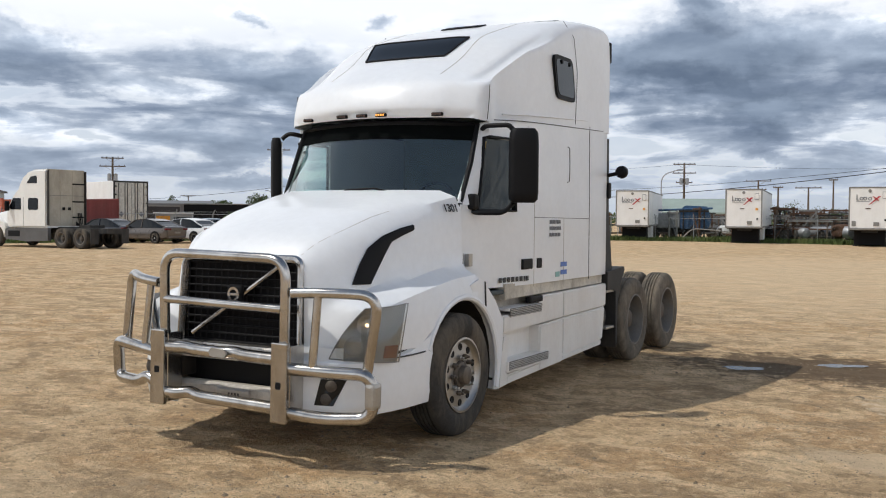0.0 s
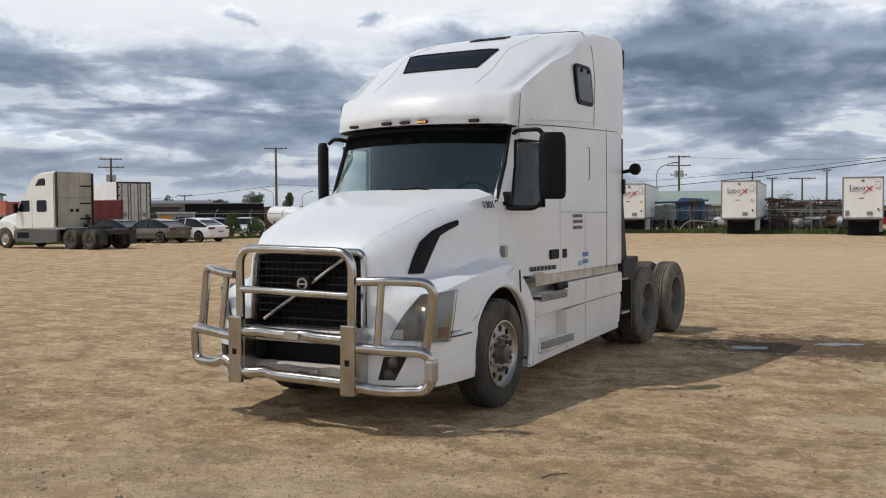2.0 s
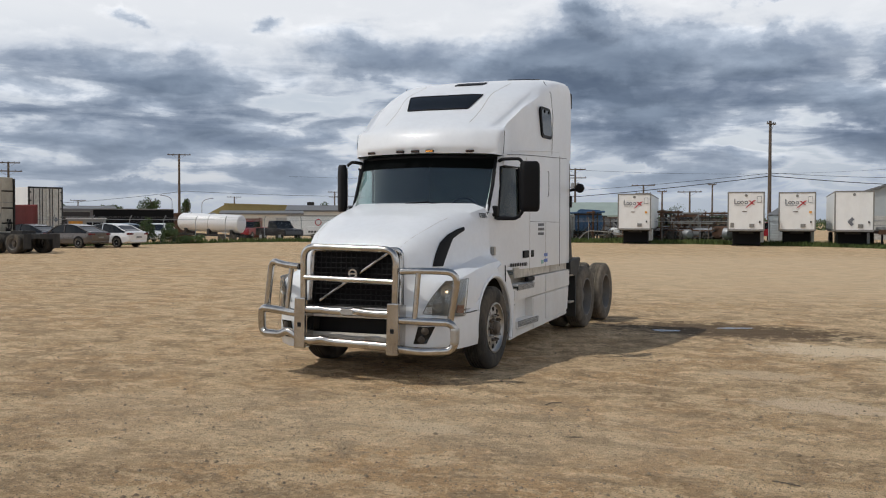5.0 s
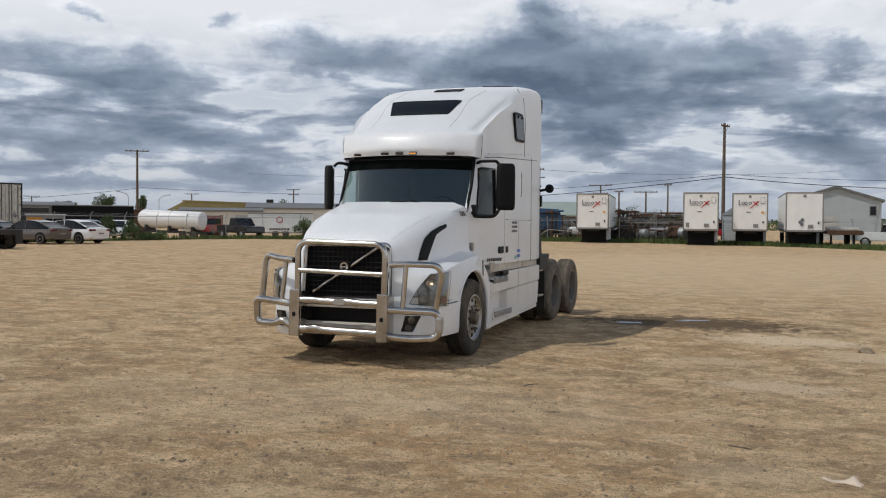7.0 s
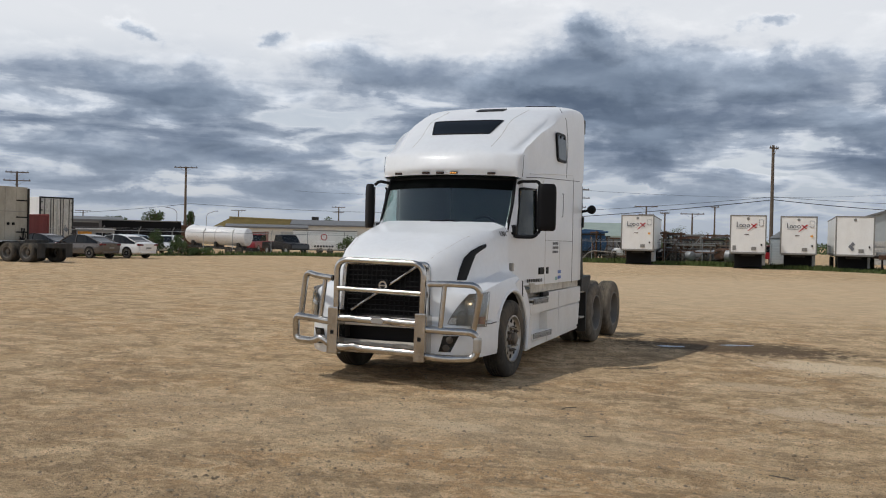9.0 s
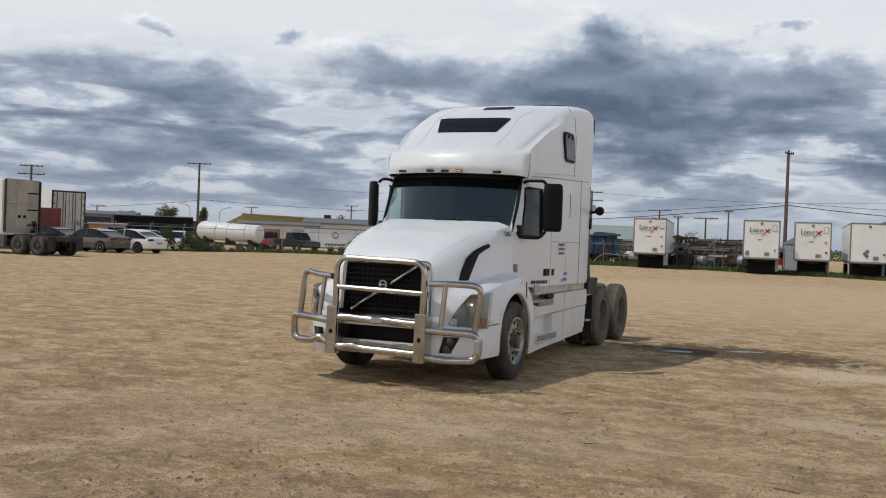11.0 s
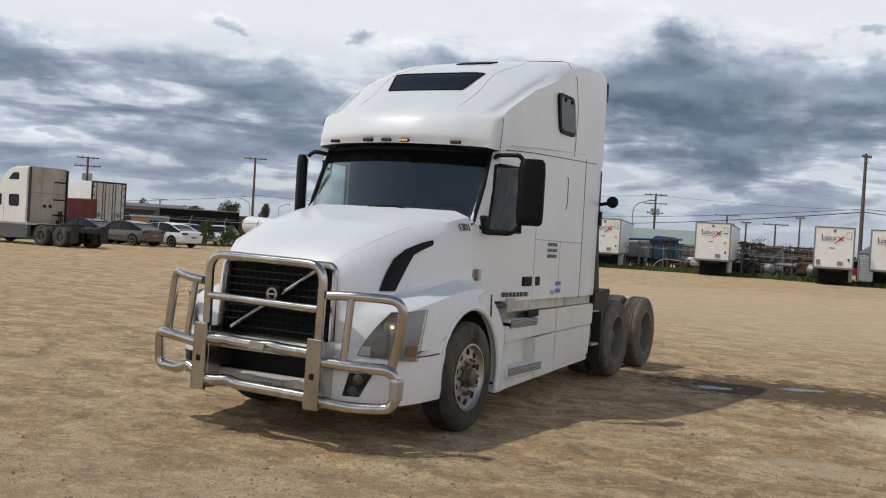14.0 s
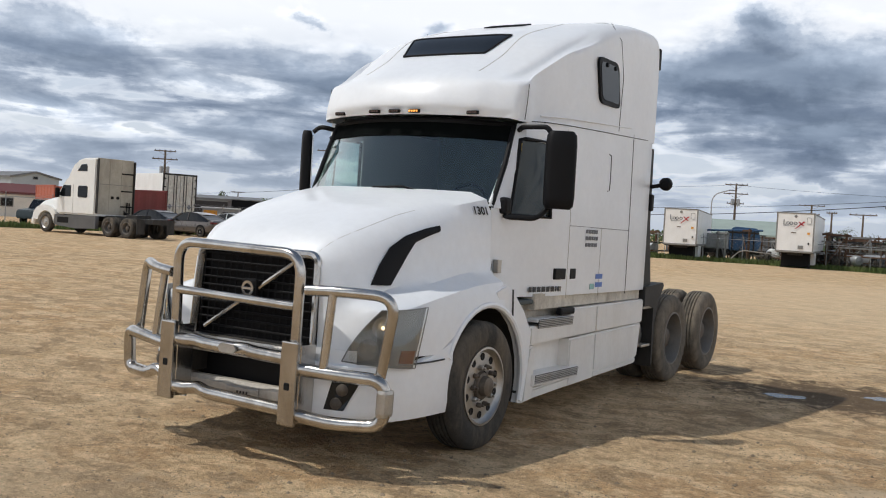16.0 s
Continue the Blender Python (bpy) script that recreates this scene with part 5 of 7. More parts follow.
EDGE = [(-110, 22), (-70, 28), (-56, 32.5), (-51.5, 36.5), (-50, 43), (-48.3, 49), (-47.4, 56), (-46, 64.5), (-43, 69), (-38, 71.2), (-28, 77), (-18, 79), (-8, 77.5), (.7, 73), (5.5, 68), (30, 62), (90, 58)]


def edge_y(x):
    for (a, p), (b, q) in zip(EDGE, EDGE[1:]):
        if a <= x <= b:
            return p + (q - p) * (x - a) / (b - a)
    return EDGE[0][1] if x < EDGE[0][0] else EDGE[-1][1]


def build_grass():
    bm = bmesh.new()
    xs = [-110 + i * 1.0 for i in range(201)]
    rows = [[(x, edge_y(x) + 0.9 * noise.noise((x * .4, 0, 2)) + d, .012 if d == 0 else .05) for x in xs] for d in (0, 2, 6, 12)]
    grid(bm, rows)
    tagged(part("grass_verge", bm, GRASS), "strip of rough green grass along the fence", "grass", kind="structure")
    verts, faces = [], []
    rng = random.Random(11)
    for k in range(46000):
        x = rng.uniform(-95, 40)
        d = rng.uniform(-.3, 7) if k % 3 else rng.uniform(-.4, 1.2)
        y = edge_y(x) + 0.9 * noise.noise((x * .4, 0, 2)) + d
        h = (rng.uniform(.12, .42) if x > -32 else rng.uniform(.08, .42)) * (1 + .5 * noise.noise((x * .2, y * .2, 7)))
        a = rng.uniform(0, math.pi)
        w = rng.uniform(.04, .10)
        lx, ly = rng.uniform(-.1, .1), rng.uniform(-.1, .1)
        i = len(verts)
        verts += [(x - w * math.cos(a), y - w * math.sin(a), 0), (x + w * math.cos(a), y + w * math.sin(a), 0), (x + lx, y + ly, h)]
        faces.append((i, i + 1, i + 2))
    me = bpy.data.meshes.new("grass")
    me.from_pydata(verts, [], faces)
    me.materials.append(GRASS)
    tagged(new("grass", me), "unmown green grass tufts along the fence", "grass", kind="stuff")


build_grass()


def leaf_cloud(name, parent, centre, size, n, seed, leaf=.25, mat=LEAF):
    """Many small leaf clumps gathered round uneven lobes."""
    rng = random.Random(seed)
    lobes = [(Vector((rng.gauss(0, .45), rng.gauss(0, .45), rng.gauss(0, .38))), rng.uniform(.35, .65)) for _ in range(9)]
    verts, faces = [], []
    for _ in range(n):
        c, r = rng.choice(lobes)
        v = Vector((rng.gauss(0, 1), rng.gauss(0, 1), rng.gauss(0, 1))).normalized() * r * rng.uniform(.45, 1.05)
        p = c + v
        p = Vector((centre[0] + p.x * size[0], centre[1] + p.y * size[1], centre[2] + p.z * size[2]))
        q = Euler((rng.uniform(0, 6.3), rng.uniform(0, 6.3), rng.uniform(0, 6.3))).to_matrix()
        i = len(verts)
        s = leaf * rng.uniform(.6, 1.3)
        verts += [p + q @ Vector(d) * s for d in ((-.5, 0, 0), (0, -.28, .06), (.5, 0, 0), (0, .28, .06))]
        faces.append((i, i + 1, i + 2, i + 3))
    me = bpy.data.meshes.new(name)
    me.from_pydata(verts, [], faces)
    me.materials.append(mat)
    ob = new(name, me)
    ob.parent = parent
    return ob


def tree(x, y, h, w, seed, label):
    t = thing("tree", label, "tree", pose(x, y, 0), "trees beyond the yard")
    rng = random.Random(seed)
    bm = bmesh.new()
    tube(bm, [(0, 0, 0), (.05 * h * rng.uniform(-1, 1), 0, h * .3), (.03 * h * rng.uniform(-1, 1), 0, h * .75)], h * .022, 8)
    for k in range(6):
        a = rng.uniform(0, 6.3)
        z = h * rng.uniform(.35, .6)
        tube(bm, [(0, 0, z), (w * .22 * math.cos(a), w * .22 * math.sin(a), z + h * .12), (w * .38 * math.cos(a), w * .38 * math.sin(a), z + h * .28)], h * .010, 6)
    part("trunk", bm, BARK, t)
    leaf_cloud("crown", t, (0, 0, h * .66), (w * .42, w * .42, h * .27), 1050, seed, h * .062)


def bush(x, y, h, w, seed, label="dense green shrub beside the fence"):
    t = thing("bush", label, "bush", pose(x, y, 0), "shrubs along the fence")
    rng = random.Random(seed)
    bm = bmesh.new()
    for k in range(6):
        a = rng.uniform(0, 6.3)
        tube(bm, [(0, 0, 0), (w * .3 * math.cos(a), w * .3 * math.sin(a), h * .7)], .025, 5)
    part("stems", bm, BARK, t)
    leaf_cloud("foliage", t, (0, 0, h * .5), (w * .5, w * .45, h * .45), 1500, seed, .15)


tree(*at(-41.7, 300, -1.4), 7.4, 6.6, 1, "broad green tree beyond the buildings")
tree(*at(-39.5, 300, -1.6), 9.5, 5.2, 2, "rounded green tree beyond the buildings")
tree(*at(-37.6, 300, -1.8), 9.2, 3.4, 3, "slim young green tree beyond the buildings")
tree(*at(-29.5, 300, -3.3), 8.0, 6.0, 4, "low green tree beyond the buildings")
tree(*at(-44.5, 320), 7.2, 4.0, 5, "small dark green tree behind the store building")
bush(*at(-40.2, 75.5, -1.6), 1.95, 1.5, 21)
bush(*at(-39.0, 76.5, -1.6), 1.25, 1.9, 22, "sprawling green shrub beside the fence")
bush(*at(-37.6, 78, -2), .8, 2.2, 23, "low sprawling shrub beside the fence")
bush(*at(-28.3, 84, -3.3), 1.8, 1.6, 24)
for k, (b, d) in enumerate(((-7.6, 122), (-6.4, 124), (-8.6, 126), (-5.6, 121), (-9.6, 125))):
    bush(*at(b, d), 3.1 + .3 * k, 4.2, 40 + k, "scrubby green thicket behind the salvage yard")


def far_woods():
    """Low scrub and clutter that closes the horizon."""
    rng = random.Random(77)
    verts, faces = [], []
    for k in range(16000):
        a = radians(rng.uniform(60, 150))
        r = rng.uniform(230, 300)
        x, y = r * math.cos(a), r * math.sin(a)
        top = 2.6 + 1.6 * noise.noise((a * 14, 0, 3)) + 1.0 * noise.noise((a * 60, 0, 5))
        z = rng.uniform(0, max(.6, top))
        s = rng.uniform(.5, 1.1)
        q = Euler((rng.uniform(0, 6.3), rng.uniform(0, 6.3), rng.uniform(0, 6.3))).to_matrix()
        i = len(verts)
        verts += [Vector((x, y, z)) + q @ Vector(d) * s for d in ((-.5, 0, 0), (0, -.4, .1), (.5, 0, 0), (0, .4, .1))]
        faces.append((i, i + 1, i + 2, i + 3))
    me = bpy.data.meshes.new("far_scrub")
    me.from_pydata(verts, [], faces)
    me.materials.append(LEAF)
    tagged(new("far_scrub", me), "low dark green scrub along the horizon", "scrub", kind="stuff")


far_woods()

# ---------------------------------------------------------------- parked box trailers on the far edge


def tyre_simple(bm, x, y, z, r=.5, w=.26):
    lathe(bm, [(-w / 2, .001), (-w / 2, r * .6), (-w / 2, r * .93), (-w / 2 + .03, r), (w / 2 - .03, r), (w / 2, r * .93), (w / 2, r * .6), (w / 2, .001)], 20, Matrix.Translation((x, y, z)))


def box_trailer(x, y, yaw, label, logo=True, variant=0):
    """Nose at y = 0 facing -y, 15 m long."""
    t = thing("box_trailer", label, "trailer", pose(x, y, 0, 0, 0, yaw), "box trailers along the verge")
    bm = bmesh.new()
    box(bm, -1.29, 1.29, 0, 15, 1.18, 4.04, .05)
    part("body", bm, BOXWHITE, t)
    for sx in (-1, 1):
        quick("corner_post", sx * 1.27 - .05, sx * 1.27 + .05, -.03, .08, 1.16, 4.06, BOXTRIM, t, bevel=.02)
        quick("side_rail", sx * 1.29 - .02, sx * 1.29 + .02, .05, 15, 3.95, 4.05, BOXTRIM, t)
        quick("lower_rail", sx * 1.29 - .02, sx * 1.29 + .02, .05, 15, 1.16, 1.30, BOXTRIM, t)
        leg = new("landing_leg")
        leg.parent = t
        quick("post", sx * .95 - .07, sx * .95 + .07, 2.3, 2.45, .08, 1.2, BLACK_DUSTY, leg)
        quick("foot", sx * .95 - .14, sx * .95 + .14, 2.23, 2.52, 0, .08, BLACK_DUSTY, leg)
        bm = bmesh.new()
        for yy in (11.9, 13.2):
            tyre_simple(bm, sx * 1.02, yy, .5)
        part("wheel_pair", bm, RUBBER, t)
        if sx == 1:
            quick("mud_guard", 1.0, 1.26, 2.9, 5.2, .25, 1.2, BOXWHITE, t)
    quick("top_rail", -1.25, 1.25, -.03, .06, 3.96, 4.06, BOXTRIM, t, bevel=.02)
    quick("bottom_rail", -1.25, 1.25, -.03, .10, 1.14, 1.28, BOXTRIM, t, bevel=.02)
    quick("subframe", -.5, .5, .6, 14.5, .95, 1.18, BLACK_DUSTY, t)
    # black block added to imitate the shade under the trailer
    quick("underside_shade_block", -1.0, .95, 2.0, 5.4, .10, 1.15, BLACK, t, "black block added for the dark under the trailer")
    quick("underside", -1.2, 1.2, .3, 14.6, 1.08, 1.19, BLACK_DUSTY, t)
    bm = bmesh.new()
    lathe(bm, [(-.04, .001), (-.04, .09), (0, .11)], 14, Matrix.Translation((0, -.01, 3.78)), "y")
    part("vent", bm, BOXTRIM, t)
    quick("service_box", .25, .6, -.07, 0, 1.42, 1.68, BOXTRIM, t, "grey service connection box")
    quick("hose_coupling", .92, 1.02, -.08, 0, 1.75, 1.90, BLACK, t)
    if variant != 3:
        quick("document_frame", .78, 1.08, -.045, -.03, 3.25, 3.72, GREYBAR, t)
        quick("document_sheet", .80, 1.06, -.052, -.047, 3.28, 3.69, BOXWHITE, t)
    if variant == 1:
        quick("vent_panel", -1.1, -.85, -.06, -.03, 1.4, 1.75, BOXTRIM, t)
    if variant in (0, 2):
        quick("warning_sticker", .84, 1.02, -.052, -.047, 2.48, 2.64, ORANGE, t)
    if logo:
        ink = material("dark_grey_emblem", (0.075, 0.08, 0.10), .5)
        bm = bmesh.new()
        box(bm, -.83, -.775, -.038, -.032, 3.14, 3.53)
        box(bm, -.775, -.64, -.038, -.032, 3.14, 3.185)
        box(bm, -.83, -.02, -.038, -.032, 3.05, 3.075)
        part("emblem_bars", bm, ink, t, "dark grey emblem strokes")
        for x0 in (-.515, -.29, .01):
            bm = bmesh.new()
            lathe(bm, [(-.035, .075), (-.038, .08), (-.038, .115), (-.035, .12), (-.032, .115), (-.032, .08), (-.035, .075)], 24, Matrix.Translation((x0, 0, 3.26)), "y")
            part("emblem_ring", bm, ink, t)
        for name, q in (("emblem_stroke", [(.16, 3.40), (.27, 3.40), (.62, 3.10), (.50, 3.10)]), ("emblem_slash", [(-.07, 2.84), (.08, 2.90), (.69, 3.42), (.53, 3.42)])):
            bm = bmesh.new()
            prism(bm, q, -.046, -.038 if name == "emblem_stroke" else -.040, "y")
            part(name, bm, RED, t, "red emblem stroke")
        quick("number_bars", -.26, .06, -.038, -.032, 2.56, 2.62, MARKER, t, bevel=0)
    elif variant == 3:
        for dx, dz in ((0, 0), (.16, .17), (.13, -.16)):
            bm = bmesh.new()
            prism(bm, [(-.45 + dx, 1.85 + dz), (-.30 + dx, 1.68 + dz), (-.15 + dx, 1.85 + dz), (-.30 + dx, 2.02 + dz)], -.04, -.032, "y")
            part("placard_holder", bm, GREYBAR, t)
    return t


box_trailer(*at(-17.85, 82), 12.5, "white box trailer with grey and red emblem on landing legs", True, 0)
box_trailer(*at(-11.87, 78), 8.0, "white box trailer with emblem and orange sticker on verge", True, 2)
box_trailer(*at(-5.57, 74), 4.5, "grimy white box trailer with emblem beside utility pole", True, 1)
box_trailer(*at(-2.81, 75.5), 3.0, "clean white box trailer with grey and red emblem", True, 0)
box_trailer(*at(.17, 73.5), 3.5, "plain white box trailer with grey placard holders", False, 3)


def flatbed(x, y, yaw):
    t = thing("flatbed_trailer", "low flatbed trailer with rolled tarps on its deck", "trailer", pose(x, y, 0, 0, 0, yaw))
    quick("deck", -1.25, 1.25, 0, 10, 1.0, 1.18, RUST, t)
    quick("headboard", -1.2, 1.2, -.05, .08, .95, 1.28, RUST, t)
    for sx in (-1, 1):
        quick("leg", sx * .8 - .07, sx * .8 + .07, 1.8, 1.95, 0, 1.0, BLACK_DUSTY, t)
        bm = bmesh.new()
        for yy in (7.5, 8.8):
            tyre_simple(bm, sx * 1.0, yy, .5)
        part("wheel_pair", bm, RUBBER, t)
    for k in range(4):
        bm = bmesh.new()
        tube(bm, [(-1.0, .8 + k * 1.2, 1.32), (1.0, .9 + k * 1.2, 1.34)], .16, 10)
        part("tarp_roll", bm, GRIME, t)


flatbed(*at(2.35, 74), 4)

# ---------------------------------------------------------------- fence


def build_fence(points, label, n0=0):
    f = thing("chain_link_fence", label, "fence")
    total = 0
    for (xa, ya), (xb, yb) in zip(points, points[1:]):
        a, b = Vector((xa, ya, 0)), Vector((xb, yb, 0))
        n = max(1, round((b - a).length / 3.0))
        d = (b - a).normalized()
        nrm = Vector((-d.y, d.x, 0))
        for k in range(n):
            p = a.lerp(b, k / n)
            bm = bmesh.new()
            tube(bm, [p, p + Vector((0, 0, 1.85)), p + Vector((0, 0, 1.85)) - nrm * .28 + Vector((0, 0, .32))], .03, 6)
            part("post", bm, GALV, f)
        for z, r in ((1.85, .022), (.06, .01)):
            bm = bmesh.new()
            tube(bm, [a + Vector((0, 0, z)), b + Vector((0, 0, z))], r, 6)
            part("rail", bm, GALV, f)
        for z in (.07, .15):
            bm = bmesh.new()
            tube(bm, [a - nrm * (.12 + z) + Vector((0, 0, 1.9 + z)), b - nrm * (.12 + z) + Vector((0, 0, 1.9 + z))], .007, 4)
            part("barbed_wire", bm, GALV, f)
        # woven mesh as crossing diagonals
        verts, edges = [], []
        L = (b - a).length
        step = .32
        faces = []
        for s in (1, -1):
            u = -1.85
            while u < L:
                u0, u1 = (u, u + 1.75) if s > 0 else (u + 1.75, u)
                z0, z1 = .08, 1.83
                lo, hi = max(0.0, min(L, u0)), max(0.0, min(L, u1))
                if abs(hi - lo) > .05:
                    za = z0 + (z1 - z0) * (lo - u0) / (u1 - u0)
                    zb = z0 + (z1 - z0) * (hi - u0) / (u1 - u0)
                    i = len(verts)
                    w = .0024
                    p0, p1 = a + d * lo, a + d * hi
                    verts += [p0 + Vector((0, 0, za - w)), p0 + Vector((0, 0, za + w)), p1 + Vector((0, 0, zb + w)), p1 + Vector((0, 0, zb - w))]
                    faces.append((i, i + 1, i + 2, i + 3))
                u += step
        me = bpy.data.meshes.new("wire_mesh")
        me.from_pydata(verts, [], faces)
        me.materials.append(GALV)
        ob = new("wire_mesh", me)
        ob.parent = f
        ob["kind"] = "stuff"


build_fence([(-66, 37), (-58, 41), (-53, 48), (-50, 56.5), (-48, 66), (-44.5, 72.5), (-38, 74.5), (-29, 79.5)], "galvanised chain-link fence with barbed wire along the verge")
build_fence([(-27, 81), (-8, 82.5), (2, 79), (14, 72)], "galvanised chain-link fence behind the box trailers")


# ---------------------------------------------------------------- poles, lamps and wires


def pole(x, y, h, arms, label, transformers=0, yaw=0.0, thick=.15):
    p = thing("utility_pole", label, "utility pole", pose(x, y, 0, 0, 0, yaw), "utility poles")
    bm = bmesh.new()
    lathe(bm, [(0, thick), (h * .5, thick * .85), (h, thick * .65), (h + .01, .001)], 10, None, "z")
    part("shaft", bm, WOOD, p, "", True)
    for z, w in arms:
        arm = quick("crossarm", -w / 2, w / 2, -.16, -.04, h - z - .07, h - z + .07, WOOD, p)
        for k in (-.46, -.25, .25, .46):
            bm = bmesh.new()
            lathe(bm, [(h - z + .06, .04), (h - z + .14, .06), (h - z + .22, .03), (h - z + .23, .001)], 8, Matrix.Translation((k * w, -.1, 0)), "z")
            part("insulator", bm, GREYBAR, p)
        for s in (-1, 1):
            bm = bmesh.new()
            tube(bm, [(s * w * .3, -.1, h - z - .05), (0, -.14, h - z - .65)], .02, 5)
            part("brace", bm, GALV, p)
    for k in range(transformers):
        bm = bmesh.new()
        s = -1 if k % 2 else 1
        lathe(bm, [(h - 3.2, .001), (h - 3.2, .24), (h - 2.3, .25), (h - 2.2, .1), (h - 2.2, .001)], 14, Matrix.Translation((s * .42, -.1, 0)), "z")
        part("transformer", bm, GALV, p, "", True)


def street_lamp(x, y, h, yaw):
    p = thing("street_lamp", "tall curved-arm grey street lamp beyond the fence", "street lamp", pose(x, y, 0, 0, 0, yaw), "street lamps")
    bm = bmesh.new()
    tube(bm, fillet([(0, 0, 0), (0, 0, h), (2.0, 0, h + .6)], 1.4, 8), .07, 8)
    part("mast", bm, GALV, p, "", True)
    quick("lamp_head", 1.8, 2.5, -.14, .14, h + .5, h + .65, GREYBAR, p, bevel=.05)


pole(*at(-38.05, 150, -1.9), up(3.78, 150), [(.15, 3.4)], "weathered wooden utility pole with one crossarm", 0, 30, .22)
pole(*at(-4.3, 100), 11.8, [(.3, 1.4)], "tall pale wooden utility pole behind the trailers", 0, 60, .21)
pole(*at(-15.2, 150), up(3.14, 150), [(.2, 3.2), (1.5, 3.4), (2.9, 2.4)], "utility pole with stacked crossarms and transformers", 2, 14, .2)
pole(*at(-11.25, 170), up(2.15, 170), [(.1, 4.0), (1.5, 2.6)], "distant wooden utility pole with two crossarms", 0, 8, .2)
pole(*at(-8.65, 150), up(1.77, 150), [(.1, 3.6)], "distant wooden utility pole with one crossarm", 0, 0, .17)
pole(*at(-7.4, 150), up(2.19, 150), [(.1, 1.2)], "slim distant utility pole", 0, 0)
pole(*at(-10.2, 150), up(1.8, 150), [(.1, 1.4)], "slim distant utility pole with short crossarm", 0, 0, .17)
pole(*at(-47.6, 140, 0.2), up(3.16, 140), [(.15, 2.9), (1.25, 3.4)], "utility pole with transformers behind the parked trailer", 2, 40, .2)
pole(*at(-43.5, 260), up(1.11, 260), [(.1, 3.8)], "small distant utility pole", 0, 40, .2)
pole(*at(-29.0, 220, -3.3), up(1.7, 220), [(.1, 3.0), (1.2, 2.4)], "small distant utility pole near the trees", 0, 20, .2)
pole(*at(-34.8, 250, -2.8), up(1.37, 250), [(.1, 3.6)], "small distant utility pole behind the warehouse", 0, 30, .2)
street_lamp(*at(-38.4, 220, -1.8), up(1.43, 220) - .6, 215)
street_lamp(*at(-36.7, 220, -2.2), up(1.28, 220) - .6, 36)
street_lamp(*at(-16.4, 120), up(2.75, 120) - .6, 20)


def wire(points, sag, r=.018):
    bm = bmesh.new()
    for a, b in zip(points, points[1:]):
        a, b = Vector(a), Vector(b)
        n = 14
        tube(bm, [a.lerp(b, k / n) - Vector((0, 0, sag * 4 * (k / n) * (1 - k / n))) for k in range(n + 1)], r, 4)
    ob = part("power_line", bm, BLACK)
    tagged(ob, "sagging black overhead power line between poles", "cable", group="overhead lines")


def span(ends, sag, r):
    wire([(*at(b, d), up(e, d)) for b, e, d in ends], sag, r)


span([(-50, .75, 190), (-37.95, 1.68, 150), (-20, 1.66, 190)], .7, .035)
span([(-22, 1.1, 150), (-4.2, 2.63, 100), (10, 1.9, 120)], .5, .045)
span([(-22, 1.5, 150), (-4.2, 2.79, 100), (10, 2.4, 120)], .4, .024)
span([(-32, 2.6, 170), (-15.3, 3.05, 150), (2, 2.9, 190)], .8, .022)

# ---------------------------------------------------------------- buildings beyond the fence
SIDING_Y = material("olive_yellow_siding", (0.30, 0.255, 0.11), 0.6, 0.0, 0.85, 1.0)
# blue-grey siding, darkened to put the workshop wall's shade into its tone
SIDING_G = material("darkened_grey_siding", (0.37, 0.41, 0.43), 0.6, 0.0, 0.9, 1.0)
SIDING_W = material("off_white_siding", (0.66, 0.64, 0.58), 0.6, 0.0, 0.9, 1.0)
ROOF_G = material("grey_metal_roof", (0.15, 0.155, 0.16), 0.7, 0.0, 0.85, 1.0)
ROOF_T = material("pale_green_metal_roof", (0.30, 0.36, 0.32), 0.6, 0.0, 0.85, 1.0)
ROOF_R = material("dark_red_roof", (0.12, 0.03, 0.03), 0.7, 0.0, 0.8, 1.0)
DOORGREY = material("grey_overhead_door", (0.42, 0.42, 0.40), 0.6)


def shed(name, label, x, y, yaw, w, d, eave, ridge, wall, roof, ridge_along="x", doors=(), windows=(), base=0.0):
    """A gabled hall; front along local -y."""
    t = thing(name, label, "building", pose(x, y, 0, 0, 0, yaw))
    bm = bmesh.new()
    if ridge_along == "y":
        prism(bm, [(-w / 2, 0), (w / 2, 0), (w / 2, eave), (0, ridge), (-w / 2, eave)], 0, d, "y")
    else:
        prism(bm, [(0, 0), (d, 0), (d, eave), (d / 2, ridge), (0, eave)], -w / 2, w / 2, "x")
    part("wall", bm, wall, t)
    k = .22
    if ridge_along == "y":
        for s in (-1, 1):
            bm = bmesh.new()
            prism(bm, [(s * (w / 2 + .3), eave - .1), (0, ridge + .02), (0, ridge + .02 + k), (s * (w / 2 + .3), eave - .1 + k)], -.35, d + .35, "y")
            part("roof", bm, roof, t)
    else:
        for a, b in ((-.35, d / 2), (d + .35, d / 2)):
            bm = bmesh.new()
            prism(bm, [(a, eave - .1), (b, ridge + .02), (b, ridge + .02 + k), (a, eave - .1 + k)], -w / 2 - .35, w / 2 + .35, "x")
            part("roof", bm, roof, t)
    for x0, x1, z1 in doors:
        door = quick("door", x0, x1, -.06, .02, 0, z1, DOORGREY, t)
        for j in range(1, 5):
            quick("slat_line", x0, x1, -.075, -.06, z1 * j / 5 - .02, z1 * j / 5 + .02, GREYBAR, door, bevel=0)
    for x0, x1, z0, z1 in windows:
        win = new("window")
        win.parent = t
        quick("frame", x0 - .08, x1 + .08, -.07, .02, z0 - .08, z1 + .08, BOXTRIM, win)
        quick("pane", x0, x1, -.09, -.06, z0, z1, DARKGLASS, win)
    return t


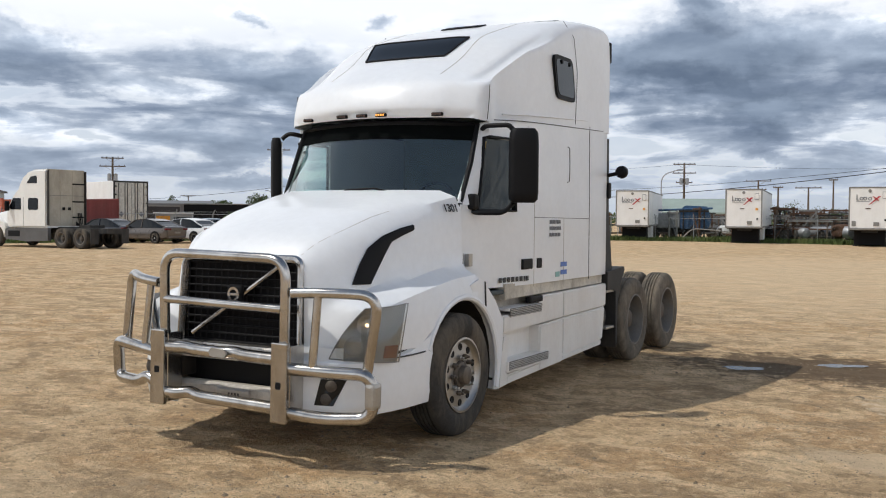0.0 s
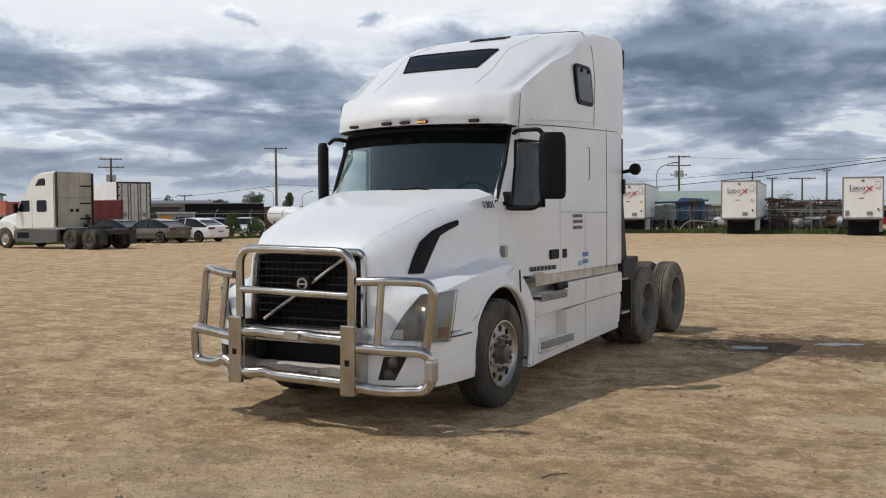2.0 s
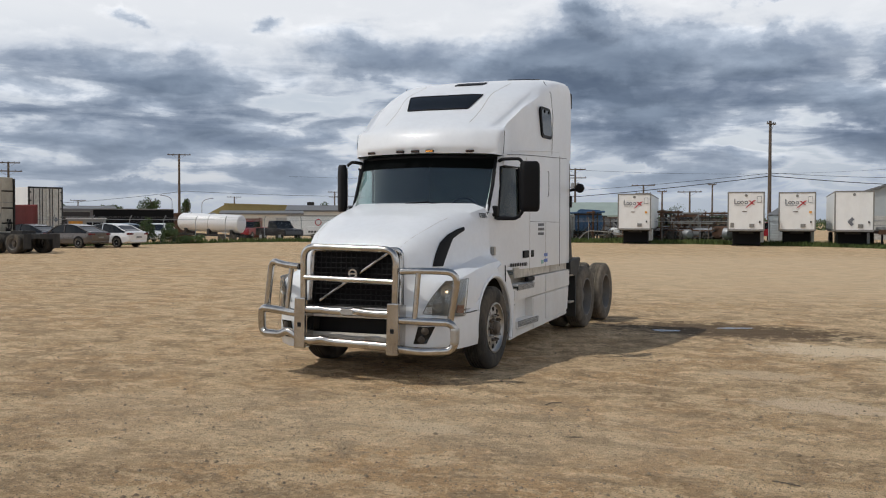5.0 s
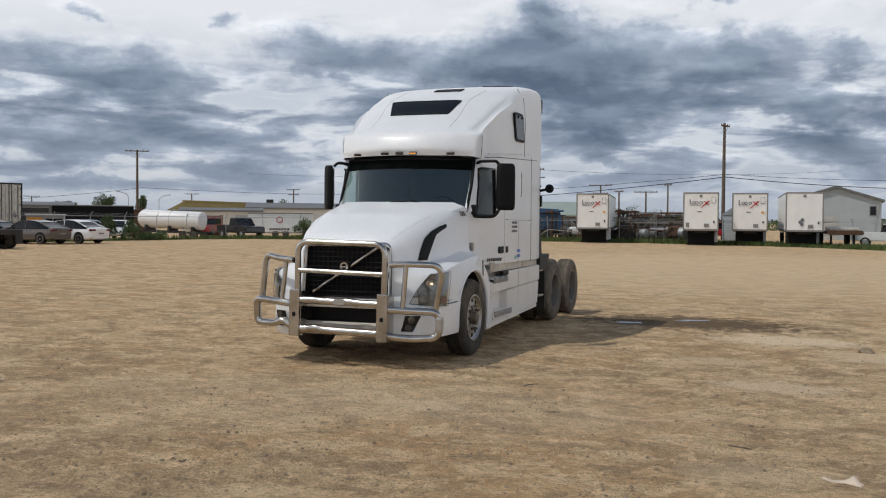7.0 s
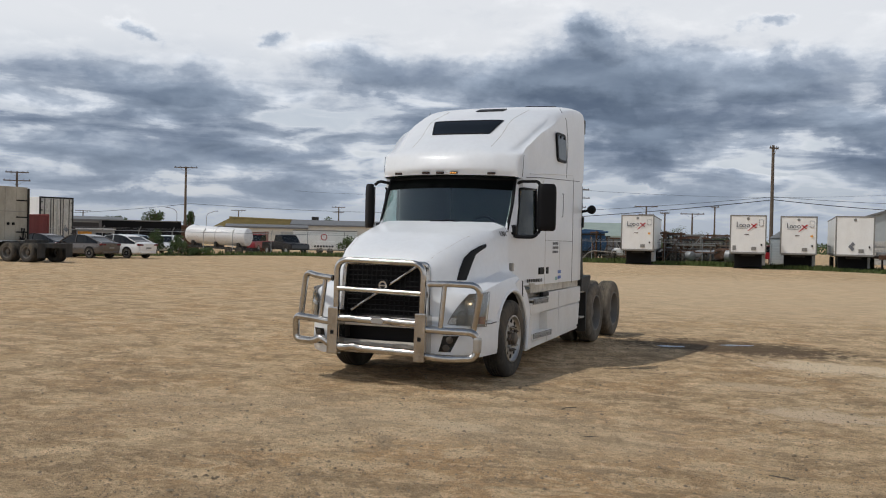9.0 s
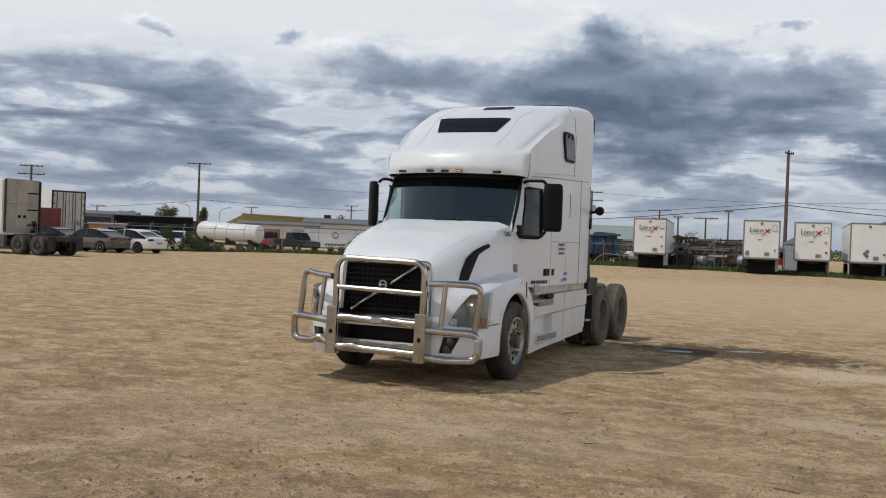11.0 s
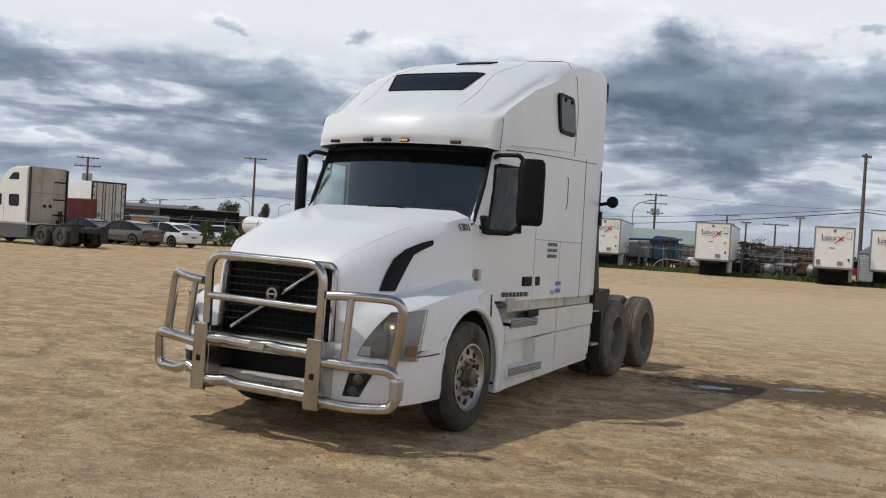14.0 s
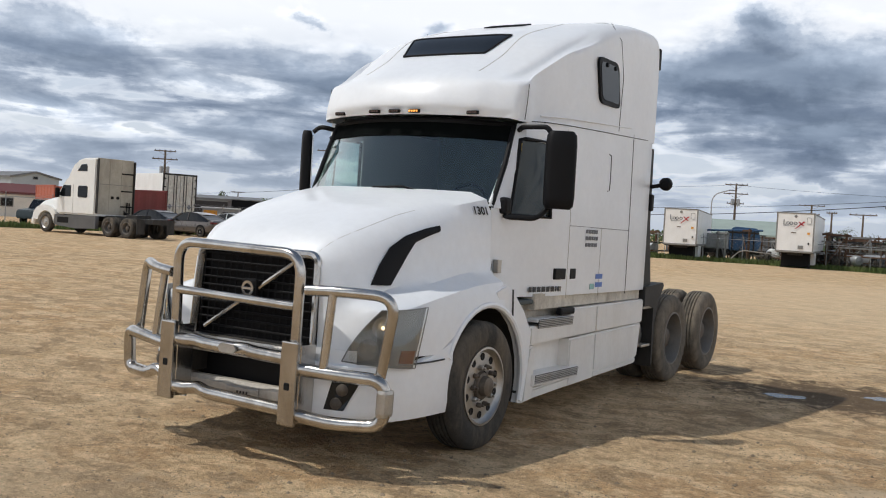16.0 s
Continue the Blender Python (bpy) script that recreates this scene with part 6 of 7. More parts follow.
shed("workshop", "pale grey gabled workshop with dark windows", *at(1.75, 110), -2, 9.0, 20, 4.2, 5.6, SIDING_G, ROOF_G, "y",
     [(-1.4, .3, 2.5)], [(3.4, 3.95, 2.7, 3.6)])


def warehouse():
    """Long olive hall whose parapet drops to a lean-to at one end."""
    t = thing("warehouse", "long olive-yellow warehouse with low sloping end", "building", pose(*at(-35.3, 165, -2.8), 0, 0, 0, 31))
    bm = bmesh.new()
    prism(bm, [(-3.2, 0), (24, 0), (24, 3.9), (0, 4.45), (-3.2, 2.7)], 0, 20, "y")
    part("wall", bm, SIDING_Y, t)
    bm = bmesh.new()
    prism(bm, [(-.2, 4.44), (24.2, 3.89), (24.2, 4.09), (-.2, 4.64)], -.25, 20, "y")
    part("parapet", bm, SIDING_Y, t)
    for k in range(19):
        quick("rib", .4 + k * 1.25, .5 + k * 1.25, -.05, 0, 0, 3.7, SIDING_Y, t, bevel=0)
    quick("roof_unit", 13.4, 14.6, 4, 5, 4.0, 5.0, BLACK_DUSTY, t, "dark rooftop unit")


warehouse()
shed("warehouse", "low off-white warehouse in front of the yellow one", *at(-33.2, 140, -3), 31, 11, 6, 2.75, 3.0, SIDING_W, ROOF_G, "x", [(2, 4.4, 2.2)], [(-4, -3, 1.4, 2.2)])
shed("warehouse", "low grey-roofed warehouse behind the sign trailer", *at(-29.0, 150, -3.3), 29, 14, 12, 3.3, 4.0, SIDING_W, ROOF_G, "x", [], [(-5, -4, 1.4, 2.2)])
shed("store_building", "long low dark store building behind the parked cars", *at(-44.6, 120, -0.8), 44, 11, 10, 3.0, 3.3, material("dark_grey_siding", (0.13, 0.13, 0.14), .6), ROOF_G, "x",
     [(-3, 0, 2.2)], [(-5, -4, 1.2, 2.2)])
shed("storage_hall", "grey gabled storage hall at the far edge", *at(-54.7, 148, 1.6), 76, 6.6, 17, 4.7, 5.4, SIDING_G, ROOF_G, "y", [(-2.0, 2.4, 3.4)], [(-.3, .3, 4.55, 4.85)])
shed("porch_building", "small building with a dark red roof before the hall", *at(-55.2, 100, 1.6), 55, 6.6, 5, 2.2, 2.9, SIDING_W, ROOF_R, "x", [], [(-2, -1, 1.0, 1.7)])
shed("quonset_shed", "grey-green metal-roofed shed behind the salvage yard", *at(-15.6, 128), 15, 14, 12, 2.5, 4.2, material("dark_shed_gable", (0.12, 0.13, 0.14), .7), ROOF_T, "x", [], [])
silo = thing("grain_bin", "pale blue-grey corrugated grain bin with conical roof", "silo", pose(*at(-3.55, 94), 0))
bm = bmesh.new()
lathe(bm, [(0, 1.3)] + [(z * .12, 1.3 + (.02 if z % 2 else 0)) for z in range(1, 22)], 24, None, "z")
part("wall", bm, SIDING_G, silo)
bm = bmesh.new()
lathe(bm, [(2.5, 1.42), (3.3, .25), (3.35, .001)], 24, None, "z")
part("roof", bm, ROOF_G, silo)

# ---------------------------------------------------------------- vehicles on the far side


SILVER = material("silver_wheel_paint", (0.34, 0.34, 0.34), 0.4, 0.3, 0.8, 12.0)


def wheel_small(parent, x, y, r, s, rim=SILVER, w=.21):
    wh = new("wheel")
    wh.parent = parent
    wh.location = (x, y, r)
    bm = bmesh.new()
    lathe(bm, [(-w / 2, r * .62), (-w / 2, r * .92), (-w / 2 + .03, r), (w / 2 - .03, r), (w / 2, r * .92), (w / 2, r * .62)], 24)
    part("tyre", bm, RUBBER, wh, "", True)
    bm = bmesh.new()
    lathe(bm, [(s * w * .42, r * .64), (s * w * .5, r * .60), (s * w * .3, r * .52), (s * w * .34, r * .2), (s * w * .45, r * .14), (s * w * .45, .001)], 20)
    part("rim", bm, rim, wh)


def sedan(x, y, yaw, paint, label, length=4.55, width=1.78, height=1.44, k=1.06):
    """Front towards -y, origin below the middle."""
    c = thing("car", label, "car", sized(x, y, yaw, k), "parked cars")
    L, W, H = length, width / 2, height
    st = [(-.5, .42, .60, .80), (-.485, .30, .68, .90), (-.44, .24, .74, .96), (-.34, .22, .84, 1.0), (-.2, .22, .93, 1.0), (0, .22, .95, 1.0), (.2, .22, .97, 1.0), (.34, .23, 1.0, .99), (.42, .26, 1.02, .96), (.475, .32, 1.0, .91), (.495, .45, .92, .84)]
    rows = []
    for u, zb, zt, k in st:
        w = W * k
        half = [(w * .80, zb), (w * .97, zb + .08), (w, zb + (zt - zb) * .45), (w * .985, zb + (zt - zb) * .72), (w * .90, zt - .03), (w * .70, zt), (0, zt + .015)]
        rows.append([(-a, u * L, z) for a, z in half[:-1]] + [(a, u * L, z) for a, z in reversed(half)])
    bm = bmesh.new()
    vv = grid(bm, rows, close=True)
    bm.faces.new(vv[0])
    bm.faces.new(vv[-1])
    part("body", bm, paint, c, "", True)
    # greenhouse of dark glass under a painted roof
    gh = [(-.26, .93, .93), (-.18, 1.15, .865), (-.10, H - .085, .79), (-.01, H - .025, .765), (.08, H - .015, .755), (.17, H - .05, .75), (.25, H - .145, .76), (.33, 1.15, .80), (.41, 1.02, .85)]
    rows = []
    for u, z, k in gh:
        rows.append([(-W * .93, u * L, .92), (-W * k * .97, u * L, z), (W * k * .97, u * L, z), (W * .93, u * L, .92)])
    bm = bmesh.new()
    grid(bm, rows)
    part("glasshouse", bm, DARKGLASS, c, "dark tinted glass")
    bm = bmesh.new()
    rows = [[(-W * k, u * L, z + .012), (-W * k * .6, u * L, z + .035), (W * k * .6, u * L, z + .035), (W * k, u * L, z + .012)] for u, z, k in gh[2:7]]
    grid(bm, rows)
    thicken(bm, .02)
    part("roof", bm, paint, c, "", True)
    for s in (-1, 1):
        for pts in (((-.255, .94, .93), (-.18, 1.155, .87), (-.10, H - .075, .785)), ((.04, .95, .945), (.03, H - .03, .765)), ((.24, H - .12, .76), (.33, 1.16, .81), (.405, 1.03, .865))):
            bm = bmesh.new()
            tube(bm, [(s * W * k, u * L, z) for u, z, k in pts], .03, 6)
            part("pillar", bm, paint, c)
        for u in (-.31, .29):
            wheel_small(c, s * (W - .09), u * L, .32, s)
            bm = bmesh.new()
            lathe(bm, [(s * (W + .004), .001), (s * (W + .004), .37), (s * (W - .1), .37)], 24, Matrix.Translation((0, u * L, .37)))
            part("wheel_well", bm, BLACK, c)
        bm = bmesh.new()
        box(bm, min(s * W * .52, s * W * .955), max(s * W * .52, s * W * .955), L * .45, L * .497, .79, .92, .04)
        part("tail_lamp", bm, TAIL, c, "red tail lamp")
        quick("side_mirror", min(s * W * .95, s * W * 1.12), max(s * W * .95, s * W * 1.12), -.2 * L, -.17 * L, .95, 1.07, paint, c, bevel=.03)
    quick("plate_bar", -.22, .22, L * .495, L * .503, .60, .70, BOXTRIM, c)
    quick("rear_bumper", -W * .8, W * .8, L * .46, L * .5, .30, .46, paint, c, bevel=.05)
    return c


CAR_BROWN = material("brown_grey_car_paint", (0.115, 0.10, 0.09), 0.3, 0.4, 0.9, 3.0, coat=0.6)
CAR_WHITE = material("white_car_paint", (0.80, 0.80, 0.80), 0.3, 0.0, 0.95, 3.0, coat=0.6)
CAR_DARK = material("dark_blue_grey_car_paint", (0.035, 0.04, 0.05), 0.3, 0.4, 0.9, 3.0, coat=0.6)
CAR_RED = material("red_car_paint", (0.27, 0.013, 0.02), 0.35, 0.0, 0.9, 3.0, coat=0.5)
HEAD = -90
sedan(*at(-44.9, 66, -0.5), HEAD, CAR_BROWN, "brown-grey parked sedan seen from its rear quarter")
sedan(*at(-42.65, 67.5, -0.9), HEAD, CAR_WHITE, "white parked sedan on the yard's edge", 4.7, 1.84, 1.48)
sedan(*at(-47.45, 68, 0), HEAD, CAR_DARK, "dark parked sedan behind the tractor's tail", 4.6)
sedan(*at(-41.2, 81, -1.6), 60, material("pale_blue_car_paint", (0.30, 0.38, 0.48), .35), "pale blue car behind the shrubs")
sedan(*at(-39.5, 83, -1.6), 20, CAR_WHITE, "white car behind the shrubs and fence")


def pickup(x, y, yaw, paint, label):
    c = thing("pickup_truck", label, "pickup truck", pose(x, y, 0, 0, 0, yaw), "pickups behind the fence")
    bm = bmesh.new()
    prism(bm, [(-2.7, .45), (2.7, .45), (2.7, 1.12), (.5, 1.15), (-1.2, 1.12), (-2.6, 1.02), (-2.7, .8)], -.95, .95)
    bmesh.ops.bevel(bm, geom=list(bm.edges), offset=.06, segments=2, affect="EDGES")
    part("body", bm, paint, c, "", True)
    bm = bmesh.new()
    prism(bm, [(-1.25, 1.1), (-.55, 1.72), (.45, 1.72), (.65, 1.1)], -.82, .82)
    part("glasshouse", bm, DARKGLASS, c)
    quick("roof", -.80, .80, -.6, .5, 1.70, 1.78, paint, c, bevel=.04)
    for s in (-1, 1):
        for yy in (-1.75, 1.7):
            wheel_small(c, s * .86, yy, .38, s)
    return c


pickup(*at(-33.8, 98, -3.1), 12, CAR_RED, "red pickup truck behind the chain-link fence")
pickup(*at(-32.1, 90, -3.2), 62, material("black_car_paint", (0.012, 0.012, 0.014), .3, coat=.5), "black pickup truck behind the chain-link fence")
pickup(*at(-4.35, 99), 70, CAR_RED, "red pickup truck half hidden behind the pole")
pickup(*at(4.6, 80), 85, CAR_WHITE, "white pickup truck beside the flatbed")
pickup(*at(-54.0, 72, 1.6), 30, material("dark_green_paint", (0.03, 0.045, 0.05), .4), "dark pickup truck in front of the porch building")


def far_tractor():
    """The parked tractor across the yard; front axle at the origin, front towards -y."""
    f = thing("semi_truck", "white sleeper semi truck with grey rear wall across the yard", "truck", sized(-46.7, 37.1, -90, 1.05))
    cream = material("cream_white_paint", (0.80, 0.80, 0.77), 0.4, 0.0, 0.93, 2.0, coat=.3)
    grey = material("dusty_grey_panel", (0.42, 0.39, 0.32), 0.6, 0.0, 0.8, 1.5, dirt=(0.12, 0.10, 0.075), dirt_amt=.5)
    skirt = material("dark_grey_skirt", (0.10, 0.10, 0.10), 0.6, 0.0, 0.8, 2.0)
    rows = []
    for y, z0, z1, w in ((-1.28, .6, 1.22, .70), (-1.16, .55, 1.47, .80), (-.8, .9, 1.66, .86), (0, 1.05, 1.82, .92), (.5, 1.1, 1.90, .98), (.92, 1.1, 1.95, 1.02)):
        half = [(w, z0), (w * 1.02, (z0 + z1) / 2), (w * .93, z1 - .12), (w * .7, z1), (0, z1 + .03)]
        rows.append([(-a, y, z) for a, z in half[:-1]] + [(a, y, z) for a, z in reversed(half)])
    bm = bmesh.new()
    vv = grid(bm, rows, close=True)
    bm.faces.new(vv[0])
    bm.faces.new(vv[-1])
    part("hood", bm, cream, f, "", True)
    for s in (-1, 1):
        bm = bmesh.new()
        arc = [(.66 * math.cos(radians(a)), .5 + .62 * math.sin(radians(a))) for a in range(170, -1, -17)]
        prism(bm, arc + [(.66, .62), (.82, .95), (.70, 1.22), (.30, 1.40), (-.25, 1.42), (-.70, 1.30), (-.98, 1.05), (-1.08, .72)], s * .85, s * 1.2)
        part("fender", bm, cream, f, "", True)
        bm = bmesh.new()
        prism(bm, [(.78, .42), (.72, .95), (4.0, 1.0), (4.0, .36), (2.4, .30)], s * 1.0, s * 1.2)
        part("side_skirt", bm, skirt, f, "dark grey side skirt")
        quick("step_pocket", min(s * 1.17, s * 1.21), max(s * 1.17, s * 1.21), 1.0, 1.9, .55, .85, BLACK, f)
    bm = bmesh.new()
    prism(bm, [(.85, 1.1), (.85, 1.92), (1.30, 2.60), (1.66, 2.70), (1.72, 2.95), (1.86, 3.25), (2.10, 3.56), (2.45, 3.80), (2.95, 3.93), (3.9, 3.96), (3.9, 1.0), (1.0, 1.0)], -1.2, 1.2)
    bmesh.ops.bevel(bm, geom=[e for e in bm.edges if abs(e.verts[0].co.x - e.verts[1].co.x) < 1e-5], offset=.09, segments=3, affect="EDGES")
    part("cab", bm, cream, f, "cream-white sleeper cab", True)
    bm = bmesh.new()
    box(bm, -1.14, 1.14, 3.9, 3.93, 1.1, 3.95, .01)
    part("rear_wall", bm, grey, f, "dusty grey rear wall")
    for s in (-1, 1):
        for name, q in (("door_window", [(1.06, 1.98), (1.40, 2.50), (2.0, 2.50), (2.0, 1.92), (1.3, 1.92)]), ("sleeper_window", [(2.62, 1.90), (2.55, 1.97), (2.55, 2.43), (2.62, 2.5), (3.23, 2.5), (3.30, 2.43), (3.30, 1.97), (3.23, 1.90)]), ("upper_window", [(2.45, 3.25), (2.75, 3.58), (3.15, 3.62), (3.22, 3.52), (3.22, 3.25)])):
            bm = bmesh.new()
            prism(bm, q, s * 1.195, s * 1.212)
            part(name, bm, DARKGLASS, f)
        quick("extender", min(s * 1.12, s * 1.18), max(s * 1.12, s * 1.18), 3.9, 4.05, 1.15, 3.9, BLACK_DUSTY, f, "black side extender")
        quick("mirror", min(s * 1.25, s * 1.5), max(s * 1.25, s * 1.5), 1.08, 1.22, 1.85, 2.35, BLACK, f, bevel=.04)
        for z in (1.5, 2.3, 3.2) if s < 0 else ():
            quick("strap", min(s * .35, s * 1.1), max(s * .35, s * 1.1), 3.935, 3.96, z, z + .07, BLACK, f)
        quick("door_line", min(s * 1.198, s * 1.206), max(s * 1.198, s * 1.206), 2.18, 2.195, 1.05, 2.55, BOXTRIM, f, bevel=0)
        quick("wall_rib", min(s * .36, s * .39), max(s * .36, s * .39), 3.93, 3.945, 1.15, 3.9, grey, f, bevel=0)
        quick("vent", min(s * .1, s * .25), max(s * .1, s * .25), 3.94, 3.96, 1.9, 2.05, BLACK, f, bevel=.03)
    bm = bmesh.new()
    rows = [[(x, .84 + .12 * (x / 1.0) ** 2 + .52 * t, 1.95 + .66 * t) for x in (-1.0, -.5, 0, .5, 1.0)] for t in (0, .5, 1)]
    grid(bm, rows)
    thicken(bm, .02)
    part("windshield", bm, DARKGLASS, f)
    quick("wall_seam", -1.1, 1.1, 3.93, 3.945, 2.62, 2.65, BOXTRIM, f, bevel=0)
    for k in range(3):
        bm = bmesh.new()
        tube(bm, [(-.9 + .1 * k, 3.98, 1.75), (-.85 + .1 * k, 4.12, 1.25), (-.6 + .1 * k, 4.25, 1.12), (-.3, 4.3, 1.3 - .08 * k)], .03, 6)
        part("air_hose", bm, BLACK, f)
    quick("bumper", -1.1, 1.1, -1.35, -1.05, .35, .75, cream, f, bevel=.08)
    quick("frame", -.45, .45, .5, 7.4, .75, 1.0, BLACK_DUSTY, f)
    quick("deck", -.6, .6, 4.0, 4.8, 1.0, 1.05, BLACK_DUSTY, f)
    quick("fifth_wheel", -.45, .45, 5.4, 6.2, 1.0, 1.16, BLACK_DUSTY, f)
    for s in (-1, 1):
        w = new("front_wheel")
        w.parent = f
        w.location = (s * 1.05, 0, .505)
        part("tyre", build_tyre_mesh(), RUBBER, w, "", True)
        bm = bmesh.new()
        lathe(bm, [(s * .10, .31), (s * .137, .30), (s * .09, .26), (s * .10, .12), (s * .16, .08), (s * .16, .001)], 24)
        part("rim", bm, ALU, w)
        for y in (4.95, 6.30):
            dual(f, s * 1.06, y, .505, s)
        quick("mud_flap", min(s * .72, s * 1.2), max(s * .72, s * 1.2), 7.05, 7.09, .25, 1.0, BLACK_DUSTY, f, bevel=.005)
    return f


far_tractor()


def dock_trailer():
    """White van trailer seen on its rear doors."""
    t = thing("box_trailer", "white van trailer with closed weathered rear doors", "trailer", sized(*at(-46.4, 78, 0.2), 72, 1.04))
    bm = bmesh.new()
    box(bm, -1.3, 1.3, .05, 14.5, 1.15, 4.12, .04)
    part("body", bm, BOXWHITE, t)
    for s in (-1, 1):
        d = new("rear_door")
        d.parent = t
        quick("panel", min(s * .02, s * 1.2), max(s * .02, s * 1.2), -.02, .05, 1.22, 4.02, material("weathered_door_sheet", (0.62, 0.60, 0.54), .55, dirt=(0.25, 0.2, 0.14), dirt_amt=.6), d)
        for x in (.28, .48, .95):
            bm = bmesh.new()
            tube(bm, [(s * x, -.05, 1.2), (s * x, -.05, 4.0)], .025, 6)
            part("lock_rod", bm, BLACK_DUSTY, d)
        for z in (1.4, 1.9, 2.5, 3.1, 3.7):
            quick("hinge", min(s * 1.1, s * 1.27), max(s * 1.1, s * 1.27), -.05, -.02, z, z + .09, BLACK_DUSTY, d)
        bm = bmesh.new()
        prism(bm, [(s * .75 - .18, 1.75), (s * .75, 1.55), (s * .75 + .18, 1.75), (s * .75, 1.95)], -.045, -.03, "y")
        part("placard_holder", bm, GREYBAR, d)
        quick("corner_post", s * 1.26 - .05, s * 1.26 + .05, -.03, .1, 1.1, 4.14, BLACK_DUSTY, t)
        bm = bmesh.new()
        for yy in (1.3, 2.6):
            tyre_simple(bm, s * 1.02, yy, .5)
        part("wheel_pair", bm, RUBBER, t)
        quick("leg", s * .9 - .07, s * .9 + .07, 12, 12.15, 0, 1.15, BLACK_DUSTY, t)
    quick("header", -1.3, 1.3, -.03, .1, 4.02, 4.14, BLACK_DUSTY, t)
    quick("sill", -1.3, 1.3, -.05, .1, 1.05, 1.2, BLACK_DUSTY, t)
    quick("bumper_guard", -1.1, 1.1, 0, .1, .5, .62, BLACK_DUSTY, t)


dock_trailer()


def container(x, y, yaw, paint, label, length=12.0, k=1.0):
    t = thing("shipping_container", label, "container", sized(x, y, yaw, k), "shipping containers")
    bm = bmesh.new()
    n = int(length / .25)
    for s in (-1, 1):
        rows = [[(s * (1.17 + (.035 if k % 4 in (1, 2) else 0)), k * .25, z) for k in range(n + 1)] for z in (.12, 2.5)]
        grid(bm, rows)
    rows = [[(-1.1 + 2.2 * k / 12, (0 if k % 4 in (1, 2) else .03), z) for k in range(13)] for z in (.12, 2.5)]
    grid(bm, rows)
    box(bm, -1.18, 1.18, .06, length - .02, .1, 2.52)
    part("wall", bm, paint, t)
    for s in (-1, 1):
        for yy in (0, length - .12):
            quick("corner_post", s * 1.16 - .06, s * 1.16 + .06, yy, yy + .14, 0, 2.6, paint, t)
        quick("top_rail", s * 1.18 - .04, s * 1.18 + .04, 0, length, 2.48, 2.6, paint, t)
    return t


RUSTRED = material("weathered_red_container", (0.20, 0.035, 0.03), 0.6, 0.0, 0.8, 1.0, dirt=(0.12, 0.05, 0.03), dirt_amt=.5)
container(*at(-48.0, 70, 0.3), 76, RUSTRED, "dark red shipping container behind the tractor", 6, 1.1)
container(*at(-52.7, 84, 1.4), 66, material("orange_red_container", (0.42, 0.10, 0.05), .6, dirt=(0.15, .06, .03), dirt_amt=.4), "orange-red shipping container beside the storage hall", 6, 1.15)
container(*at(-33.8, 101, -3.1), 30, material("brown_container", (0.19, 0.075, 0.045), .6), "brown stacked crate container behind the fence", 6, .8)
container(*at(-38.0, 104, -2), 60, RUST, "rust-brown container behind the white tank", 6)


def enclosed_trailer(x, y, yaw, w, l, z0, z1, mat, label, sign=False):
    t = thing("enclosed_trailer", label, "trailer", pose(x, y, 0, 0, 0, yaw), "enclosed trailers behind the fence")
    bm = bmesh.new()
    box(bm, -l / 2, l / 2, 0, w, z0, z1, .05)
    part("body", bm, mat, t)
    quick("top_rail", -l / 2, l / 2, -.03, .05, z1 - .08, z1 + .02, BOXTRIM, t)
    quick("bottom_rail", -l / 2, l / 2, -.03, .05, z0 - .05, z0 + .06, BOXTRIM, t)
    for x0 in (-.5, .5):
        bm = bmesh.new()
        lathe(bm, [(-.1, .001), (-.1, .3), (.12, .33), (.12, .001)], 18, Matrix.Translation((x0, .1, .33)), "y")
        part("wheel", bm, RUBBER, t)
    bm = bmesh.new()
    tube(bm, [(l / 2, .3, z0), (l / 2 + 1.2, w / 2, z0 - .1), (l / 2, w - .3, z0)], .05, 6)
    part("drawbar", bm, BLACK_DUSTY, t)
    if sign:
        quick("sign_panel", -1.2, 1.0, -.06, -.03, .55, 1.25, BOXWHITE, t, "white sign with plain dark bars")
        for k in range(7):
            quick("sign_bar", -1.05 + k * .28, -.85 + k * .28, -.07, -.06, .66, .84, INK, t, bevel=0)
        bm = bmesh.new()
        lathe(bm, [(-.07, .24), (-.07, .31), (-.05, .32)], 20, Matrix.Translation((-.1, 0, 1.65)), "y")
        part("round_emblem", bm, RED, t, "round red emblem ring")
    return t


enclosed_trailer(*at(-40.75, 95, -1.6), 41, 2.5, 7.2, .6, 2.85, material("dull_black_trailer", (0.010, 0.010, 0.011), .7, spec=.12), "long black enclosed trailer behind the fence")
enclosed_trailer(*at(-29.75, 95, -3.4), 30, 2.5, 6.2, .4, 2.3, BOXWHITE, "white enclosed trailer with a sign panel behind the fence", True)
enclosed_trailer(*at(-44.8, 92, -0.8), 44, 2.4, 4.4, .5, 2.6, material("black_food_trailer", (0.03, 0.025, 0.025), .5), "black food trailer with orange emblem behind the cars")
quick_sign = thing("kiosk", "small grey kiosk trailer with orange panel", "kiosk", pose(*at(-43.6, 85, -1), 0, 0, 0, 42))
quick("body", -1.5, 1.5, 0, 2, .4, 1.9, GALV, quick_sign, bevel=.08)
quick("panel", -1.4, -.3, -.04, 0, .6, 1.7, ORANGE, quick_sign)
quick("window", 0, 1.3, -.04, 0, 1.0, 1.6, DARKGLASS, quick_sign)
quick("canopy", -1.6, 1.6, -.5, .1, 1.9, 1.98, BOXWHITE, quick_sign)


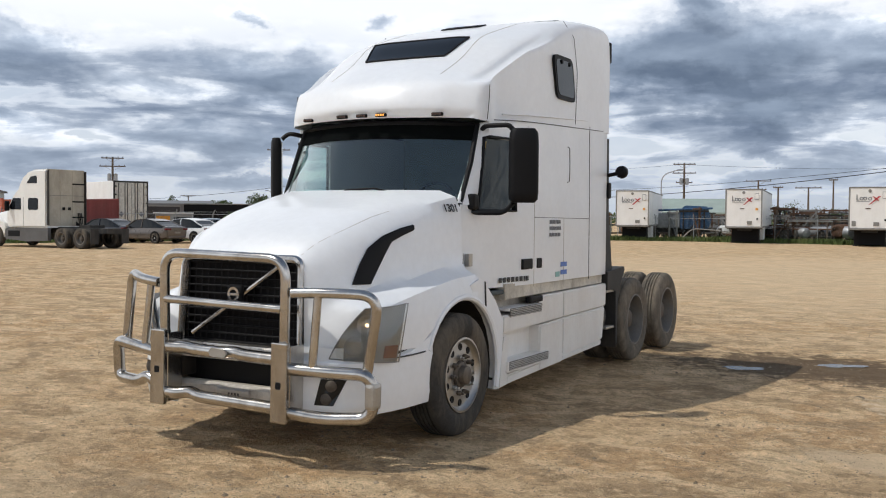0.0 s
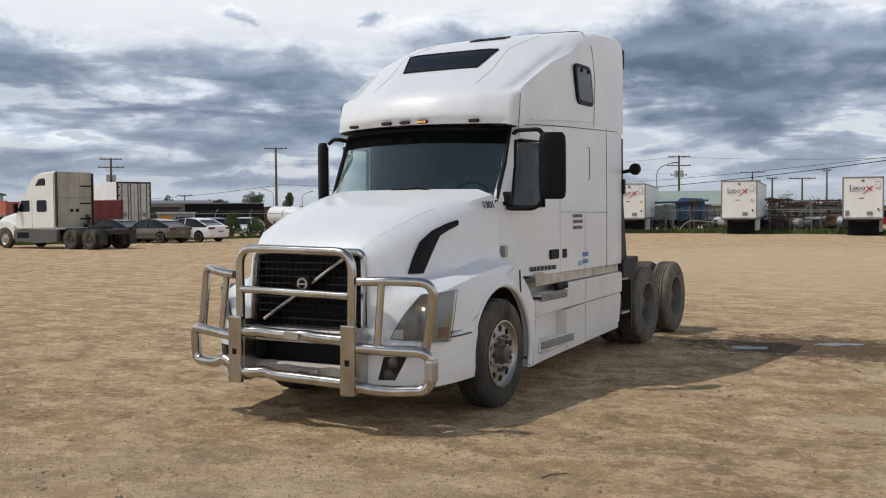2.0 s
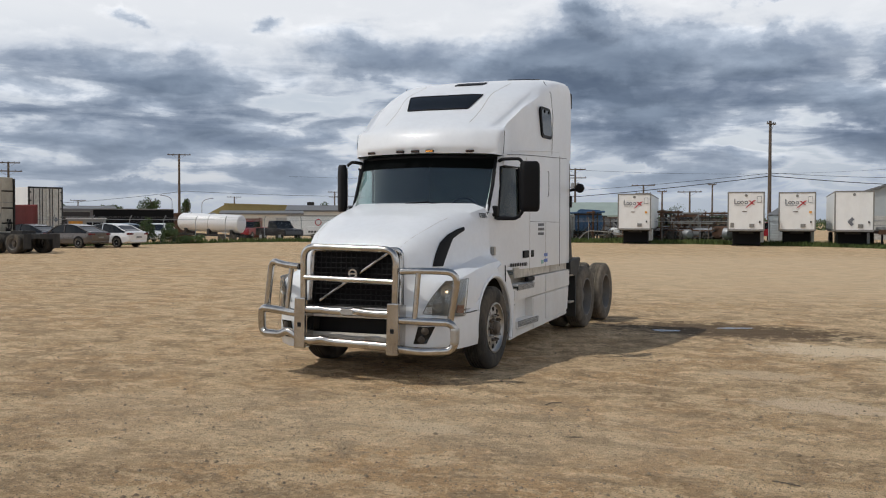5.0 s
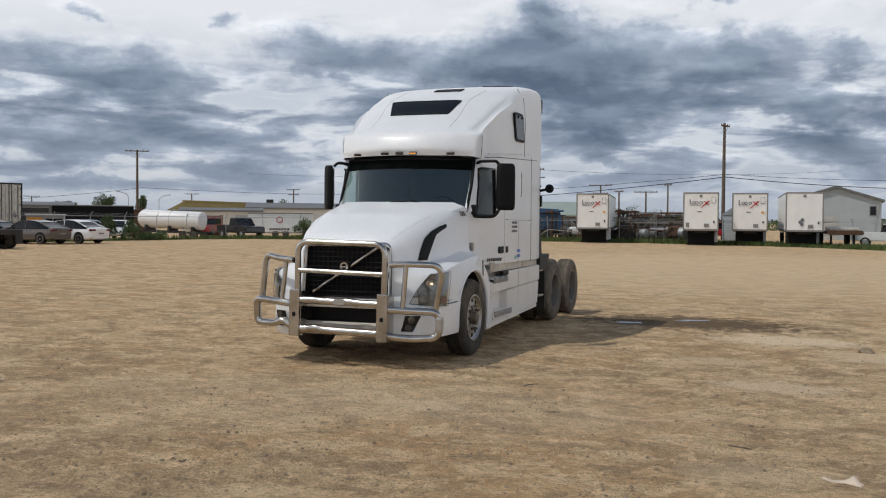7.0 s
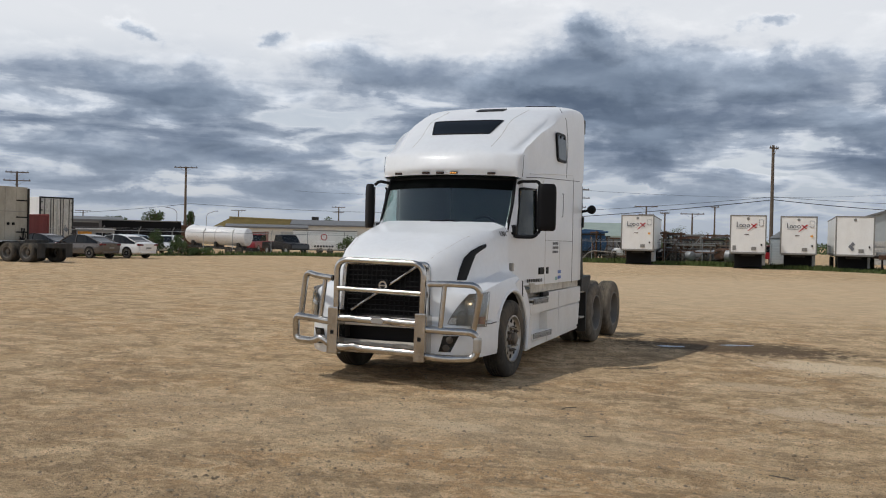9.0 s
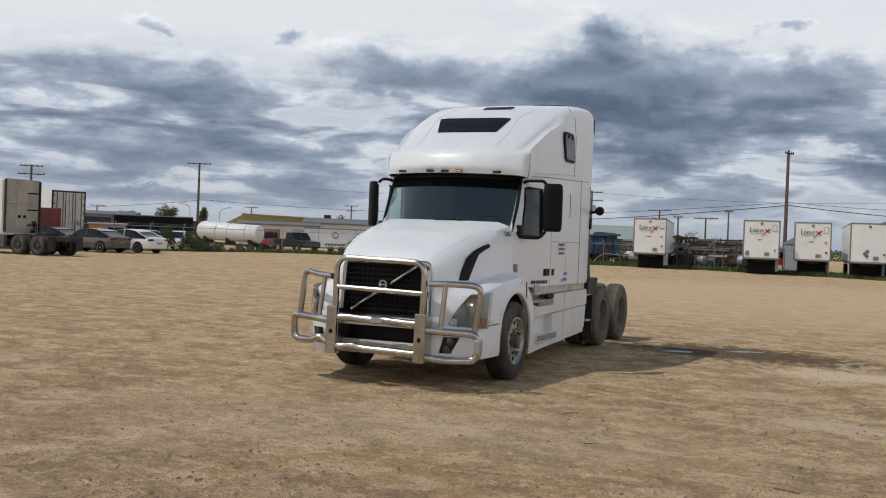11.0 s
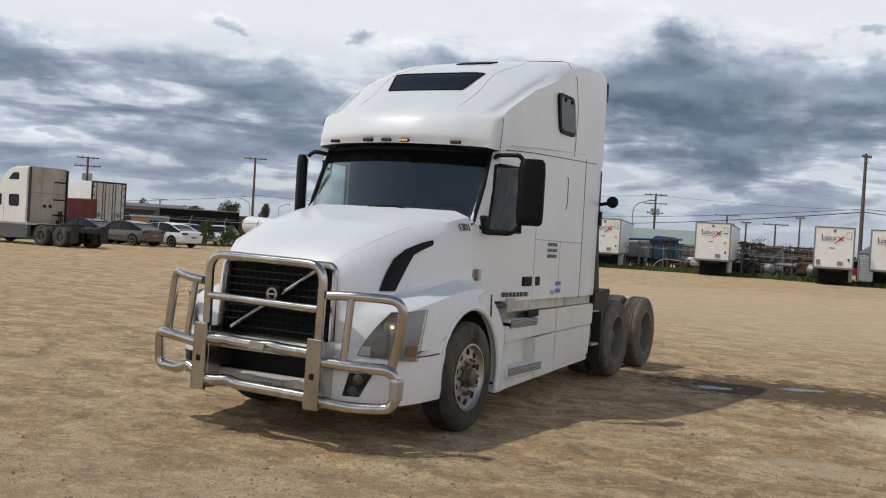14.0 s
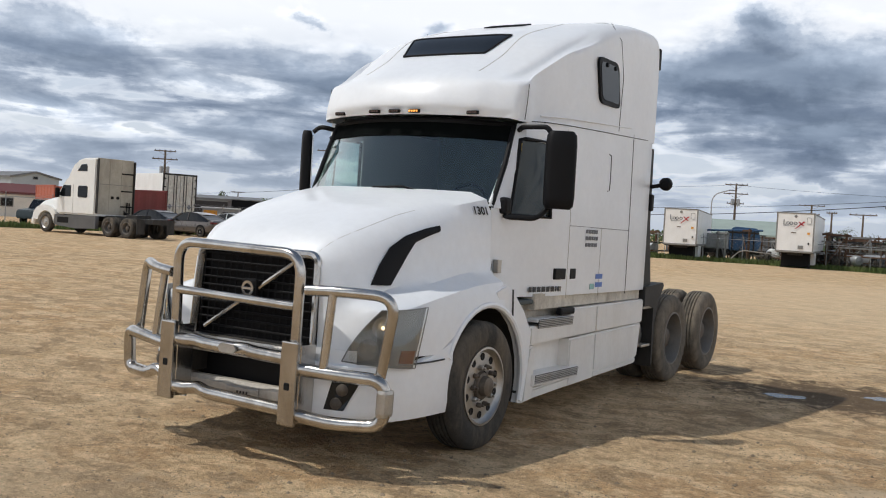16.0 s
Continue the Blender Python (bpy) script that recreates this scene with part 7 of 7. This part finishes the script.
def tanker():
    t = thing("tank_trailer", "white cylindrical tank on a rusty trailer frame", "tank", pose(*at(-36.25, 92, -2.2), -.08, 0, 2.0, 4))
    bm = bmesh.new()
    lathe(bm, [(-3.45, .001), (-3.44, .35), (-3.32, .65), (-3.1, .80), (-2.9, .83), (3.0, .83), (3.05, .81), (3.13, .62), (3.19, .3), (3.2, .001)], 36, Matrix.Translation((0, 0, 1.66)))
    part("tank", bm, material("white_tank_paint", (0.82, 0.82, 0.82), .4, 0.0, .97, 1.0, dirt=DUST, dirt_amt=.06), t, "", True)
    for x in (-2.4, 0, 2.4):
        if x == 0:
            bm = bmesh.new()
            lathe(bm, [(x - .015, .831), (x - .015, .837), (x + .015, .837), (x + .015, .831)], 36, Matrix.Translation((0, 0, 1.66)))
            part("band", bm, BOXTRIM, t)
        quick("saddle", x - .12, x + .12, -.75, .75, .55, 1.1, BLACK_DUSTY, t)
    for s in (-.6, .6):
        quick("rail", -3.6, 3.9, s - .06, s + .06, .45, .62, BLACK_DUSTY, t)
        for x in (1.6, 2.7):
            bm = bmesh.new()
            lathe(bm, [(-.12, .001), (-.12, .36), (.12, .36), (.12, .001)], 18, Matrix.Translation((x, s * 1.5, .36)), "y")
            part("wheel", bm, RUBBER, t)
    bm = bmesh.new()
    lathe(bm, [(2.44, .25), (2.58, .25), (2.60, .001)], 16, None, "z")
    part("manhole", bm, GALV, t)


tanker()


def hopper_truck():
    t = thing("refuse_body", "blue ribbed steel compactor body on a chassis", "machine", pose(*at(-15.15, 92), 0, 0, 0, 14))
    blue = material("faded_blue_paint", (0.025, 0.085, 0.19), .5, dirt=(0.12, .11, .09), dirt_amt=.4)
    bm = bmesh.new()
    prism(bm, [(-.2, .9), (2.2, .9), (2.5, 1.6), (2.2, 2.9), (.2, 3.0), (-.2, 2.6)], 0, 2.3, "y")
    bmesh.ops.bevel(bm, geom=list(bm.edges), offset=.08, segments=2, affect="EDGES")
    part("hopper", bm, blue, t, "", True)
    for k in range(5):
        quick("rib", .05 + k * .45, .13 + k * .45, -.08, .02, 1.0, 2.75, blue, t)
    quick("body", -3.6, -.2, .1, 2.2, 1.0, 2.3, material("dull_steel_body", (0.30, 0.31, 0.31), .6, .3), t, "grey steel body", .06)
    bm = bmesh.new()
    tube(bm, [(-3.4, 0, 2.5), (2.6, 0, 2.75)], .09, 8)
    part("boom", bm, blue, t)
    quick("frame", -3.8, 2.4, .6, 1.7, .6, .95, BLACK_DUSTY, t)
    for x in (-2.8, 1.2):
        bm = bmesh.new()
        lathe(bm, [(-.14, .001), (-.14, .5), (.14, .5), (.14, .001)], 18, Matrix.Translation((x, .2, .5)), "y")
        part("wheel", bm, RUBBER, t)


hopper_truck()


def salvage():
    """Heaps of scrap behind the fence: frames, racks, tanks and beams, each a thing."""
    rng = random.Random(8)
    mats = [RUST, BLACK_DUSTY, RUST, BLACK_DUSTY, WOOD, BOXTRIM]
    for k in range(104):
        x = rng.uniform(-15.5, -9.0) if k < 42 else rng.uniform(-32, -16) if k < 64 else rng.uniform(-24, -8)
        y = rng.uniform(84, 95) if k < 42 else rng.uniform(86, 96)
        kind = k % 4
        m = pose(x, y, 0, 0, 0, rng.uniform(0, 180))
        mat = rng.choice(mats)
        if kind == 0:
            t = thing("scrap_rack", "rusty welded steel rack with stacked beams", "scrap", m, "salvage behind the fence")
            w, h = rng.uniform(1.2, 2.2), rng.uniform(1.2, 2.4)
            for sx in (-1, 1):
                for sy in (-.5, .5):
                    quick("post", sx * w - .05, sx * w + .05, sy - .05, sy + .05, 0, h, mat, t)
            for z in (.4, h * .6, h):
                for j in range(3):
                    yy = -.5 + j * .45
                    quick("beam", -w - .4, w + .5, yy, yy + .14, z, z + .12, rng.choice(mats), t)
        elif kind == 1:
            t = thing("scrap_axle", "discarded truck axle with bare wheels", "scrap", m, "salvage behind the fence")
            bm = bmesh.new()
            tube(bm, [(-1.0, 0, .5), (1.0, 0, .5)], .09, 8)
            part("axle_beam", bm, mat, t)
            for s in (-1, 1):
                bm = bmesh.new()
                tyre_simple(bm, s, 0, .5)
                part("wheel", bm, RUBBER, t)
        elif kind == 2:
            t = thing("machine_stand", "tall rusty machine frame with cross beams", "scrap", m, "salvage behind the fence")
            h = rng.uniform(2.0, 3.0)
            for x0 in (-.9, .9):
                quick("upright", x0 - .06, x0 + .06, -.08, .08, 0, h, mat, t)
            quick("cross_beam", -1.3, 1.3, -.08, .08, h - .25, h - .08, mat, t)
            bm = bmesh.new()
            tube(bm, [(-.9, 0, .2), (.9, 0, h - .3)], .05, 6)
            part("brace", bm, mat, t)
        else:
            t = thing("scrap_tank", "rusted horizontal tank on timber blocks", "scrap", m, "salvage behind the fence")
            bm = bmesh.new()
            r = rng.uniform(.4, .6)
            lathe(bm, [(-1.2, .001), (-1.15, r * .8), (-1.0, r), (1.0, r), (1.15, r * .8), (1.2, .001)], 18, Matrix.Translation((0, 0, r + .3)))
            part("shell", bm, rng.choice([RUST, GALV, BOXWHITE]), t, "", True)
            for x0 in (-.7, .7):
                quick("block", x0 - .12, x0 + .12, -.4, .4, 0, .4, WOOD, t)


salvage()
# bent pale pipe lying on the verge
bm = bmesh.new()
cx, cy = at(-13.6, 81)
tube(bm, fillet([(cx - 2.2, cy + .2, .35), (cx - 1.5, cy + .2, 1.05), (cx + 1.0, cy - .1, .9), (cx + 2.6, cy - .3, .55)], 1.0, 8), .04, 8)
tagged(part("pipe", bm, BOXTRIM, smooth=True), "bent pale plastic pipe lying in the grass", "pipe")

# ---------------------------------------------------------------- puddles, stones and litter on the dirt
WATER = material("muddy_puddle_water", (0.13, 0.105, 0.078), 0.13, 0.0, 0.8, 4.0, bump=0.12, bump_scale=14, spec=0.4, rvar=.02)


def puddle(x, y, rx, ry, turn, seed, mat, name, label, z):
    bm = bmesh.new()
    pts = []
    for k in range(48):
        a = 2 * math.pi * k / 48
        r = 1 + .60 * noise.noise((math.cos(a) * 1.6, math.sin(a) * 1.6, seed)) + .35 * noise.noise((math.cos(a) * 5, math.sin(a) * 5, seed))
        pts.append((rx * r * math.cos(a), ry * r * math.sin(a), z))
    c = bm.verts.new((0, 0, z))
    vs = [bm.verts.new(p) for p in pts]
    for k in range(48):
        bm.faces.new((c, vs[k], vs[(k + 1) % 48]))
    ob = part(name, bm, mat)
    ob.matrix_basis = pose(x, y, ground_height(x, y), 0, 0, turn)
    return tagged(ob, label, "puddle" if mat is WATER else "mud", kind="structure")


puddle(-1.95, 13.0, 0.26, 0.13, 20, 8, WATER, "puddle", "shallow puddle reflecting the sky in damp mud", .005)
puddle(-1.0, 13.8, 0.26, 0.14, 30, 9, WATER, "puddle", "small shallow puddle reflecting the sky", .005)
STONE = material("tan_pebbles", (0.27, 0.21, 0.145), 0.9, 0.0, 0.55, 3.0, spec=.2)


def pebbles():
    """Loose grit and clods over the part of the yard that the path passes nearest."""
    rng = random.Random(4)
    verts, faces = [], []
    octa = [(1, 0, 0), (0, 1, 0), (-1, 0, 0), (0, -1, 0), (0, 0, 1), (0, 0, -.6)]
    tri = [(0, 1, 4), (1, 2, 4), (2, 3, 4), (3, 0, 4), (1, 0, 5), (2, 1, 5), (3, 2, 5), (0, 3, 5)]
    for k in range(42000):
        u = rng.random() ** 1.3
        r = 3.0 + 19 * u
        a = radians(rng.uniform(62, 150))
        x, y = .6 + r * math.cos(a), -1.5 + r * math.sin(a)
        if noise.noise((x * .5, y * .5, 9)) < -.12 and rng.random() < .75:
            continue
        s = rng.uniform(.004, .010) if rng.random() < .97 else rng.uniform(.011, .024)
        t = rng.uniform(0, 6.3)
        z = ground_height(x, y)
        i = len(verts)
        e = rng.uniform(.6, 1.3)
        for p in octa:
            q = (p[0] * e * rng.uniform(.7, 1.2), p[1] * rng.uniform(.7, 1.2))
            verts.append((x + s * (q[0] * math.cos(t) - q[1] * math.sin(t)), y + s * (q[0] * math.sin(t) + q[1] * math.cos(t)), z + s * .25 + s * .7 * p[2]))
        faces += [tuple(i + j for j in f) for f in tri]
    me = bpy.data.meshes.new("pebbles")
    me.from_pydata(verts, [], faces)
    me.materials.append(STONE)
    tagged(new("pebbles", me), "loose tan pebbles and clods scattered on the dirt", "pebbles", kind="stuff")


pebbles()


def rag():
    bm = bmesh.new()
    rows = []
    for i in range(9):
        row = []
        for j in range(25):
            u, v = j / 24 - .5, i / 8 - .5
            hump = .04 * math.exp(-((u - .25) / .14) ** 2) * (1 - (2 * v) ** 2)
            w = .05 + .11 * math.exp(-((u - .22) / .25) ** 2)
            row.append((u * .29, v * w * .95 + .03 * math.sin(u * 9), .006 + hump + .012 * noise.noise((u * 9, v * 6, 3)) * (1 - abs(2 * v))))
        rows.append(row)
    grid(bm, rows)
    thicken(bm, .006)
    ob = part("rag", bm, material("cream_cloth", (0.66, 0.55, 0.43), .9, 0.0, .85, 10.0, bump=.3), None, "", True)
    ob.matrix_basis = pose(1.12, 3.42, 0, 0, 0, -18)
    tagged(ob, "crumpled cream rag lying on the dirt", "rag")


rag()


def twig(x, y, yaw, l, seed):
    rng = random.Random(seed)
    bm = bmesh.new()
    tube(bm, [(-l / 2, 0, .006), (-.1 * l, .02 * rng.uniform(-1, 1), .012), (l / 2, 0, .007)], .005, 6)
    tube(bm, [(0, 0, .01), (.2 * l, .12 * l, .008)], .003, 5)
    ob = part("twig", bm, BARK)
    ob.matrix_basis = pose(x, y, 0, 0, 0, yaw)
    tagged(ob, "short dry brown twig on the dirt", "twig", group="twigs on the dirt")


twig(-1.35, 5.0, 15, .28, 1)
twig(-1.9, 6.4, 60, .22, 2)
twig(.4, 4.2, -20, .20, 3)


def clod(x, y, s, label):
    bm = bmesh.new()
    bmesh.ops.create_icosphere(bm, subdivisions=2, radius=s)
    for v in bm.verts:
        v.co *= 1 + .35 * noise.noise(v.co * 3 / s * .4)
        v.co.z *= .55
        v.co.z += s * .35
    ob = part("clod", bm, STONE, None, "", True)
    ob.matrix_basis = pose(x, y, 0)
    tagged(ob, label, "stone", group="clods on the dirt")


clod(1.68, 10.6, .11, "flat dark stone lying on the dirt")
clod(-.55, 11.7, .07, "small dark clod near the mud patch")
